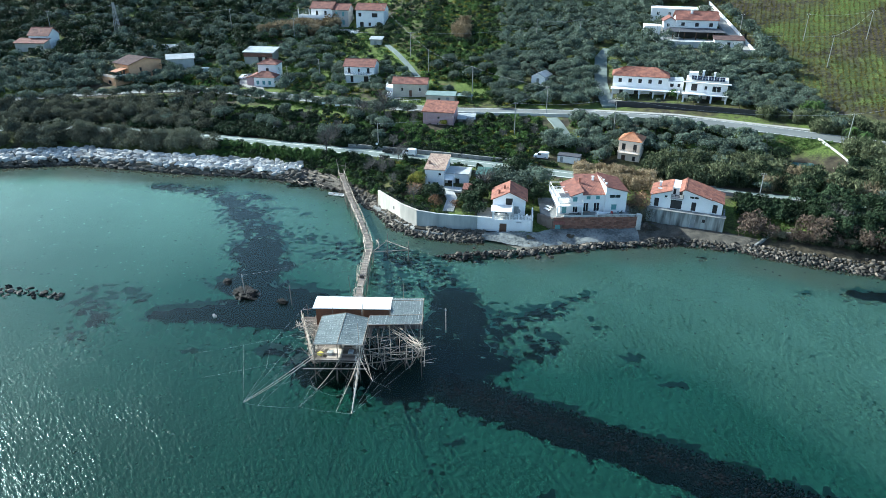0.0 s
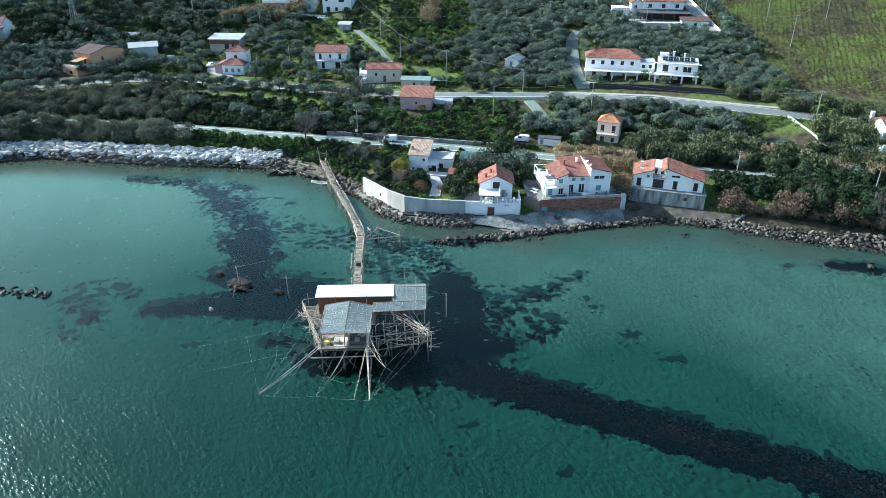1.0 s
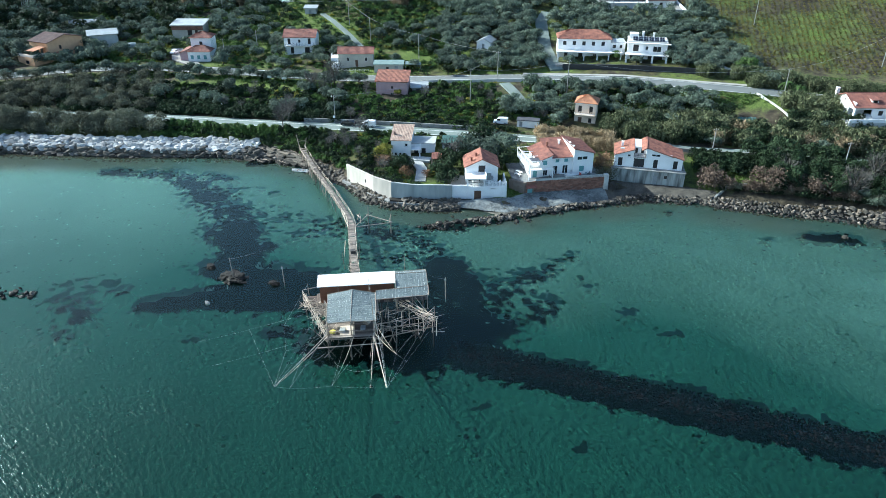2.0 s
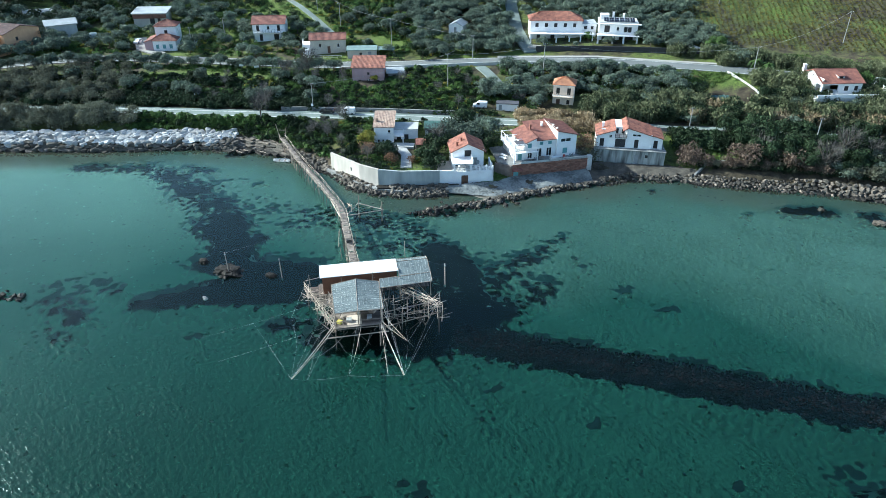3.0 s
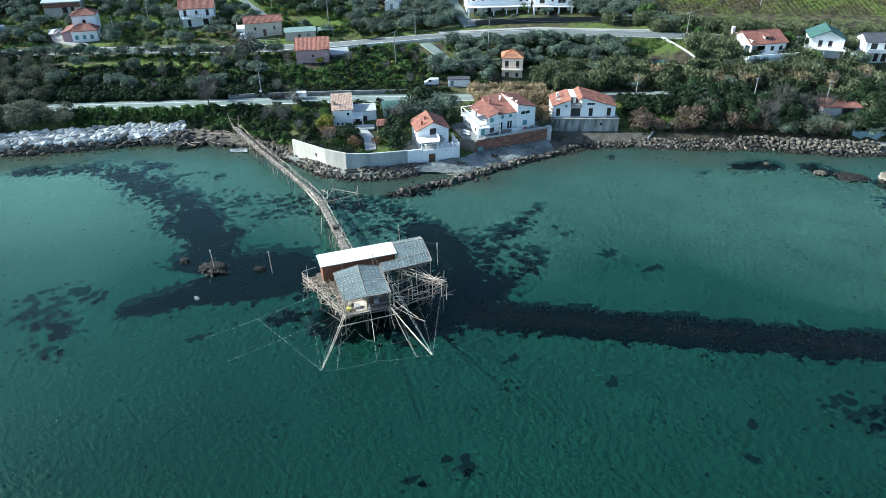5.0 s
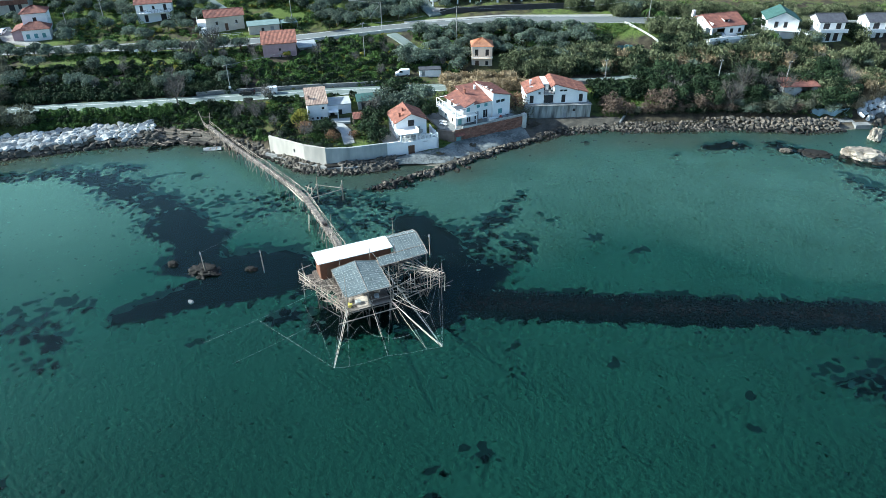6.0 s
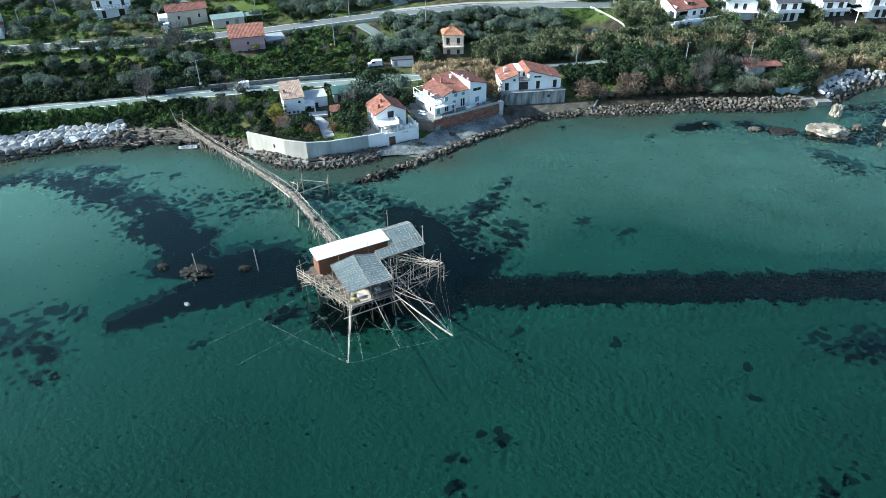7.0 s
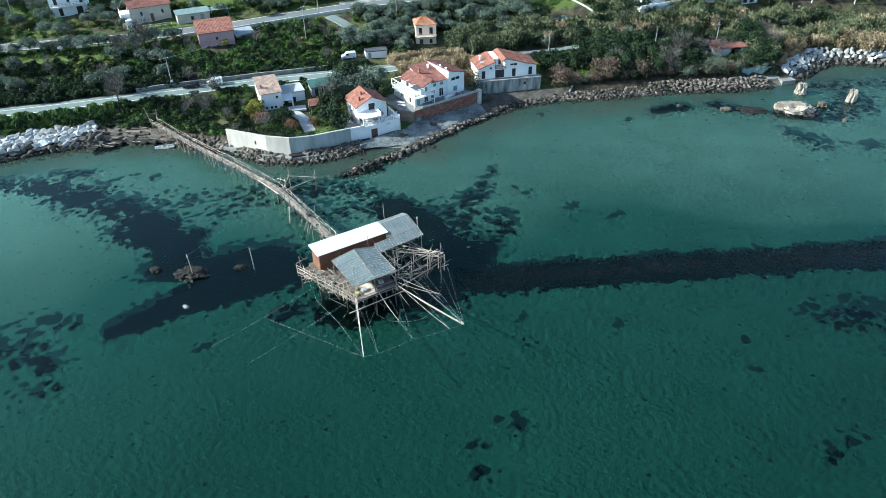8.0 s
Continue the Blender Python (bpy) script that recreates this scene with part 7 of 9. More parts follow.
for k in range(34):
    a = (rnd.uniform(-12.8, -4.6), rnd.uniform(83.0, 88.0), rnd.uniform(2.2, 4.6))
    q, n = rnd.uniform(-0.5, 0.7), rnd.uniform(1.2, 3.2)
    part("loose_pole", stick(a, (a[0] + n * math.cos(q), a[1] + n * math.sin(q) * 0.7, a[2] + rnd.uniform(-0.9, 1.1)), rnd.uniform(0.03, 0.045), 0.028, 5), M["wood_pale"] if rnd.random() < 0.5 else M["wood"], platform)
for x, y in ((-12.4, 84.0), (-11.3, 85.2), (-9.4, 84.4), (-8.2, 85.8), (-6.2, 84.2), (-4.4, 82.9), (-4.9, 83.8), (-7.0, 83.6), (-10.3, 83.4)):
    part("rail_post", stick((x, y, 2.0), (x + rnd.uniform(-0.1, 0.1), y, rnd.uniform(4.9, 6.1)), 0.05, 0.04, 5), M["wood_pale"], platform)
# booms that carry the net, and their lighter spars
BOOMS = (((-13.7, 80.8, 4.2), (-12.3, 65.6, 7.2), 0.10), ((-13.5, 80.9, 4.0), (-12.4, 65.7, 7.1), 0.07), ((-20.5, 81.4, 4.5), (-26.1, 67.5, 7.1), 0.085), ((-20.3, 81.5, 4.2), (-26.0, 67.6, 7.0), 0.06), ((-16.6, 81.6, 3.7), (-18.05, 72.9, 5.2), 0.07),
         ((-13.6, 81.2, 4.6), (-10.75, 73.7, 6.1), 0.06), ((-13.2, 82.4, 4.9), (-10.75, 73.7, 6.1), 0.045), ((-13.9, 81.4, 3.9), (-14.3, 76.6, 3.6), 0.045), ((-13.7, 81.4, 4.3), (-14.3, 66.0, 7.1), 0.045))
for i, (a, b, r) in enumerate(BOOMS):
    boom = part("boom", stick(a, b, r * 0.7, r * 0.32, 6, 0.25 if r < 0.08 else 0.12, 6), M["wood_pale"], platform, "long bleached boom pole")
    if r >= 0.08:
        a, b = Vector(a), Vector(b)
        for t in (0.3, 0.55, 0.6, 0.9):
            c = a.lerp(b, t) - Vector((0, 0, 0.48 * t * (1 - t)))
            part("lashing", stick(c - (b - a).normalized() * 0.12, c + (b - a).normalized() * 0.12, r * 1.0, sides=6), M["rope"], boom)


def rope(parent, a, b, sag=0.0, r=0.008, material="rope", rings=8):
    return part("rope", stick(a, b, r, sides=4, bend=sag, rings=rings if sag else 1), M[material], parent)


TIP_R, TIP_L, TIP_M, TIP_N, KNEE = (-12.3, 65.6, 7.2), (-26.1, 67.5, 7.1), (-19.1, 67.4, 6.65), (-14.3, 66.0, 7.1), (-10.75, 73.7, 6.1)
NET_A, NET_B, TIP_O = (-26.2, 81.6, 6.5), (-25.5, 76.0, 6.15), (-24.2, 67.2, 6.9)
STAYS_RIGHT = ((TIP_R, (-13.6, 81.7, 9.9), 0), (TIP_R, (-14.1, 89.5, 8.5), 0), (TIP_R, (-13.4, 82.4, 7.4), 0), (TIP_R, (-13.2, 85.0, 6.9), 0), (TIP_R, (-12.9, 88.0, 6.6), 0), (TIP_R, (-4.6, 83.4, 6.6), 0), (TIP_R, KNEE, 0), (KNEE, (-4.6, 83.4, 6.8), 0), (KNEE, (-10.0, 89.3, 8.0), 0))
STAYS_LEFT = ((TIP_L, (-20.2, 81.6, 10.1), 0), (TIP_L, (-20.3, 82.0, 6.1), 0), (TIP_L, NET_B, 0), (NET_B, NET_A, 0), (NET_A, (-20.4, 82.2, 4.3), 0), (NET_A, (-23.7, 94.2, 5.5), 0), (NET_B, (-20.4, 82.0, 4.5), 0.5), (TIP_O, (-20.4, 81.8, 4.8), 0.2), (TIP_O, (-20.2, 81.6, 10.0), 0))
NET_LINES = ((TIP_M, (-18.05, 72.9, 5.15), 0), (TIP_M, (-16.7, 81.9, 6.4), 0), (TIP_M, (-13.7, 81.6, 4.6), 0), (TIP_N, (-13.4, 82.2, 6.0), 0), (TIP_L, TIP_O, 0.05), (TIP_O, TIP_M, 0.15), (TIP_M, TIP_N, 0.15), (TIP_N, TIP_R, 0.05), ((-20.0, 76.5, 5.2), (-18.05, 72.9, 5.15), 0.6), ((-18.05, 72.9, 5.15), (-13.4, 70.7, 6.6), 0.8))
ANCHOR_LINES = (((-24.0, 72.0, 6.2), (-20.0, 76.5, 5.2), 0.4), ((-20.4, 81.9, 4.4), (-38.7, 81.9, -0.3), 0.2), ((-23.9, 87.6, 4.2), (-41.9, 88.2, -0.3), 0.25), (TIP_L, (-32.5, 87.9, 2.0), 0), (TIP_R, (-5.6, 82.6, 3.0), 0), (KNEE, (-9.0, 80.0, -0.2), 0))
for a, b, s in STAYS_RIGHT + STAYS_LEFT + NET_LINES + ANCHOR_LINES:
    rope(platform, a, b, s)
# clutter on the front deck
for x, y, s, m in ((-19.6, 83.0, 0.7, "yellow"), (-19.0, 84.2, 0.6, "wood_pale"), (-18.2, 83.2, 0.8, "grey"), (-15.2, 83.6, 0.7, "roof_grey"), (-14.6, 85.0, 0.9, "wood")):
    crate = tagged(part("crate", block(-s / 2, s / 2, -s / 2, s / 2, 0, s * 0.55, 0.03), M[m], None), "worn crate on the platform deck", "crate")
    crate.matrix_world = pose(x, y, DECK_Z - 0.005, 0, 0, rnd.uniform(0, 90))
part("sheet", block(-18.6, -16.4, 82.2, 84.6, DECK_Z - 0.008, DECK_Z + 0.03), M["wood_pale"], platform, "pale plywood sheet on the deck")
winch = thing("winch", "timber capstan winch on the platform deck", "winch", pose(-16.9, 84.8, DECK_Z - 0.01))
part("drum", stick((0, 0, 0), (0, 0, 1.1), 0.28, 0.22, 10), M["wood"], winch)
for q in (0, 90):
    c, s = math.cos(radians(q)) * 1.3, math.sin(radians(q)) * 1.3
    part("bar", stick((-c, -s, 0.9), (c, s, 0.9), 0.05), M["wood_pale"], winch)

# footbridge
WAY = [Vector(v) for v in ((-29.4, 164.0, 3.1), (-27.2, 156.3, 2.75), (-24.9, 148.5, 2.5), (-20.6, 135.0, 2.35), (-17.9, 125.6, 2.3), (-17.0, 121.5, 2.45), (-16.9, 114.0, 3.1), (-16.5, 104.0, 3.6), (-16.2, 97.5, 3.72), (-16.0, 94.2, 3.72))]


def on_way(s):
    for a, b in zip(WAY, WAY[1:]):
        n = (b - a).length
        if s <= n:
            return a.lerp(b, s / n), (b - a).normalized()
        s -= n
    return WAY[-1], (WAY[-1] - WAY[-2]).normalized()


LENGTH = sum((b - a).length for a, b in zip(WAY, WAY[1:]))
bridge = thing("footbridge", "long narrow timber footbridge on thin stilts", "footbridge")
rnd = random.Random(11)
s = 0.0
while s < LENGTH:
    p, d = on_way(s)
    turn = math.degrees(math.atan2(d.y, d.x)) - 90
    if rnd.random() > 0.06:
        ob = part("plank", plank, M["deck"], bridge)
        w = rnd.uniform(0.95, 1.4)
        ob.matrix_basis = pose(p.x + rnd.uniform(-0.06, 0.06), p.y, p.z + rnd.uniform(-0.03, 0.03), 0, rnd.uniform(-2, 2), turn + rnd.uniform(-6, 6)) @ pose(-w / 2, 0, 0) @ Matrix.Diagonal((w, rnd.uniform(0.17, 0.25), 0.05, 1))
    s += 0.28
# bearers and rails of short, uneven poles
s = -1.0
while s < LENGTH - 1.5:
    n = rnd.uniform(2.6, 4.4)
    (a, d), (b, _) = on_way(max(s, 0)), on_way(min(s + n + 0.5, LENGTH))
    side = Vector((d.y, -d.x, 0)).normalized()
    for k in (-0.55, 0.55):
        part("bearer", stick(a + side * k - Vector((0, 0, 0.08)), b + side * k - Vector((0, 0, 0.08)), 0.07, sides=6), M["wood"], bridge)
        for z, r in ((0.98, 0.040), (0.52, 0.030)):
            j0, j1 = Vector((0, 0, z + rnd.uniform(-0.09, 0.09))), Vector((0, 0, z + rnd.uniform(-0.09, 0.09)))
            if rnd.random() < 0.93:
                part("rail", stick(a + side * k * rnd.uniform(1.15, 1.32) + j0, b + side * k * rnd.uniform(1.15, 1.32) + j1, r, r * 0.8, sides=5, bend=rnd.uniform(-0.03, 0.06)), M["wood_pale"] if rnd.random() < 0.7 else M["wood"], bridge)
    s += n
# poles and boards lashed on beside the platform's end
for k in range(26):
    q = rnd.uniform(LENGTH - 14, LENGTH - 2)
    p, d = on_way(q)
    side = Vector((d.y, -d.x, 0)).normalized()
    e = rnd.choice((-1, 1)) * rnd.uniform(0.5, 0.95)
    c = p + side * e + Vector((0, 0, rnd.uniform(-0.4, 0.9)))
    part("loose_pole", stick(c, c + d * rnd.uniform(-2.2, 2.2) + side * rnd.uniform(-0.4, 0.4) + Vector((0, 0, rnd.uniform(-0.5, 0.5))), 0.04, 0.03, 5), M["wood_pale"] if rnd.random() < 0.6 else M["wood"], bridge)
part("crate", block(-0.45, 0.45, -0.35, 0.35, 0, 0.55, 0.03), M["wood_dark"], bridge, "dark timber box on the planks", pose(-16.7, 107.5, 3.5, 0, 0, 12))
s = 0.5
while s < LENGTH - 1:
    p, d = on_way(s)
    side = Vector((d.y, -d.x, 0)).normalized()
    for k in (-1, 1):
        q = p + side * 0.66 * k
        part("stilt", stick((q.x + k * side.x * rnd.uniform(0, 0.3), q.y + rnd.uniform(-0.2, 0.2), min(-1.5, ground_z(q.x, q.y) - 0.5)), (q.x, q.y, p.z + rnd.uniform(0.9, 1.35)), 0.06, 0.042, 5), M["wood"] if rnd.random() < 0.5 else M["wood_dark"], bridge)
    if rnd.random() < 0.75:
        k = rnd.choice((-1, 1))
        part("brace", stick(p - side * 0.66 * k - Vector((0, 0, 0.1)), Vector((p.x + side.x * 0.7 * k, p.y + side.y * 0.7 * k, 0.2)), 0.05, sides=5), M["wood"], bridge)
    if rnd.random() < 0.8:
        k = rnd.choice((-1, 1))
        q = p + side * 0.68 * k
        part("brace", stick(q - Vector((0, 0, 0.1)), q + d * rnd.uniform(-2, 2) + Vector((0, 0, 0.2 - p.z)), 0.045, sides=5), M["wood"], bridge)
    s += rnd.uniform(1.6, 2.4)
for a, b, r in (((-29.9, 164.6, 2.6), (-30.6, 164.9, 6.4), 0.09), ((-28.7, 164.6, 2.6), (-28.2, 165.0, 5.6), 0.08), ((-30.3, 164.8, 4.6), (-28.4, 164.9, 4.8), 0.06), ((-30.5, 164.9, 5.2), (-26.6, 165.8, 3.6), 0.05), ((-18.2, 103.5, 2.5), (-18.4, 103.4, 5.8), 0.06), ((-15.6, 107.0, 2.5), (-15.5, 107.0, 5.6), 0.06)):
    part("mast", stick(a, b, r, r * 0.8), M["wood"], bridge)
for k, (a, b) in enumerate((((-19.0, 126.5, 2.6), (-17.6, 119.8, 2.3)), ((-16.0, 124.0, 3.2), (-15.2, 121.8, 3.4)), ((-15.9, 123.4, 2.4), (-15.4, 123.0, 3.9)), ((-15.3, 121.9, 2.2), (-15.2, 121.8, 3.9)))):
    part("strut", stick(a, b, 0.08), M["wood_pale"], bridge)
ladder = part("ladder", stick((-18.6, 112.4, -0.4), (-18.2, 112.2, 3.4), 0.05, sides=5), M["wood_pale"], bridge)
for k in range(8):
    part("rung", stick((-18.55 + k * 0.04, 112.4, 0.1 + k * 0.42), (-18.45 + k * 0.04, 113.0, 0.1 + k * 0.42), 0.025, sides=5), M["wood_pale"], ladder)
part("stile", stick((-18.5, 113.0, -0.4), (-18.1, 112.8, 3.4), 0.05, sides=5), M["wood_pale"], ladder)

frame_thing = thing("tripod", "triangular tripod of bleached poles standing in the water", "tripod")
for a, b, r in (((-13.9, 123.5, -2.5), (-13.7, 123.6, 4.9), 0.09), ((-9.4, 121.3, -2.5), (-9.3, 121.4, 4.2), 0.09), ((-9.0, 121.0, -2.5), (-9.6, 121.6, 3.2), 0.07), ((-9.9, 121.0, -2.5), (-9.2, 121.5, 2.9), 0.07), ((-14.1, 123.6, 3.3), (-9.0, 121.2, 2.5), 0.085), ((-16.6, 120.6, 2.1), (-9.1, 121.3, 2.4), 0.10), ((-16.5, 120.6, 2.1), (-13.6, 123.7, 3.4), 0.08), ((-13.2, 123.5, -2.5), (-13.9, 123.5, 2.4), 0.06)):
    part("frame_pole", stick(a, b, r, r * 0.85), M["wood_pale"] if a[2] > 0 else M["wood"], frame_thing)
for x, y, z, lean in ((-37.6, 106.2, 4.4, -0.3), (-28.6, 103.2, 4.0, -0.15), (-1.4, 96.0, 4.2, -0.1)):
    p = thing("mooring_pole", "single grey pole standing in the water", "pole", pose(x, y, 0))
    part("shaft", stick((0, 0, -3.0), (lean, 0, z), 0.10, 0.07), M["wood_pale"], p)
    part("lashing", stick((lean * 0.9, 0, z * 0.88), (lean * 0.93, 0, z * 0.93), 0.13), M["rope"], p)
rope_line = thing("mooring_line", "thin line between the pole on the rock and the bridge", "rope")
rope(rope_line, (-37.9, 106.2, 4.2), (-18.5, 121.8, 2.6), 0.6)
rope_line = thing("mooring_line", "thin line between the platform and a pole", "rope")
rope(rope_line, (-5.0, 94.5, 6.2), (-1.5, 96.0, 4.0), 0.3)

boat = thing("rowing_boat", "small white rowing boat beside the footbridge", "boat", pose(-29.6, 156.4, 0.06, 0, 0, -16))
rings, sec = [], ((-2.1, 0.12, 0.52), (-1.4, 0.55, 0.42), (0, 0.72, 0.38), (1.3, 0.60, 0.40), (1.9, 0.45, 0.44))
bm = bmesh.new()
for x, w, z in sec:
    rings.append([bm.verts.new(v) for v in ((x, -w, z), (x, -w * 0.75, 0.02), (x, 0, -0.12), (x, w * 0.75, 0.02), (x, w, z))])
for a, b in zip(rings, rings[1:]):
    for i in range(4):
        bm.faces.new((a[i], a[i + 1], b[i + 1], b[i]))
bm.faces.new(rings[-1][::-1])
bmesh.ops.solidify(bm, geom=bm.faces[:], thickness=0.05)
part("hull", bm, M["car_white"], boat, "white hull")
for x in (-0.6, 0.8):
    part("thwart", block(x - 0.14, x + 0.14, -0.62, 0.62, 0.24, 0.28), M["wood"], boat)


# ---- plants ----
rng = np.random.default_rng(5)


def leaves(centres, normals, size, stretch=1.6, wild=0.8):
    """Small three-cornered leaf clumps at the centres, more or less facing the normals."""
    n = len(centres)
    nrm = normals + rng.normal(0, wild, (n, 3))
    nrm /= np.linalg.norm(nrm, axis=1)[:, None] + 1e-9
    u = np.cross(nrm, rng.normal(0, 1, (n, 3)))
    u /= np.linalg.norm(u, axis=1)[:, None] + 1e-9
    w = np.cross(nrm, u)
    s = size * rng.uniform(0.6, 1.4, (n, 1))
    V = np.stack([centres - u * s * stretch - w * s * 0.25, centres + w * s * 1.1 + u * s * 0.2, centres + u * s * stretch - w * s * 0.5], 1).reshape(-1, 3)
    return V, np.arange(3 * n).reshape(n, 3)


def crown(radius, height, lift, lumps, per, size, wild=0.8, flat=0.75):
    """A crown of uneven lumps with gaps between them."""
    C, N = [], []
    for k in range(lumps):
        q, r = rng.uniform(0, 2 * np.pi), radius * np.sqrt(rng.uniform(0, 0.55))
        c = np.array([r * np.cos(q), r * np.sin(q), lift + height * rng.uniform(0.25, 0.8) * (1 - 0.35 * r / radius)])
        size_of = radius * rng.uniform(0.34, 0.6)
        d = rng.normal(0, 1, (per, 3))
        d /= np.linalg.norm(d, axis=1)[:, None]
        d[:, 2] = np.where(d[:, 2] < -0.45, -d[:, 2], d[:, 2])
        C.append(c + d * size_of * np.array([1, 1, flat]) * rng.uniform(0.72, 1.08, (per, 1)))
        N.append(d)
    return leaves(np.concatenate(C), np.concatenate(N), size, wild=wild)


def limbs(height, spread, n, r):
    """A tapered trunk that parts into limbs, as four-sided sticks."""
    V, F = [], []

    def add(a, b, r0, r1):
        a, b = np.array(a, float), np.array(b, float)
        d = b - a
        u = np.cross(d, [0.3, 0.9, 0.2])
        u /= np.linalg.norm(u)
        w = np.cross(d, u)
        w /= np.linalg.norm(w)
        o = len(V)
        for c, rr in ((a, r0), (b, r1)):
            V.extend([c + u * rr, c + w * rr, c - u * rr, c - w * rr])
        F.extend([(o + i, o + (i + 1) % 4, o + 4 + (i + 1) % 4, o + 4 + i) for i in range(4)])
    fork = height * 0.4
    lean = rng.uniform(-0.2, 0.2, 2)
    top = (lean[0], lean[1], fork)
    add((0, 0, -0.6), top, r, r * 0.75)
    for k in range(n):
        q = 2 * np.pi * (k + rng.uniform(-0.3, 0.3)) / n
        mid = (top[0] + spread * 0.5 * np.cos(q), top[1] + spread * 0.5 * np.sin(q), fork + (height - fork) * 0.5)
        add(top, mid, r * 0.6, r * 0.4)
        for j in range(2):
            e = q + rng.uniform(-0.6, 0.6)
            add(mid, (mid[0] + spread * 0.45 * np.cos(e), mid[1] + spread * 0.45 * np.sin(e), height * rng.uniform(0.85, 1.05)), r * 0.38, r * 0.12)
    return np.array(V), np.array(F)


def bare_twigs(height, spread, n, thick=0.03):
    """Bare branches: limbs with many fine twigs."""
    V, F = limbs(height, spread, 5, 0.16)
    parts_v, parts_f = [V], [np.concatenate([F[:, (0, 1, 2)], F[:, (0, 2, 3)]])]
    base = rng.uniform(-1, 1, (n, 3)) * np.array([spread * 0.75, spread * 0.75, 0]) + np.array([0, 0, 1]) * height * rng.uniform(0.4, 0.95, (n, 1))
    out = base * np.array([0.5, 0.5, 0]) + np.array([0, 0, 1]) * rng.uniform(0.5, 1.2, (n, 1)) + rng.normal(0, 0.45, (n, 3))
    out = out / np.linalg.norm(out, axis=1)[:, None] * rng.uniform(0.5, 1.3, (n, 1))
    side = np.cross(out, rng.normal(0, 1, (n, 3)))
    side = side / np.linalg.norm(side, axis=1)[:, None] * thick
    T = np.stack([base - side, base + side, base + out], 1).reshape(-1, 3)
    parts_f.append(np.arange(3 * n).reshape(n, 3) + len(V))
    return np.concatenate(parts_v + [T]), np.concatenate(parts_f)


def reeds(radius, height, n, width=0.07, lean=0.35, plume=True):
    """Upright stalks, some with drooping leaves and feathery tops."""
    base = rng.uniform(-1, 1, (n, 3)) * np.array([radius, radius, 0])
    top = base + np.stack([rng.normal(0, lean, n), rng.normal(0, lean, n), height * rng.uniform(0.65, 1.1, n)], 1)
    side = np.cross(top - base, rng.normal(0, 1, (n, 3)))
    side = side / np.linalg.norm(side, axis=1)[:, None] * width
    V = [np.stack([base - side, base + side, top], 1).reshape(-1, 3)]
    F = [np.arange(3 * n).reshape(n, 3)]
    m = n * 2
    at = rng.integers(0, n, m)
    t = rng.uniform(0.35, 1.0, (m, 1))
    a = base[at] * (1 - t) + top[at] * t
    V2, F2 = leaves(a + rng.normal(0, 0.12, (m, 3)), rng.normal(0, 1, (m, 3)) * np.array([1, 1, 0.2]), 0.17, 2.4, 0.4)
    V.append(V2)
    F.append(F2 + 3 * n)
    if plume:
        V3, F3 = leaves(top + np.array([0, 0, 0.1]), rng.normal(0, 1, (n, 3)) * np.array([1, 1, 0.1]), 0.15, 2.2, 0.2)
        F.append(F3 + sum(len(v) for v in V))
        V.append(V3)
    return np.concatenate(V), np.concatenate(F)


SHAPES = {
    "olive": [crown(2.4, 3.1, 0.75, 17, 120, 0.115, 0.6) for _ in range(6)],
    "olive_far": [crown(2.5, 3.0, 1.1, 13, 52, 0.165, 0.6) for _ in range(6)],
    "round": [crown(2.2, 3.2, 0.8, 14, 130, 0.12, 0.55, 0.9) for _ in range(4)],
    "round_far": [crown(2.3, 3.4, 0.7, 11, 55, 0.17, 0.55, 0.9) for _ in range(4)],
    "shrub": [crown(1.25, 1.7, 0.0, 7, 40, 0.13, 0.65, 0.8) for _ in range(6)],
    "low": [crown(0.9, 0.8, -0.1, 4, 18, 0.15, 0.9, 0.6) for _ in range(5)],
    "tamarisk": [crown(1.8, 3.2, 0.2, 12, 62, 0.105, 1.2, 1.1) for _ in range(4)],
    "reed": [reeds(1.7, 3.2, 190, 0.045) for _ in range(4)],
    "cane": [reeds(1.7, 3.5, 150, 0.05, 0.5, True) for _ in range(4)],
    "bare": [bare_twigs(5.2, 2.0, 420, 0.035) for _ in range(4)],
    "vine": [crown(0.55, 0.9, 0.35, 3, 12, 0.15, 1.0, 0.7) for _ in range(4)],
    "tuft": [leaves(rng.uniform(-1, 1, (16, 3)) * np.array([0.7, 0.7, 0.1]) + np.array([0, 0, 0.12]), np.tile([0, 0, 1.0], (16, 1)), 0.13, 1.8, 1.0) for _ in range(5)],
}


def off_paths(x, y, gap=0.0):
    """Whether a plant may stand here: off the roads, lanes, plots and water."""
    if y < along(SHORE, x) + 5.5 or abs(y - along(COAST_ROAD, x)) < 3.6 + gap or abs(y - along(MAIN_ROAD, x)) < 4.6 + gap:
        return False
    return all((x - a) ** 2 + (y - b) ** 2 > (r + gap) ** 2 for a, b, r in CLEAR)


def scatter(n, x0, x1, rule, gap=0.0, apart=0.0, inside=None):
    """n places between x0 and x1; rule gives the span of y at x."""
    out, tries = [], 0
    while len(out) < n and tries < n * 25:
        tries += 1
        x = rng.uniform(x0, x1)
        a, b = rule(x)
        if b <= a:
            continue
        y = rng.uniform(a, b)
        if not off_paths(x, y, gap) or (inside and not inside(x, y)):
            continue
        if apart and any((x - p[0]) ** 2 + (y - p[1]) ** 2 < apart * apart for p in out):
            continue
        out.append((x, y))
    return out


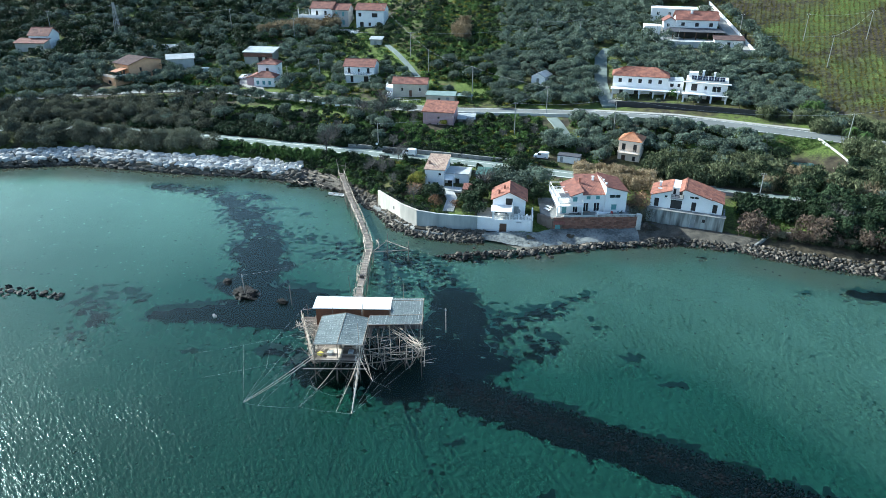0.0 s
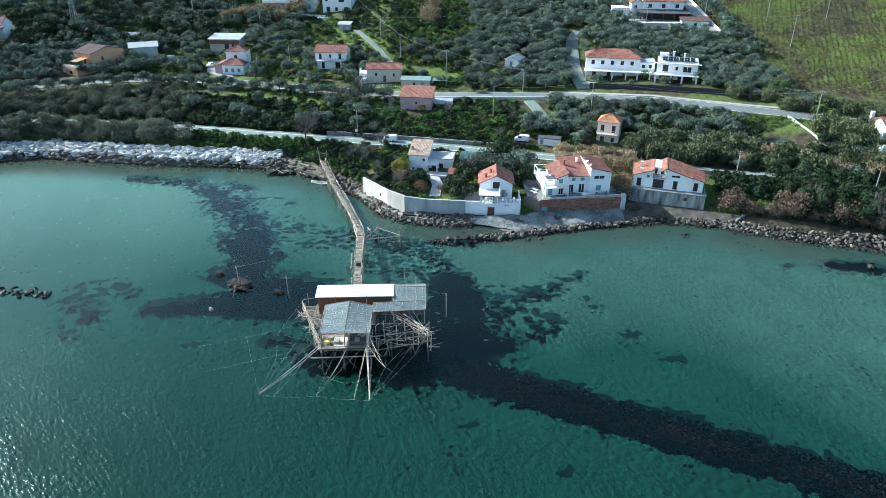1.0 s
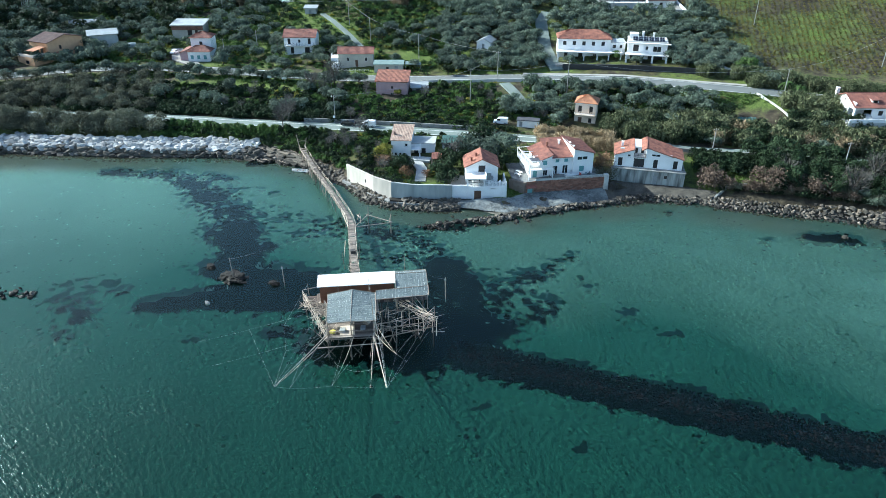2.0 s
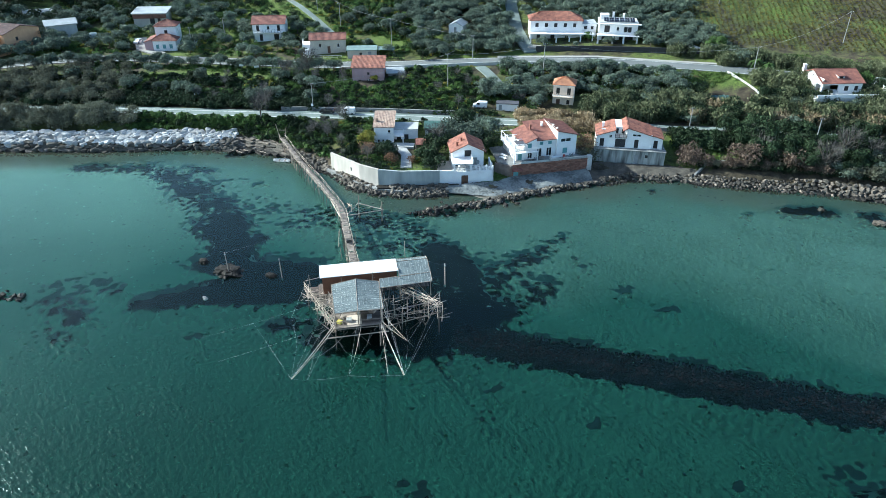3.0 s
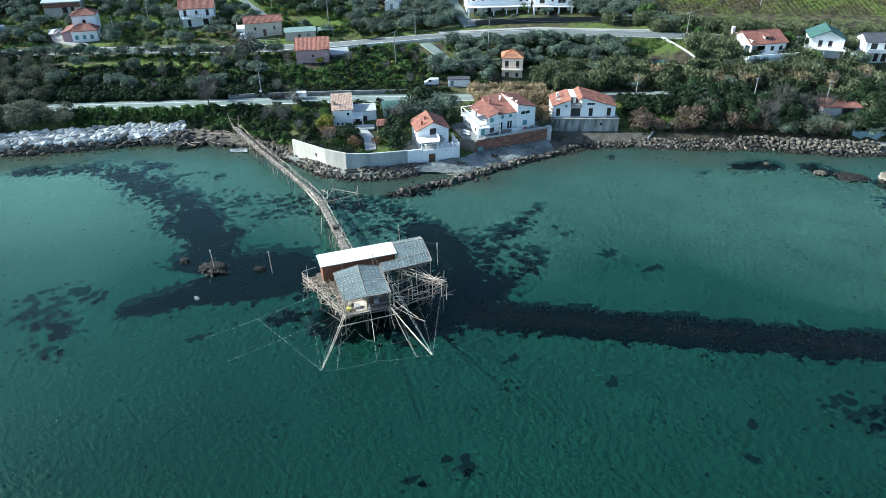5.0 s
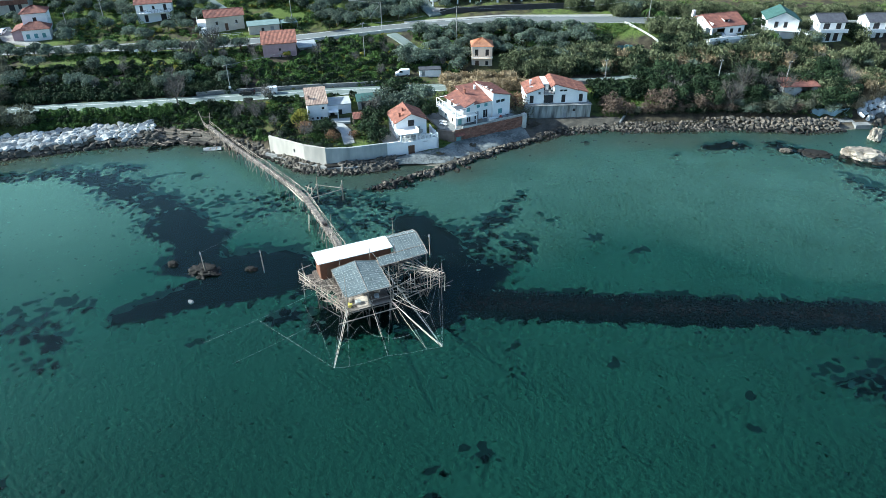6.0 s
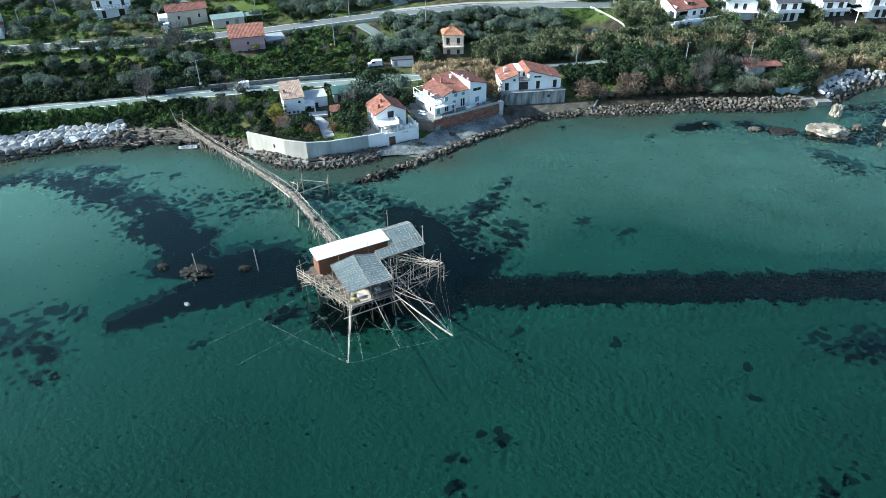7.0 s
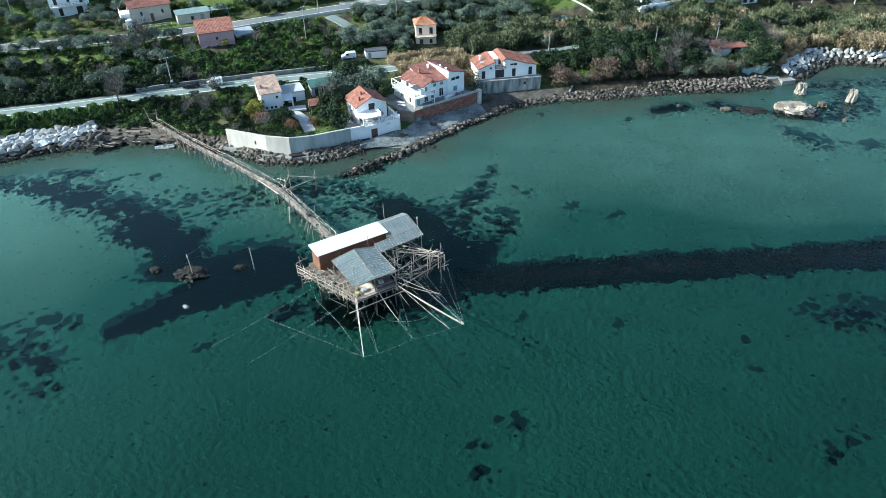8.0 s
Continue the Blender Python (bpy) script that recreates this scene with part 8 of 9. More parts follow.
def mass(name, kind, places, material, label, category, s0=0.8, s1=1.3, tall=1.0):
    """Plants past counting, as one object."""
    Vs, Fs, o = [], [], 0
    forms = SHAPES[kind]
    for x, y in places:
        V, F = forms[rng.integers(len(forms))]
        s, q = rng.uniform(s0, s1), rng.uniform(0, 2 * np.pi)
        c, k = np.cos(q) * s, np.sin(q) * s
        W = np.stack([V[:, 0] * c - V[:, 1] * k + x, V[:, 0] * k + V[:, 1] * c + y, V[:, 2] * s * tall * rng.uniform(0.85, 1.15) + float(ground_height(x, y))], 1)
        Vs.append(W)
        Fs.append(F + o)
        o += len(V)
    if not Vs:
        return None
    return solo(name, quick_mesh(name, np.concatenate(Vs), np.concatenate(Fs)), M[material], label, category, kind="stuff")


PROTO = {}


def tree(name, kind, material, x, y, s, label, category="tree", group="", tall=1.0):
    """One tree with trunk and crown; repeats share their meshes."""
    forms = SHAPES[kind]
    i = int(rng.integers(len(forms)))
    key = (kind, material, i)
    at = pose(x, y, float(ground_height(x, y)), 0, 0, rng.uniform(0, 360)) @ Matrix.Diagonal((s, s, s * tall, 1))
    if key not in PROTO:
        V, F = forms[i]
        top, wide = float(V[:, 2].max()), float(np.abs(V[:, :2]).max())
        TV, TF = limbs(top * 0.85, wide * 0.75, 5, 0.14)
        PROTO[key] = (quick_mesh("trunk", TV, TF), quick_mesh("crown", V, F))
    t = thing(name, label, category, at, group)
    part("trunk", PROTO[key][0], M["bark"], t)
    crown_me = PROTO[key][1]
    part("crown", crown_me, M[material], t)
    return t


S, CR, MR = (lambda x: float(along(SHORE, x))), (lambda x: float(along(COAST_ROAD, x))), (lambda x: float(along(MAIN_ROAD, x)))
CLEAR += [(x, float(along(MAIN_ROAD, x)) - 12.5, 2.0) for x in range(-112, -28, 3)]
CLEAR += [(x, float(along(MAIN_ROAD, x)) + 7.5, 3.4) for x in range(40, 94, 3)] + [(70, 198, 5.0), (64, 200, 4.0), (76, 195, 3.0)]
CLEAR += [(0, 222, 4.0), (5, 218, 3.5), (-4, 226, 3.0), (82, 157, 4.5), (85, 155, 4.5), (27.3, 187, 4.8), (28.3, 180.5, 4.8), (40.5, 163.5, 4.5), (44.5, 162, 4.0), (-0.8, 148.5, 2.6), (-2, 146, 3.2), (0.5, 140, 2.0), (26, 158, 2.5), (50, 205, 6), (60, 200, 6), (80, 239, 8), (87, 157, 6.5), (48, 225, 3), (49.5, 238, 3), (46.5, 213, 3), (45, 201, 3), (-62, 232, 3), (-73, 236, 4)]

# the belt between the rocks and the coast road
mass("tamarisk_scrub", "tamarisk", scatter(150, -150, -66, lambda x: (S(x) + 7.5, CR(x) - 3.4), 0.2), "tamarisk", "brown-grey tamarisk scrub above the rocks", "scrub", 0.8, 1.35)
mass("green_scrub", "shrub", scatter(190, -68, -26, lambda x: (S(x) + 7.0, CR(x) - 2.9)), "green_leaf", "fresh green bushes above the rocks", "scrub", 0.5, 0.95)
mass("dark_scrub", "shrub", scatter(60, -75, -26, lambda x: (CR(x) - 6.5, CR(x) - 3.2)), "dark_leaf", "dark bushes beside the coast road", "scrub", 0.5, 1.0)
# the bank between the two roads
mass("tamarisk_scrub", "tamarisk", scatter(220, -150, -72, lambda x: (CR(x) + 4, MR(x) - 9), 0.2), "tamarisk", "brown-grey scrub on the bank between the roads", "scrub", 0.8, 1.3)
mass("dark_scrub", "shrub", scatter(540, -150, -18, lambda x: (CR(x) + 3.8, CR(x) + (MR(x) - CR(x)) * 0.62)), "dark_leaf", "dark thicket on the bank between the roads", "scrub", 0.7, 1.25)
mass("green_scrub", "shrub", scatter(120, -90, -15, lambda x: (CR(x) + 5, MR(x) - 6)), "green_leaf", "green bushes on the bank", "scrub", 0.5, 0.95)
mass("bare_scrub", "bare", scatter(11, -55, -12, lambda x: (CR(x) + 4, MR(x) - 8)), "grey_twig", "grey leafless shrubs on the bank", "scrub", 0.5, 0.85)
mass("dark_scrub", "shrub", scatter(330, -14, 70, lambda x: (CR(x) + 3.9, MR(x) - 7.5)), "dark_leaf", "dark bushes between the roads", "scrub", 0.6, 1.15)
mass("green_scrub", "shrub", scatter(260, -14, 70, lambda x: (CR(x) + 4.5, MR(x) - 6.5)), "green_leaf", "green bushes and ivy between the roads", "scrub", 0.5, 1.0)
mass("dark_scrub", "shrub", scatter(420, -98, -17, lambda x: (CR(x) + 3.7, CR(x) + 11)), "dark_leaf", "dense dark hedge on the bank above the coast road", "scrub", 0.8, 1.35)
mass("green_scrub", "low", scatter(420, -98, -15, lambda x: (CR(x) + 9, MR(x) - 6)), "green_leaf", "bright green plants on the bank", "ground cover", 0.7, 1.5)
mass("dark_trees", "round", scatter(70, 58, 150, lambda x: (CR(x) + 3.8, CR(x) + 16), 0.2, 2.6), "dark_leaf", "dark evergreens among the canes", "trees", 0.7, 1.2)
mass("pale_trees", "olive", scatter(26, 58, 150, lambda x: (CR(x) + 3.8, CR(x) + 15), 0.2, 3.0), "olive", "grey-green olives among the canes", "trees", 0.7, 1.1)
mass("cane_thicket", "cane", scatter(270, 46, 150, lambda x: (CR(x) + 3.8, CR(x) + 14), 0.2), "cane", "green cane thicket above the coast path", "cane", 0.7, 1.1)
mass("reed_bed", "reed", scatter(64, 29, 46, lambda x: (CR(x) - 4.5, CR(x) + 4.0), -1.2), "reed", "tall dry reeds behind the villas", "reeds", 0.5, 0.8)
mass("reed_bed", "reed", scatter(46, 70, 130, lambda x: (CR(x) - 1, CR(x) + 9), -0.5), "reed", "dry reeds among the canes", "reeds", 0.7, 1.1)
mass("reed_bed", "reed", scatter(150, 112, 180, lambda x: (S(x) + 5.6, S(x) + 16), -0.5), "reed", "dry reeds above the far rocks", "reeds", 0.45, 1.1)
mass("dark_scrub", "shrub", scatter(320, 60, 150, lambda x: (S(x) + 12, CR(x) - 3.4)), "dark_leaf", "dark thicket below the coast path", "scrub", 0.8, 1.5)
mass("tamarisk_scrub", "tamarisk", [(61, 131.5), (63, 133), (65, 131), (62.5, 135), (73, 127), (75, 129), (77, 126), (79, 127.5), (76, 131), (72, 130), (82, 124)], "russet_dull", "brown tamarisk bushes above the rocks", "scrub", 1.0, 1.5)
mass("bare_scrub", "bare", scatter(14, 78, 125, lambda x: (S(x) + 9, CR(x) + 4), -0.5), "grey_twig", "tall grey leafless trees and shrubs", "scrub", 0.6, 1.1)
mass("cane_thicket", "cane", scatter(50, 92, 150, lambda x: (MR(x) - 16, MR(x) - 7), 0.4), "cane", "canes below the bungalow", "cane", 0.6, 1.0)
mass("cane_thicket", "cane", scatter(80, 80, 104, lambda x: (MR(x) + 5, MR(x) + 12), 0.0), "cane", "dry canes on the roadside below the vineyard", "cane", 0.6, 1.0)
mass("cane_thicket", "cane", scatter(150, 100, 170, lambda x: (MR(x) + 5, MR(x) + 10), 0.0), "cane", "canes along the main road", "cane", 0.5, 0.9)
mass("ground_cover", "low", scatter(620, -14, 46, lambda x: (CR(x) + 3.8, MR(x) - 6)), "green_leaf", "low green plants and ivy between the roads", "ground cover", 0.7, 1.6)
mass("ground_cover", "low", scatter(160, -14, 46, lambda x: (CR(x) + 3.8, MR(x) - 6)), "yellow_leaf", "low yellow-green plants between the roads", "ground cover", 0.6, 1.3)
mass("bare_scrub", "bare", scatter(10, -14, 34, lambda x: (CR(x) + 5, MR(x) - 8), 0.5), "grey_twig", "grey leafless shrubs between the roads", "scrub", 0.4, 0.75)
mass("hedge", "shrub", [(x, CR(x) + 4.4 + rng.uniform(-0.4, 1.4)) for x in np.arange(-14, 24, 0.8)], "dark_leaf", "dark hedge above the coast road wall", "hedge", 0.6, 1.0)
mass("dark_scrub", "shrub", scatter(130, 104, 165, lambda x: (CR(x) + 12, MR(x) - 6)), "dark_leaf", "dark bushes below the bungalows", "scrub", 0.6, 1.3)
mass("cane_thicket", "cane", scatter(110, 108, 180, lambda x: (S(x) + 9, S(x) + 22), -0.5), "cane", "green canes among the reeds", "cane", 0.6, 1.1)
# the dense thicket above the right-hand rocks
mass("thicket", "round", scatter(74, 74, 122, lambda x: (S(x) + 7.0, S(x) + 22), -0.6, 2.0), "dark_leaf", "dense dark evergreen thicket above the rocks", "thicket", 0.7, 1.45)
for kind_of, tone, n, label in (("tamarisk", "russet_dull", 26, "brown leafless bushes hanging over the rocks"), ("shrub", "dark_leaf", 60, "dark evergreen bushes above the rocks"), ("tamarisk", "tamarisk", 16, "grey-brown bushes above the rocks")):
    mass("shore_scrub", kind_of, scatter(n, 64, 105, lambda x: (S(x) + 2.6, S(x) + 6.0), -0.5), tone, label, "scrub", 0.45, 0.85)
mass("thicket", "tamarisk", scatter(36, 80, 116, lambda x: (S(x) + 5.6, S(x) + 18), -0.6, 1.6), "tamarisk", "grey-brown thicket above the rocks", "thicket", 0.7, 1.3)
mass("thicket", "shrub", scatter(100, 79, 116, lambda x: (S(x) + 5.6, S(x) + 16), -0.6), "dark_leaf", "dark shrubs above the rocks", "thicket", 0.7, 1.3)
mass("thicket", "olive", scatter(12, 78, 116, lambda x: (S(x) + 6.5, S(x) + 16), -0.6, 3.0), "olive", "pale olive bushes above the rocks", "thicket", 0.6, 0.95)
# plants on the bank at the bridge head
bank = [(x, S(x) + d) for x, d in zip(rng.uniform(-47, -19, 150), rng.uniform(4.6, 9.0, 150))]
mass("bank_plants", "low", bank[:90], "green_leaf", "low green plants on the bank", "ground cover", 0.7, 1.4)
mass("bank_plants", "shrub", bank[90:], "dark_leaf", "dark shrubs on the bank", "shrubs", 0.5, 0.9)
# the walled garden
mass("garden_shrubs", "shrub", scatter(34, -16, 6, lambda x: (S(x) + 6.2, CR(x) - 4)), "dark_leaf", "dark garden shrubs", "shrubs", 0.65, 1.1)
mass("garden_shrubs", "shrub", scatter(60, -16, 5, lambda x: (S(x) + 6.2, CR(x) - 4)), "green_leaf", "green garden shrubs", "shrubs", 0.45, 0.9)
mass("garden_shrubs", "shrub", scatter(16, -15, 3, lambda x: (S(x) + 6.2, CR(x) - 5)), "yellow_leaf", "yellow-green garden shrubs", "shrubs", 0.4, 0.75)
mass("garden_shrubs", "shrub", scatter(30, -27, -9, lambda x: (S(x) + 7, CR(x) - 4)), "green_leaf", "green bushes by the bridge head", "shrubs", 0.5, 1.0)
mass("garden_shrubs", "bare", scatter(12, -27, -9, lambda x: (S(x) + 7, CR(x) - 4)), "grey_twig", "grey leafless shrubs by the bridge head", "shrubs", 0.4, 0.8)
mass("garden_shrubs", "shrub", scatter(100, -28, -8, lambda x: (S(x) + 7, CR(x) - 3.2)), "dark_leaf", "dark undergrowth by the bridge head", "shrubs", 0.6, 1.1)
mass("ivy", "low", scatter(120, -28, 4, lambda x: (S(x) + 6.0, S(x) + 12)), "green_leaf", "low green ground cover", "ground cover", 0.6, 1.1)

# single trees that stand out
GARDEN_TREES = ((-9.6, 149.6, 0.95, "tamarisk", "russet", "russet leafless garden tree"), (-4.6, 143.2, 0.95, "tamarisk", "russet", "russet leafless garden bush"), (-0.2, 143.0, 0.62, "tamarisk", "russet", "russet leafless garden bush"), (-9.6, 153.0, 0.95, "round", "yellow_leaf", "yellow-green tree in the garden"),
        (-5.8, 147.0, 1.05, "round", "dark_leaf", "dark round evergreen tree in the garden"), (-4.4, 147.4, 0.8, "olive", "olive", "grey-green olive tree in the garden"), (3.2, 140.6, 1.3, "round", "dark_leaf", "dark round evergreen tree in the garden"), (5.2, 144.6, 1.45, "round", "dark_leaf", "dark round evergreen tree in the garden"), (4.0, 137.6, 1.2, "round", "dark_leaf", "dark evergreen bush in the garden"),
        (6.0, 148.6, 1.2, "bare", "grey_twig", "grey leafless tree in the garden"), (5.5, 139.5, 0.7, "bare", "grey_twig", "grey leafless tree in the garden"), (10.8, 151.0, 1.5, "olive", "olive", "grey-green olive tree in the garden"), (14.6, 148.6, 1.55, "olive", "olive", "large grey-green olive tree by the road"), (19.0, 150.6, 1.6, "olive", "olive", "large grey-green olive tree by the road"), (14.0, 154.8, 1.5, "round", "dark_leaf", "dark evergreen tree by the roadside"),)
ROAD_TREES = ((8.6, 147.4, 1.2, "round", "dark_leaf", "dark round evergreen tree in the garden"), (17.6, 144.6, 1.3, "round", "dark_leaf", "dark evergreen between the houses"), (39.8, 138.0, 1.35, "tamarisk", "tamarisk", "brown shrub between the villas"), (40.2, 141.6, 1.5, "tamarisk", "russet", "brown shrub between the villas"), (40.5, 134.2, 0.7, "tamarisk", "grey_twig", "grey shrub on the wall"),
        (-33.5, 178.8, 1.1, "bare", "grey_twig", "tall grey leafless tree by the road"), (-34.5, 172.5, 1.2, "bare", "grey_twig", "tall grey leafless tree by the bridge head"), (-21.8, 198.5, 1.3, "bare", "grey_twig", "tall grey leafless tree with fine twigs"), (-28, 196, 1.1, "bare", "grey_twig", "tall grey leafless tree with fine twigs"), (-4, 188.6, 0.55, "round", "yellow_leaf", "yellow flowering bush by the pink house"),)
SHORE_TREES = ((88, 121.5, 1.35, "bare", "grey_twig", "tall grey leafless tree with fine twigs"), (95, 124.5, 1.45, "bare", "grey_twig", "tall grey leafless tree with fine twigs"), (103, 119.5, 1.25, "bare", "grey_twig", "tall grey leafless tree with fine twigs"), (81, 126.5, 1.2, "round", "dark_leaf", "dark evergreen tree above the rocks"), (90, 128, 1.3, "round", "dark_leaf", "dark evergreen tree above the rocks"), (106.5, 115.5, 0.95, "round", "dark_leaf", "dark evergreen tree in front of the shed"), (102.2, 116.4, 0.8, "round", "dark_leaf", "dark evergreen tree in front of the shed"), (110.5, 114.2, 0.75, "round", "dark_leaf", "dark clipped evergreen above the blue wall"), (99, 116.5, 1.0, "olive", "olive", "pale olive tree above the rocks"), (91.5, 117.6, 0.9, "olive", "olive", "pale olive tree above the rocks"), (109, 121, 1.2, "round", "dark_leaf", "dark evergreen tree above the rocks"), (116, 117, 1.2, "round", "dark_leaf", "dark evergreen tree above the rocks"), (120.5, 147.5, 0.9, "round", "dark_leaf", "dark evergreen between the houses"), (118, 150, 1.0, "round", "green_leaf", "green tree between the houses"), (12, 203.3, 0.9, "round", "dark_leaf", "dark evergreen tree by the roadside"), (63.5, 203.2, 0.7, "round", "green_leaf", "clipped round green garden bush"), (95, 184, 1.3, "round", "green_leaf", "round green tree below the vineyard"),)
for x, y, s, kind, material, label in GARDEN_TREES + ROAD_TREES + SHORE_TREES:
    tree("tree", kind, material, x, y, s, label)
for x, y, s in ((49.0, 203.6, 0.8), (68.0, 197.8, 0.75), (82.5, 193.6, 0.8), (86, 192, 0.85), (58.5, 200.0, 0.45)):
    tree("olive_tree", "olive", "olive", x, y, s, "olive tree in front of the long house", group="olive trees")

# olive trees
label = "grey-green olive tree with a gnarled trunk"
olives = []
x = -146.0
while x < -14:
    olives.append((x, MR(x) - 6.6 - rng.uniform(0, 1.2)))
    x += rng.uniform(3.0, 4.6)
olives += scatter(60, 24, 84, lambda x: (CR(x) + 10, MR(x) - 10.5), 0.6, 3.2, lambda x, y: (x - 86) ** 2 + ((y - 160) * 1.3) ** 2 > 144)
olives += scatter(16, -95, -20, lambda x: (CR(x) + 8, MR(x) - 10), 0.4, 4.0)
olives += scatter(150, 14, 100, lambda x: (MR(x) + 6.5, MR(x) + 45), 0.6, 3.1, lambda x, y: not (abs(x - 47.5) < 3 and y < 240) and x + (y - 170) * 0.15 < 102)
olives += scatter(70, -120, 12, lambda x: (MR(x) + 7, MR(x) + 40), 0.8, 4.6)
for x, y in olives:
    tree("olive_tree", "olive", "olive", x, y, rng.uniform(0.8, 1.22), label, group="olive trees")
far = scatter(620, 5, 118, lambda x: (MR(x) + 42, 330), 1.0, 3.0, lambda x, y: x + (y - 170) * 0.12 < 106 and not (-12 < x < 16 and y < 300))
rows = [(x + rng.normal(0, 0.3), y) for x in np.arange(-13, 14, 2.6) for y in np.arange(212, 300, 1.15) if off_paths(x, y, 0.3) and rng.random() < 0.8]
mass("garden_rows", "shrub", rows[::2], "green_leaf", "green rows of bushes on the slope", "shrubs", 0.55, 0.95)
mass("garden_rows", "shrub", rows[1::4], "yellow_leaf", "yellow-green rows of bushes on the slope", "shrubs", 0.5, 0.85)
mass("garden_rows", "shrub", rows[3::4], "dark_leaf", "dark rows of bushes on the slope", "shrubs", 0.6, 1.0)
mass("woodland", "round_far", scatter(90, -80, 15, lambda x: (MR(x) + 9, 300), 1.2, 3.4), "dark_leaf", "dark evergreens among the hillside gardens", "woodland", 0.6, 1.0)
mass("woodland", "round_far", scatter(60, -80, 15, lambda x: (MR(x) + 9, 300), 1.2, 3.4), "green_leaf", "green trees among the hillside gardens", "woodland", 0.5, 0.85)
mass("olive_grove", "olive_far", far, "olive", "grey-green olive grove on the hillside", "olive grove", 0.8, 1.2)
mass("olive_grove", "olive_far", scatter(330, -210, -48, lambda x: (MR(x) + 30, 330), 1.0, 3.2), "olive", "olive grove on the shaded hillside", "olive grove", 0.8, 1.2)
mass("olive_grove", "olive_far", scatter(130, -170, -98, lambda x: (MR(x) + 6, MR(x) + 34), 0.6, 2.8), "olive", "olive trees above the bend of the road", "olive grove", 0.75, 1.15)
# dark leaves laid thick here paint the wooded slope's shade
mass("woodland", "round_far", scatter(640, -220, -78, lambda x: (MR(x) + 34, 335), 0.6, 2.0), "dark_leaf", "hillside woodland in dark leaves that stand for its shade", "woodland", 0.7, 1.3)
mass("woodland", "round_far", scatter(120, -60, 118, lambda x: (MR(x) + 60, 350), 1.0, 3.0, lambda x, y: x + (y - 170) * 0.12 < 106), "dark_leaf", "dark trees on the hillside", "woodland", 0.6, 1.1)
mass("hillside_scrub", "low", scatter(1500, -110, 20, lambda x: (MR(x) + 6, 320), 0.2), "green_leaf", "low green plants in hillside gardens", "scrub", 0.6, 1.3)
mass("hillside_scrub", "low", scatter(420, -110, 20, lambda x: (MR(x) + 6, 320), 0.2), "yellow_leaf", "low yellow-green plants in hillside gardens", "scrub", 0.6, 1.3)
mass("hillside_scrub", "shrub", scatter(420, -110, 20, lambda x: (MR(x) + 6, 330), 0.4), "green_leaf", "green bushes and garden rows on the hillside", "scrub", 0.5, 1.0)
mass("hillside_scrub", "shrub", scatter(480, -130, 106, lambda x: (MR(x) + 6, 330), 0.4, 0, lambda x, y: x + (y - 170) * 0.12 < 106), "dark_leaf", "dark bushes on the hillside", "scrub", 0.5, 1.1)
mass("reed_bed", "reed", [(1.5 + rng.normal(0, 0.7), 262 + k * 0.9 + rng.normal(0, 0.6)) for k in range(14)], "reed", "clump of tall dry reeds on the hillside", "reeds", 0.9, 1.3)
mass("reed_bed", "reed", [(-78 + k * 1.1 + rng.normal(0, 0.8), 287 + rng.normal(0, 1.5)) for k in range(26)], "reed", "dry reeds on the hillside", "reeds", 1.1, 1.5)
# open grass with few bushes, and fresh green bushes beside it
for cx, cy, rx, ry, n in ((-70, 208, 46, 3.2, 420), (0, 221, 12, 7, 260), (31, 177, 6, 7, 160), (84, 168, 10, 5, 200), (100, 156, 7, 3, 120), (-62, 258, 9, 14, 260)):
    spots = [(cx + rx * q, cy + ry * w) for q, w in rng.uniform(-1, 1, (n, 2)) if q * q + w * w < 1]
    mass("grass", "tuft", [q for q in spots if off_paths(*q)], "grass_tuft", "rough green grass", "grass", 0.8, 1.6)
for cx, cy, r0, n in ((-42, 192, 5, 26), (-36, 194, 4, 16), (-28, 190, 4, 14), (-12, 186, 5, 18), (31, 176, 5, 20), (2, 258, 8, 30), (10, 232, 6, 18)):
    spots = [(cx + q, cy + w) for q, w in rng.normal(0, r0 * 0.6, (n, 2))]
    mass("green_scrub", "shrub", [q for q in spots if off_paths(*q)], "green_leaf" if n % 4 else "yellow_leaf", "fresh green bushes in the sun", "scrub", 0.5, 1.0)
# grass and weeds
for x0, x1, rule, n in ((-130, -14, lambda x: (MR(x) - 16, MR(x) - 7), 500), (60, 106, lambda x: (CR(x) + 12, MR(x) - 5), 420), (-110, 20, lambda x: (MR(x) + 5, MR(x) + 70), 1500), (58, 76, lambda x: (S(x) + 9, S(x) + 14), 160), (-60, 30, lambda x: (S(x) + 7, CR(x) - 3), 500), (98, 200, lambda x: (MR(x) + 5, MR(x) + 18), 500)):
    mass("grass", "tuft", scatter(n, x0, x1, rule), "grass_tuft", "rough green grass", "grass", 0.7, 1.5)

# vineyard: rows of low vines that run up the slope
vines = []
for k in range(-32, 54):
    u = k * 1.7
    for j in range(118):
        v = j * 0.88
        x, y = 104 + u * 0.80 + v * 0.36 + rng.normal(0, 0.12), 186 - u * 0.42 + v * 0.93 + rng.normal(0, 0.2)
        if y > MR(x) + 15 and y < 290 and x + (y - 170) * 0.12 > 104:
            vines.append((x, y))
mass("vineyard", "vine", vines, "vine", "rows of yellow-green vines on the slope", "vineyard", 0.45, 0.8)


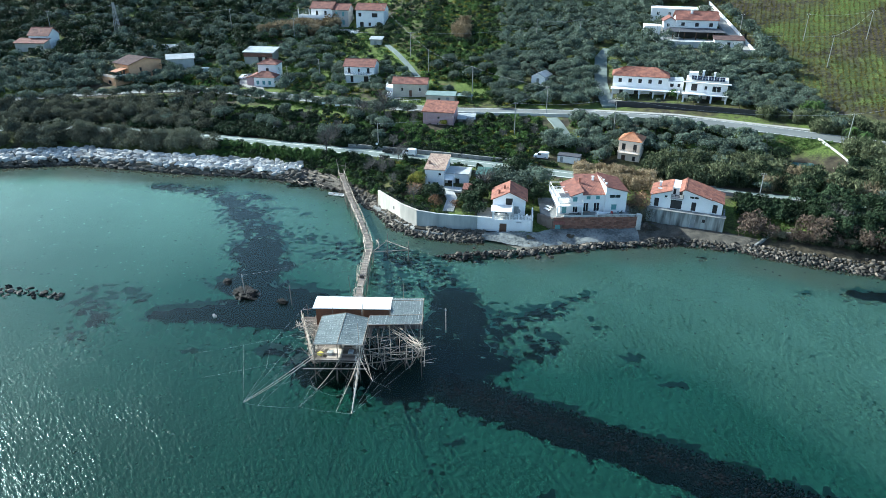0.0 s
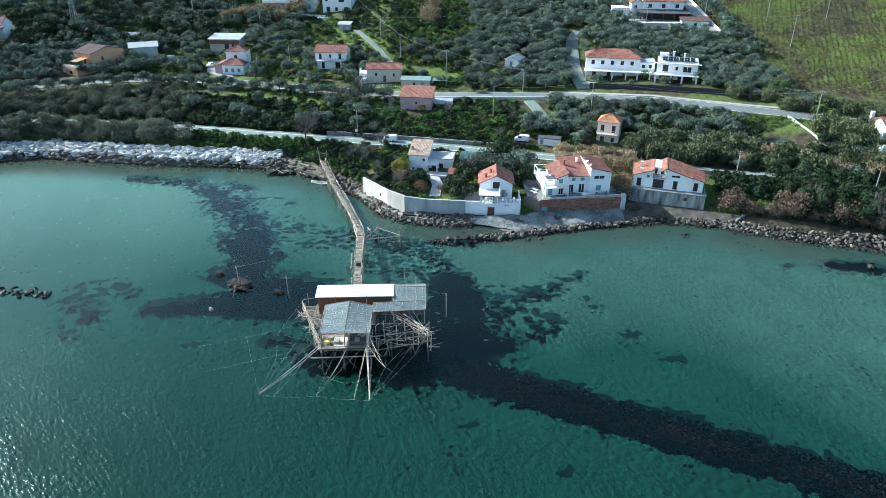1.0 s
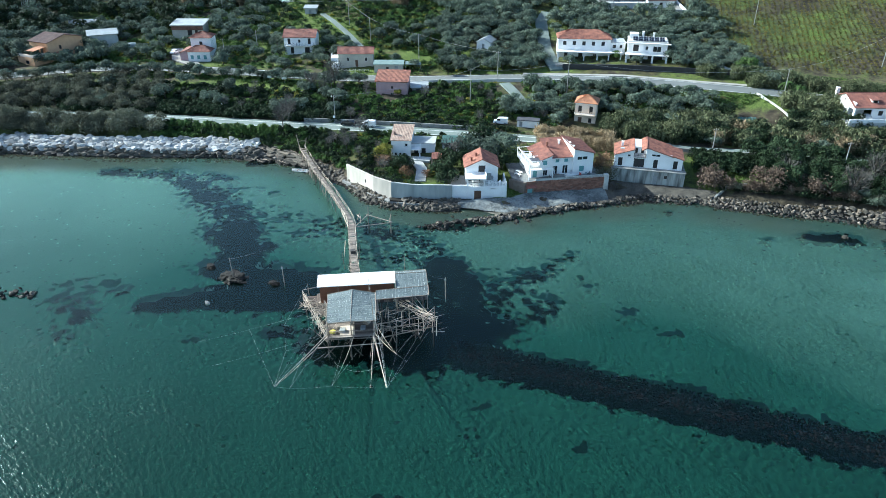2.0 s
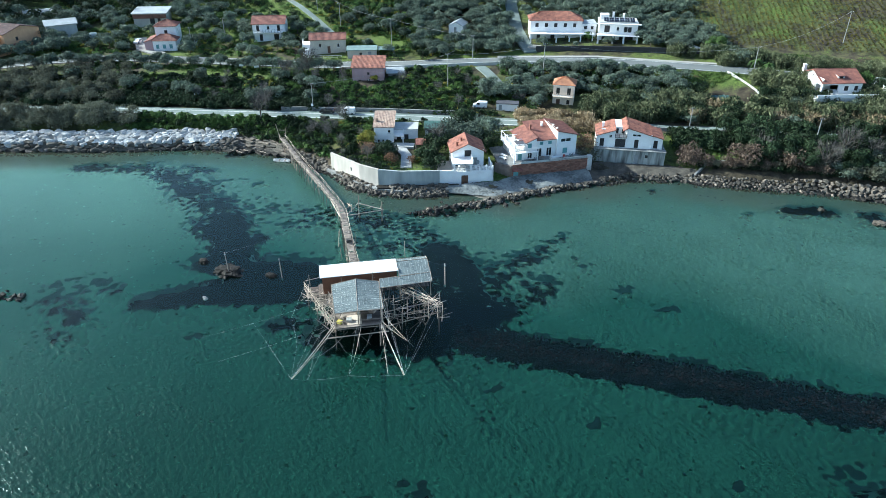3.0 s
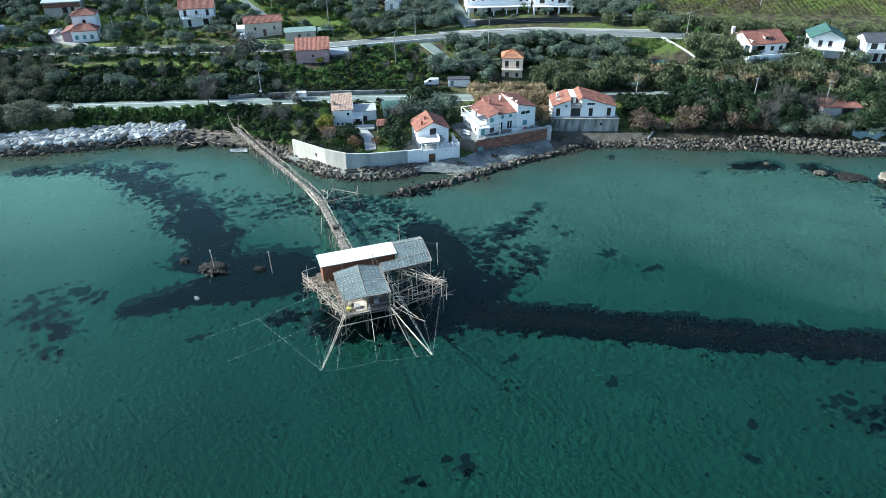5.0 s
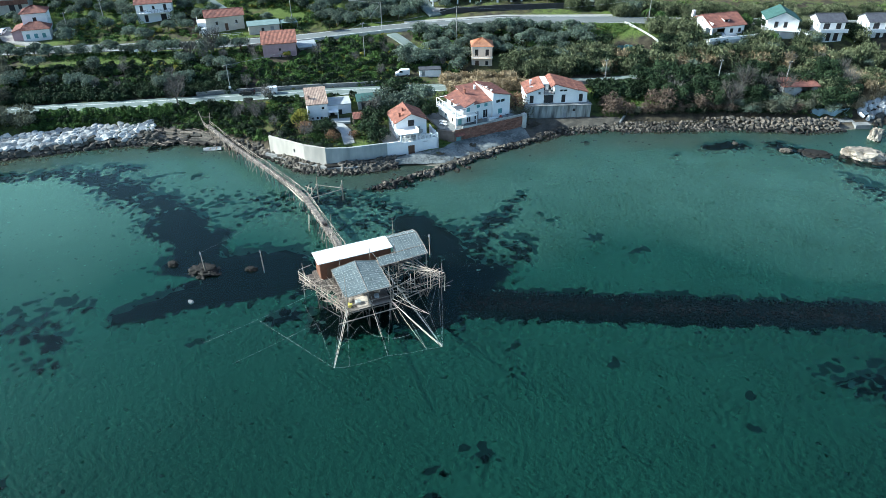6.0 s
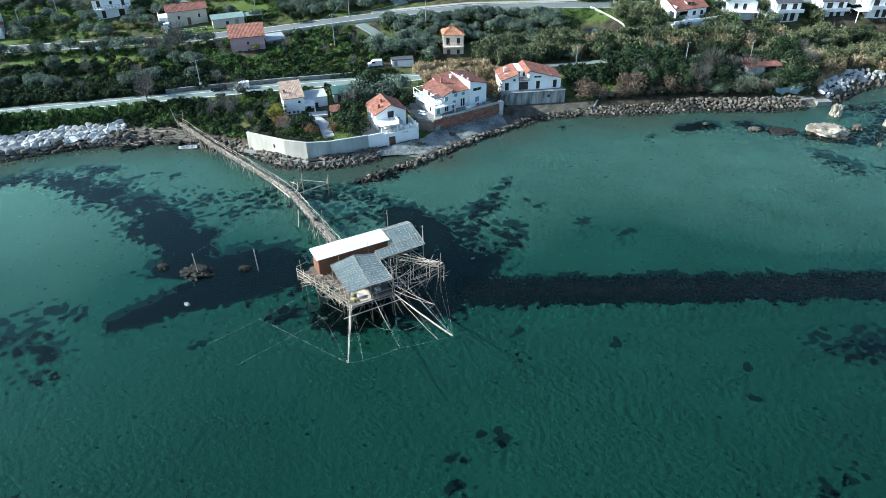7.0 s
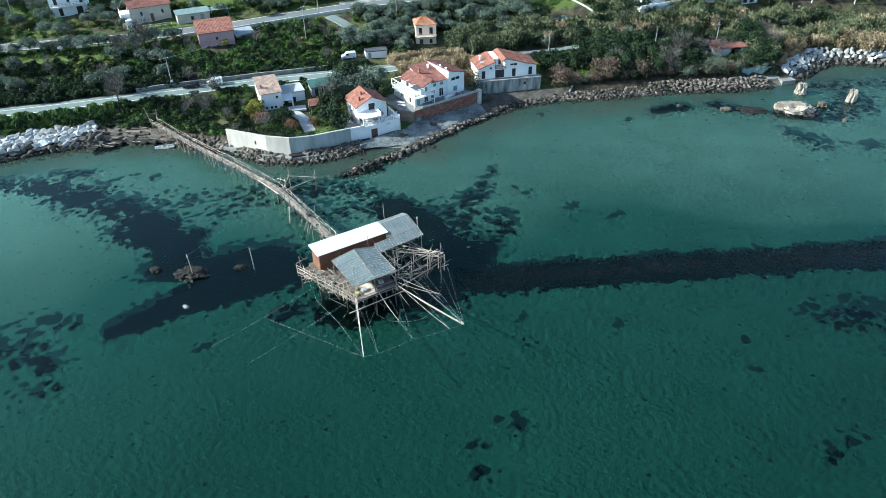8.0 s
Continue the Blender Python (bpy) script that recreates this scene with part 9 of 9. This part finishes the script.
# ---- rocks ----
def boulder(seed, flat=0.7, points=15):
    r = random.Random(seed)
    bm = bmesh.new()
    for _ in range(points):
        d = Vector((r.gauss(0, 1), r.gauss(0, 1), r.gauss(0, 1))).normalized()
        bm.verts.new((d.x * r.uniform(0.42, 0.55), d.y * r.uniform(0.42, 0.55), d.z * flat * r.uniform(0.4, 0.52)))
    hull = bmesh.ops.convex_hull(bm, input=bm.verts[:])
    bmesh.ops.delete(bm, geom=[g for g in hull["geom_interior"] if isinstance(g, bmesh.types.BMVert)], context="VERTS")
    me = bpy.data.meshes.new("rock")
    bm.to_mesh(me)
    bm.free()
    return me


FORMS = {}


def hewn(seed):
    """A quarried block with flat, skewed faces and broken corners."""
    r = random.Random(seed)
    bm = bmesh.new()
    for x in (-0.5, 0.5):
        for y in (-0.5, 0.5):
            for z in (-0.5, 0.5):
                for _ in range(2):
                    bm.verts.new((x * r.uniform(0.5, 1.0), y * r.uniform(0.5, 1.0), z * r.uniform(0.62, 1.0)))
    hull = bmesh.ops.convex_hull(bm, input=bm.verts[:])
    bmesh.ops.delete(bm, geom=[g for g in hull["geom_interior"] if isinstance(g, bmesh.types.BMVert)], context="VERTS")
    me = bpy.data.meshes.new("rock")
    bm.to_mesh(me)
    bm.free()
    return me


def rounded_block(seed):
    """A squarish block with broken, flat faces."""
    q = random.Random(seed)
    bm = bmesh.new()
    for _ in range(19):
        v = Vector((q.gauss(0, 1), q.gauss(0, 1), q.gauss(0, 1)))
        v /= (abs(v.x) ** 8 + abs(v.y) ** 8 + abs(v.z) ** 8) ** 0.125
        v = v * 0.5 * q.uniform(0.92, 1.06)
        bm.verts.new((v.x + 0.16 * v.y * q.uniform(0.6, 1.0), v.y, v.z))
    hull = bmesh.ops.convex_hull(bm, input=bm.verts[:])
    bmesh.ops.delete(bm, geom=[g for g in hull["geom_interior"] if isinstance(g, bmesh.types.BMVert)], context="VERTS")
    me = bpy.data.meshes.new("rock")
    bm.to_mesh(me)
    bm.free()
    return me


def forms_of(material, cut=False):
    if (material, cut) not in FORMS:
        FORMS[material, cut] = [rounded_block(11 * k + 3) if cut == "worn" else hewn(7 * k + 1) if cut else boulder(31 * k + len(FORMS), 0.75 + 0.1 * (k % 3)) for k in range(8)]
        for me in FORMS[material, cut]:
            me.materials.append(M[material])
    return FORMS[material, cut]


def heap(name, label, places, kind="structure", category="rocks", bed=0, cut=False):
    """places: x, y, z, size, material. The first 300 are rocks of their own, the rest one mesh for each material."""
    ob = thing(name, label, category, kind=kind)
    r = random.Random(len(places))
    rest = {}
    for i, (x, y, z, s, material) in enumerate(places):
        tilt = 9 if bed else 25
        m = pose(x, y, z, bed + r.uniform(-tilt, tilt), r.uniform(-tilt, tilt)) @ pose(0, 0, 0, 0, 0, r.uniform(-22, 22) if cut else r.uniform(0, 360)) @ Matrix.Diagonal((s * r.uniform(0.85, 1.3), s * r.uniform(0.75, 1.05), s * (r.uniform(0.5, 0.75) if bed else r.uniform(0.65, 1.05)), 1))
        me = r.choice(forms_of(material, cut))
        if i < 300:
            part("rock", me, M[material], ob, at=m)
        else:
            rest.setdefault(material, []).append((me, m))
    for material, items in rest.items():
        V, F, o = [], [], 0
        for me, m in items:
            V += [m @ v.co for v in me.vertices]
            F += [tuple(o + i for i in p.vertices) for p in me.polygons]
            o += len(me.vertices)
        part("rock_pile", mesh_from("rock_pile", V, F), M[material], ob, kind="stuff")
    return ob


r = random.Random(3)
# white armour along the left shore: fitted blocks, steep and dark below, flatter and white above
def slope(x, t):
    """A point of the bank's face, t from the water up to the crest."""
    return Vector((x, S(x) + float(np.interp(t, (0, 0.42, 1), (-0.9, 1.3, 6.2))), float(np.interp(t, (0, 0.42, 1), (-0.7, 1.75, 3.05)))))


def packed(x0, x1, rows, gap, face, size, tone, jitter=0.3):
    """Boulders laid close in wavering courses up a bank; face gives the point at x and t, tone the material."""
    out = []
    for j in range(rows):
        x = x0 + (0.5 * gap if j % 2 else 0.0)
        while x < x1:
            g = gap * r.uniform(0.75, 1.3)
            t = min(1.0, max(0.0, (j + 0.5 + r.uniform(-jitter, jitter)) / rows))
            c = face(x + g / 2, t)
            out.append((c[0], c[1], c[2], size(x) * g / gap * r.uniform(0.9, 1.15), tone(x, t)))
            x += g
    return out


def white_tone(x, t):
    if t < 0.16:
        return "rock_wet"
    if t < 0.34 + r.uniform(-0.06, 0.12) or (x > -45 and t < 0.6):
        return r.choice(("rock_dark", "rock_dark", "rock"))
    return r.choice(("rock_white", "rock_white", "rock_white", "rock_white", "rock_white", "rock_pale"))


blocks = packed(-150, -41, 8, 1.2, slope, lambda x: 1.36, white_tone)
blocks.sort(key=lambda p: abs(p[0] + 58))
heap("rock_armour", "bank of close-laid white limestone blocks, dark and wet at the foot", blocks, bed=18, cut="worn")
toe = [(x, S(x) - r.uniform(0.7, 2.6), -0.28, r.uniform(0.4, 1.0), "rock_wet") for x in (r.uniform(-150, -34) for _ in range(260))]
heap("rock_toe", "small wet rocks scattered at the foot of the bank", toe, bed=4)
foot = []
for k in range(760):
    x = r.uniform(-25, 6)
    t = r.random()
    w = 5.2 if x < -6 else 3.2
    tone = r.choice(("rock", "rock_tan", "rock_dark", "rock_dark")) if t > 0.2 else "rock_wet"
    foot.append((x, S(x) - 1.0 + t * w, -0.25 + 1.7 * t, r.choice((0.55, 0.8, 1.05, 1.35)) * r.uniform(0.85, 1.15), tone))
heap("rock_armour", "rough grey boulders at the foot of the sea wall", foot)
bridge_head = []
for k in range(300):
    x = r.uniform(-47, -25)
    t = r.random()
    bridge_head.append((x, S(x) - 1.6 + t * 7.0, -0.3 + 2.3 * t, r.uniform(0.6, 1.9), r.choice(("rock_tan", "rock", "rock_dark", "rock_dark")) if t > 0.2 else "rock_wet"))
heap("rock_shelf", "broken tan rock at the bridge head", bridge_head[:140], bed=8)
ledge = thing("rock_ledge", "flat layered ledges of tan and grey rock by the bridge head", "rocks", kind="structure")
for k in range(70):
    x, t = r.uniform(-44, -25), r.random()
    tone = r.choice(("rock_tan", "rock", "rock_dark", "rock_dark")) if t > 0.25 else "rock_wet"
    part("slab", r.choice(forms_of(tone, True)), M[tone], ledge, at=pose(x, S(x) - 0.8 + t * 5.8, 0.05 + 2.0 * t, r.uniform(-5, 9), r.uniform(-5, 5), -42 + r.uniform(-14, 14)) @ Matrix.Diagonal((r.uniform(1.6, 4.2), r.uniform(0.8, 1.8), r.uniform(0.35, 0.6), 1)))
for k in range(26):
    x, d, q, n = r.uniform(-46, -27), r.uniform(-0.5, 5.5), math.radians(-38 + r.uniform(-22, 22)), r.uniform(1.2, 4.0)
    y = S(x) + d
    z = 0.45 + 0.42 * max(d, 0)
    log = thing("driftwood", "grey driftwood log lying on the ledges", "driftwood", group="driftwood")
    part("log", stick((x, y, z), (x + n * math.cos(q), y + n * math.sin(q), z + r.uniform(-0.1, 0.25)), r.uniform(0.06, 0.13), 0.05, 6), M["wood"], log)
right = []
for k in range(330):
    x, t = r.uniform(40, 64), r.random()
    tone = r.choice(("rock", "rock_tan", "rock_dark", "rock_dark", "rock_wet")) if t > 0.22 else "rock_wet"
    right.append((x, S(x) - 0.9 + t * (2.4 if x < 58 else 3.6), -0.2 + 1.2 * t, r.choice((0.45, 0.7, 1.0)), tone))
heap("rock_armour", "tumbled small tan and grey rocks along the shore", right)
bank_face = lambda x, t: (x, S(x) - 1.2 + t * (3.6 if x < 80 else 4.6), -0.35 + t * (1.8 if x < 80 else 2.3))


def bank_tone(x, t):
    if t < 0.2:
        return "rock_wet"
    if x < 84 or t < 0.4:
        return r.choice(("rock_dark", "rock_dark", "rock_wet", "rock", "rock_tan"))
    return r.choice(("rock_tan", "rock_tan", "rock_warm", "rock", "rock_dark"))


right = packed(60, 80, 7, 0.72, bank_face, lambda x: 0.85, bank_tone, 0.5) + packed(80, 108, 7, 0.95, bank_face, lambda x: 1.05 if x < 88 else 1.35, bank_tone, 0.45)
right.sort(key=lambda p: abs(p[0] - 88))
heap("rock_armour", "rough tan and dark boulders banked along the shore", right)
spit = []
for k in range(620):
    t = r.random()
    x = -3 + 42 * t + r.uniform(-1, 1)
    mid = np.interp(x, (-3, 4, 14, 22, 30, 40), (123.2, 123.4, 125.4, 127.2, 129.2, 130.4))
    wide = np.interp(x, (-3, 4, 14, 30, 40), (1.2, 2.2, 1.7, 1.4, 1.0))
    off = r.gauss(0, 0.55)
    high = max(0.0, 0.85 - abs(off) * 0.8) * np.interp(x, (-3, 6, 40), (0.35, 1.0, 0.9))
    tone = "rock_wet" if high < 0.34 or (x < 6 and r.random() < 0.8) else r.choice(("rock_tan", "rock_dark", "rock_wet", "rock_dark", "rock"))
    spit.append((x, mid + off * wide, high - 0.14, r.choice((0.35, 0.5, 0.7, 0.9, 1.3)) * r.uniform(0.8, 1.2), tone))
heap("rock_spit", "low spit of weedy rocks in front of the beach", spit)
far_face = lambda x, t: (x, S(x) - 1.2 + t * 7.6, -0.4 + 3.3 * t)
far_shore = packed(117, 190, 6, 1.3, far_face, lambda x: 1.3, lambda x, t: "rock_wet" if t < 0.2 else ("rock_dark" if t < 0.42 else r.choice(("rock_white", "rock_white", "rock_white", "rock_pale"))))
heap("rock_armour", "white armour blocks along the far shore", far_shore, cut="worn")


def rugged(seed, fine=1.0):
    """A pitted, lumpy rock of about one metre, made by noise on a ball."""
    bm = bmesh.new()
    bmesh.ops.create_icosphere(bm, subdivisions=4, radius=0.5)
    shift = Vector((seed * 3.7, seed * 1.3, seed * 2.1))
    for v in bm.verts:
        q = v.co.normalized()
        d = 0.42 * noise.noise(q * 1.6 + shift) + 0.20 * noise.noise(q * 3.9 + shift) + 0.13 * fine * noise.noise(q * 8.5 + shift) - 0.10 * fine * abs(noise.noise(q * 15.0 + shift))
        v.co = q * 0.5 * (1 + d)
        v.co.z = min(v.co.z, 0.36 + 0.07 * noise.noise(q * 5 + shift))
    me = bpy.data.meshes.new("rock")
    bm.to_mesh(me)
    bm.free()
    return me


def crag(x, y, size, high, material, label, seed, turn=0.0):
    """A lumpy rock that stands out of the sea, with a wet foot."""
    ob = thing("sea_rock", label, "rock", pose(x, y, 0, 0, 0, turn))
    rr = random.Random(seed)
    low = high < size * 0.6
    part("base", rugged(seed), M[material], ob, at=pose(0, 0, high * 0.22) @ Matrix.Diagonal((size, size * 0.62 if low else size * 0.8, high * 2.1, 1)))
    for k in range(4 if low else 1):
        u = ((k + rr.uniform(-0.3, 0.3)) / 3 * 2 - 1) * (0.8 if low else 0.2)
        w = size * rr.uniform(0.34, 0.5)
        top = high * rr.uniform(0.55, 0.9)
        part("lump", rugged(seed * 7 + k), M[material], ob, at=pose(u * size * 0.42, rr.uniform(-0.16, 0.16) * size, top * 0.25, rr.uniform(-12, 12), rr.uniform(-12, 12), rr.uniform(0, 360)) @ Matrix.Diagonal((w, w * 0.85, top * 1.7, 1)))
    for k in range(9):
        q = rr.uniform(0, math.tau)
        s = size * rr.uniform(0.2, 0.36)
        part("wet_foot", boulder(seed * 13 + k, 0.8), M["rock_wet"], ob, at=pose(0.55 * size * math.cos(q), 0.4 * size * math.sin(q), -0.05, 0, 0, rr.uniform(0, 360)) @ Matrix.Diagonal((s, s, s * 0.6, 1)))
    return ob


for i, (x, y, s, hgt, m, lab) in enumerate(((-37.8, 107.0, 4.6, 0.85, "rock_wet", "low dark rock with a pole on it"), (-42.5, 111.3, 1.8, 0.6, "rock_wet", "small dark rock in the sea"), (-30.6, 104.2, 1.8, 0.5, "rock_wet", "small weedy rock in the sea"), 
                                                  (100.0, 92.3, 8.0, 2.0, "crag", "pale tan rock stack in the sea"), (110.3, 98.0, 2.9, 2.7, "crag", "upright pale rock stack in the sea"), (107.7, 90.5, 2.2, 1.0, "rock_tan", "low pale rock in the sea"), (115.8, 88.3, 2.2, 3.0, "crag", "upright narrow rock stack"), (104.0, 82.5, 1.0, 0.7, "rock_tan", "small pale rock awash in the sea"), (86.9, 101.7, 2.6, 0.7, "rock_tan", "low dark rock awash in the sea"), (79.6, 109.4, 1.2, 0.6, "rock_dark", "low dark rock awash in the sea"), (92.0, 98.2, 5.5, 0.45, "rock_wet", "low dark rock awash in the sea"), (-41.0, 99.0, 0.8, 0.4, "rock_white", "small white stone awash"))):
    crag(x, y, s, hgt, m, lab, i + 2, -41)

awash = []
for k in range(120):
    x = r.uniform(-98, -70)
    high = r.uniform(0.0, 0.5)
    awash.append((x, float(np.interp(x, (-98, -83, -70), (111.0, 106.8, 104.4))) + r.gauss(0, 0.8), high - 0.15, r.uniform(0.5, 1.25), "rock_wet" if high < 0.2 else r.choice(("rock_dark", "rock", "rock_wet"))))
heap("rock_line", "low line of dark rocks awash in the bay", awash)

# lumps and weed that break the reef's surface
(ax, ay), (bx, by) = REEF
reef = thing("reef", "long dark weedy reef just under the surface", "reef", kind="structure")
V, F, o = [], [], 0
for k in range(9000):
    t, off = r.random(), max(-3.9, min(3.9, r.uniform(-1, 1) * 3.2 + r.gauss(0, 0.6)))
    x, y = ax + (bx - ax) * t, ay + (by - ay) * t
    x, y = x + (off + 0.3) * 0.47, y + (off + 0.3) * 0.88
    me = r.choice(forms_of("reef"))
    m = pose(x, y, -0.14 - 0.03 * abs(off) + r.uniform(-0.12, 0.08), r.uniform(-40, 40), r.uniform(-40, 40), r.uniform(0, 360)) @ Matrix.Scale(r.uniform(0.25, 0.6), 4)
    V += [m @ v.co for v in me.vertices]
    F += [tuple(o + i for i in p.vertices) for p in me.polygons]
    o += len(me.vertices)
part("reef_lumps", mesh_from("reef_lumps", V, F), M["reef"], reef, kind="stuff")


# rough bricks of the terrace wall
rr = random.Random(21)
BRICKS = []
for k in range(6):
    bm = block(-0.5, 0.5, -0.5, 0.5, -0.5, 0.5)
    for v in bm.verts:
        v.co += Vector((rr.uniform(-0.09, 0.09), rr.uniform(-0.1, 0.1), rr.uniform(-0.12, 0.12)))
    me = bpy.data.meshes.new("brick")
    bm.to_mesh(me)
    bm.free()
    me.materials.append(M["brick"])
    BRICKS.append(me)
for wall, width, high in ((brick_wall, 17.9, 4.0), (wall_side, 4.2, 3.8)):
    z, n = 0.45, 0
    while z < high:
        x = rr.uniform(0.1, 0.5)
        rise = rr.uniform(0.22, 0.34)
        while x < width - 0.3:
            w = rr.uniform(0.45, 0.85)
            if not (wall is brick_wall and 0.3 < x < 1.9 and z < 3.1):
                part("brick", rr.choice(BRICKS), M["brick"], wall, at=pose(x + w / 2, 0.0, z + rise / 2, 0, rr.uniform(-4, 4)) @ Matrix.Diagonal((w * 0.93, 0.14, rise * 0.9, 1)))
            x += w
        z += rise
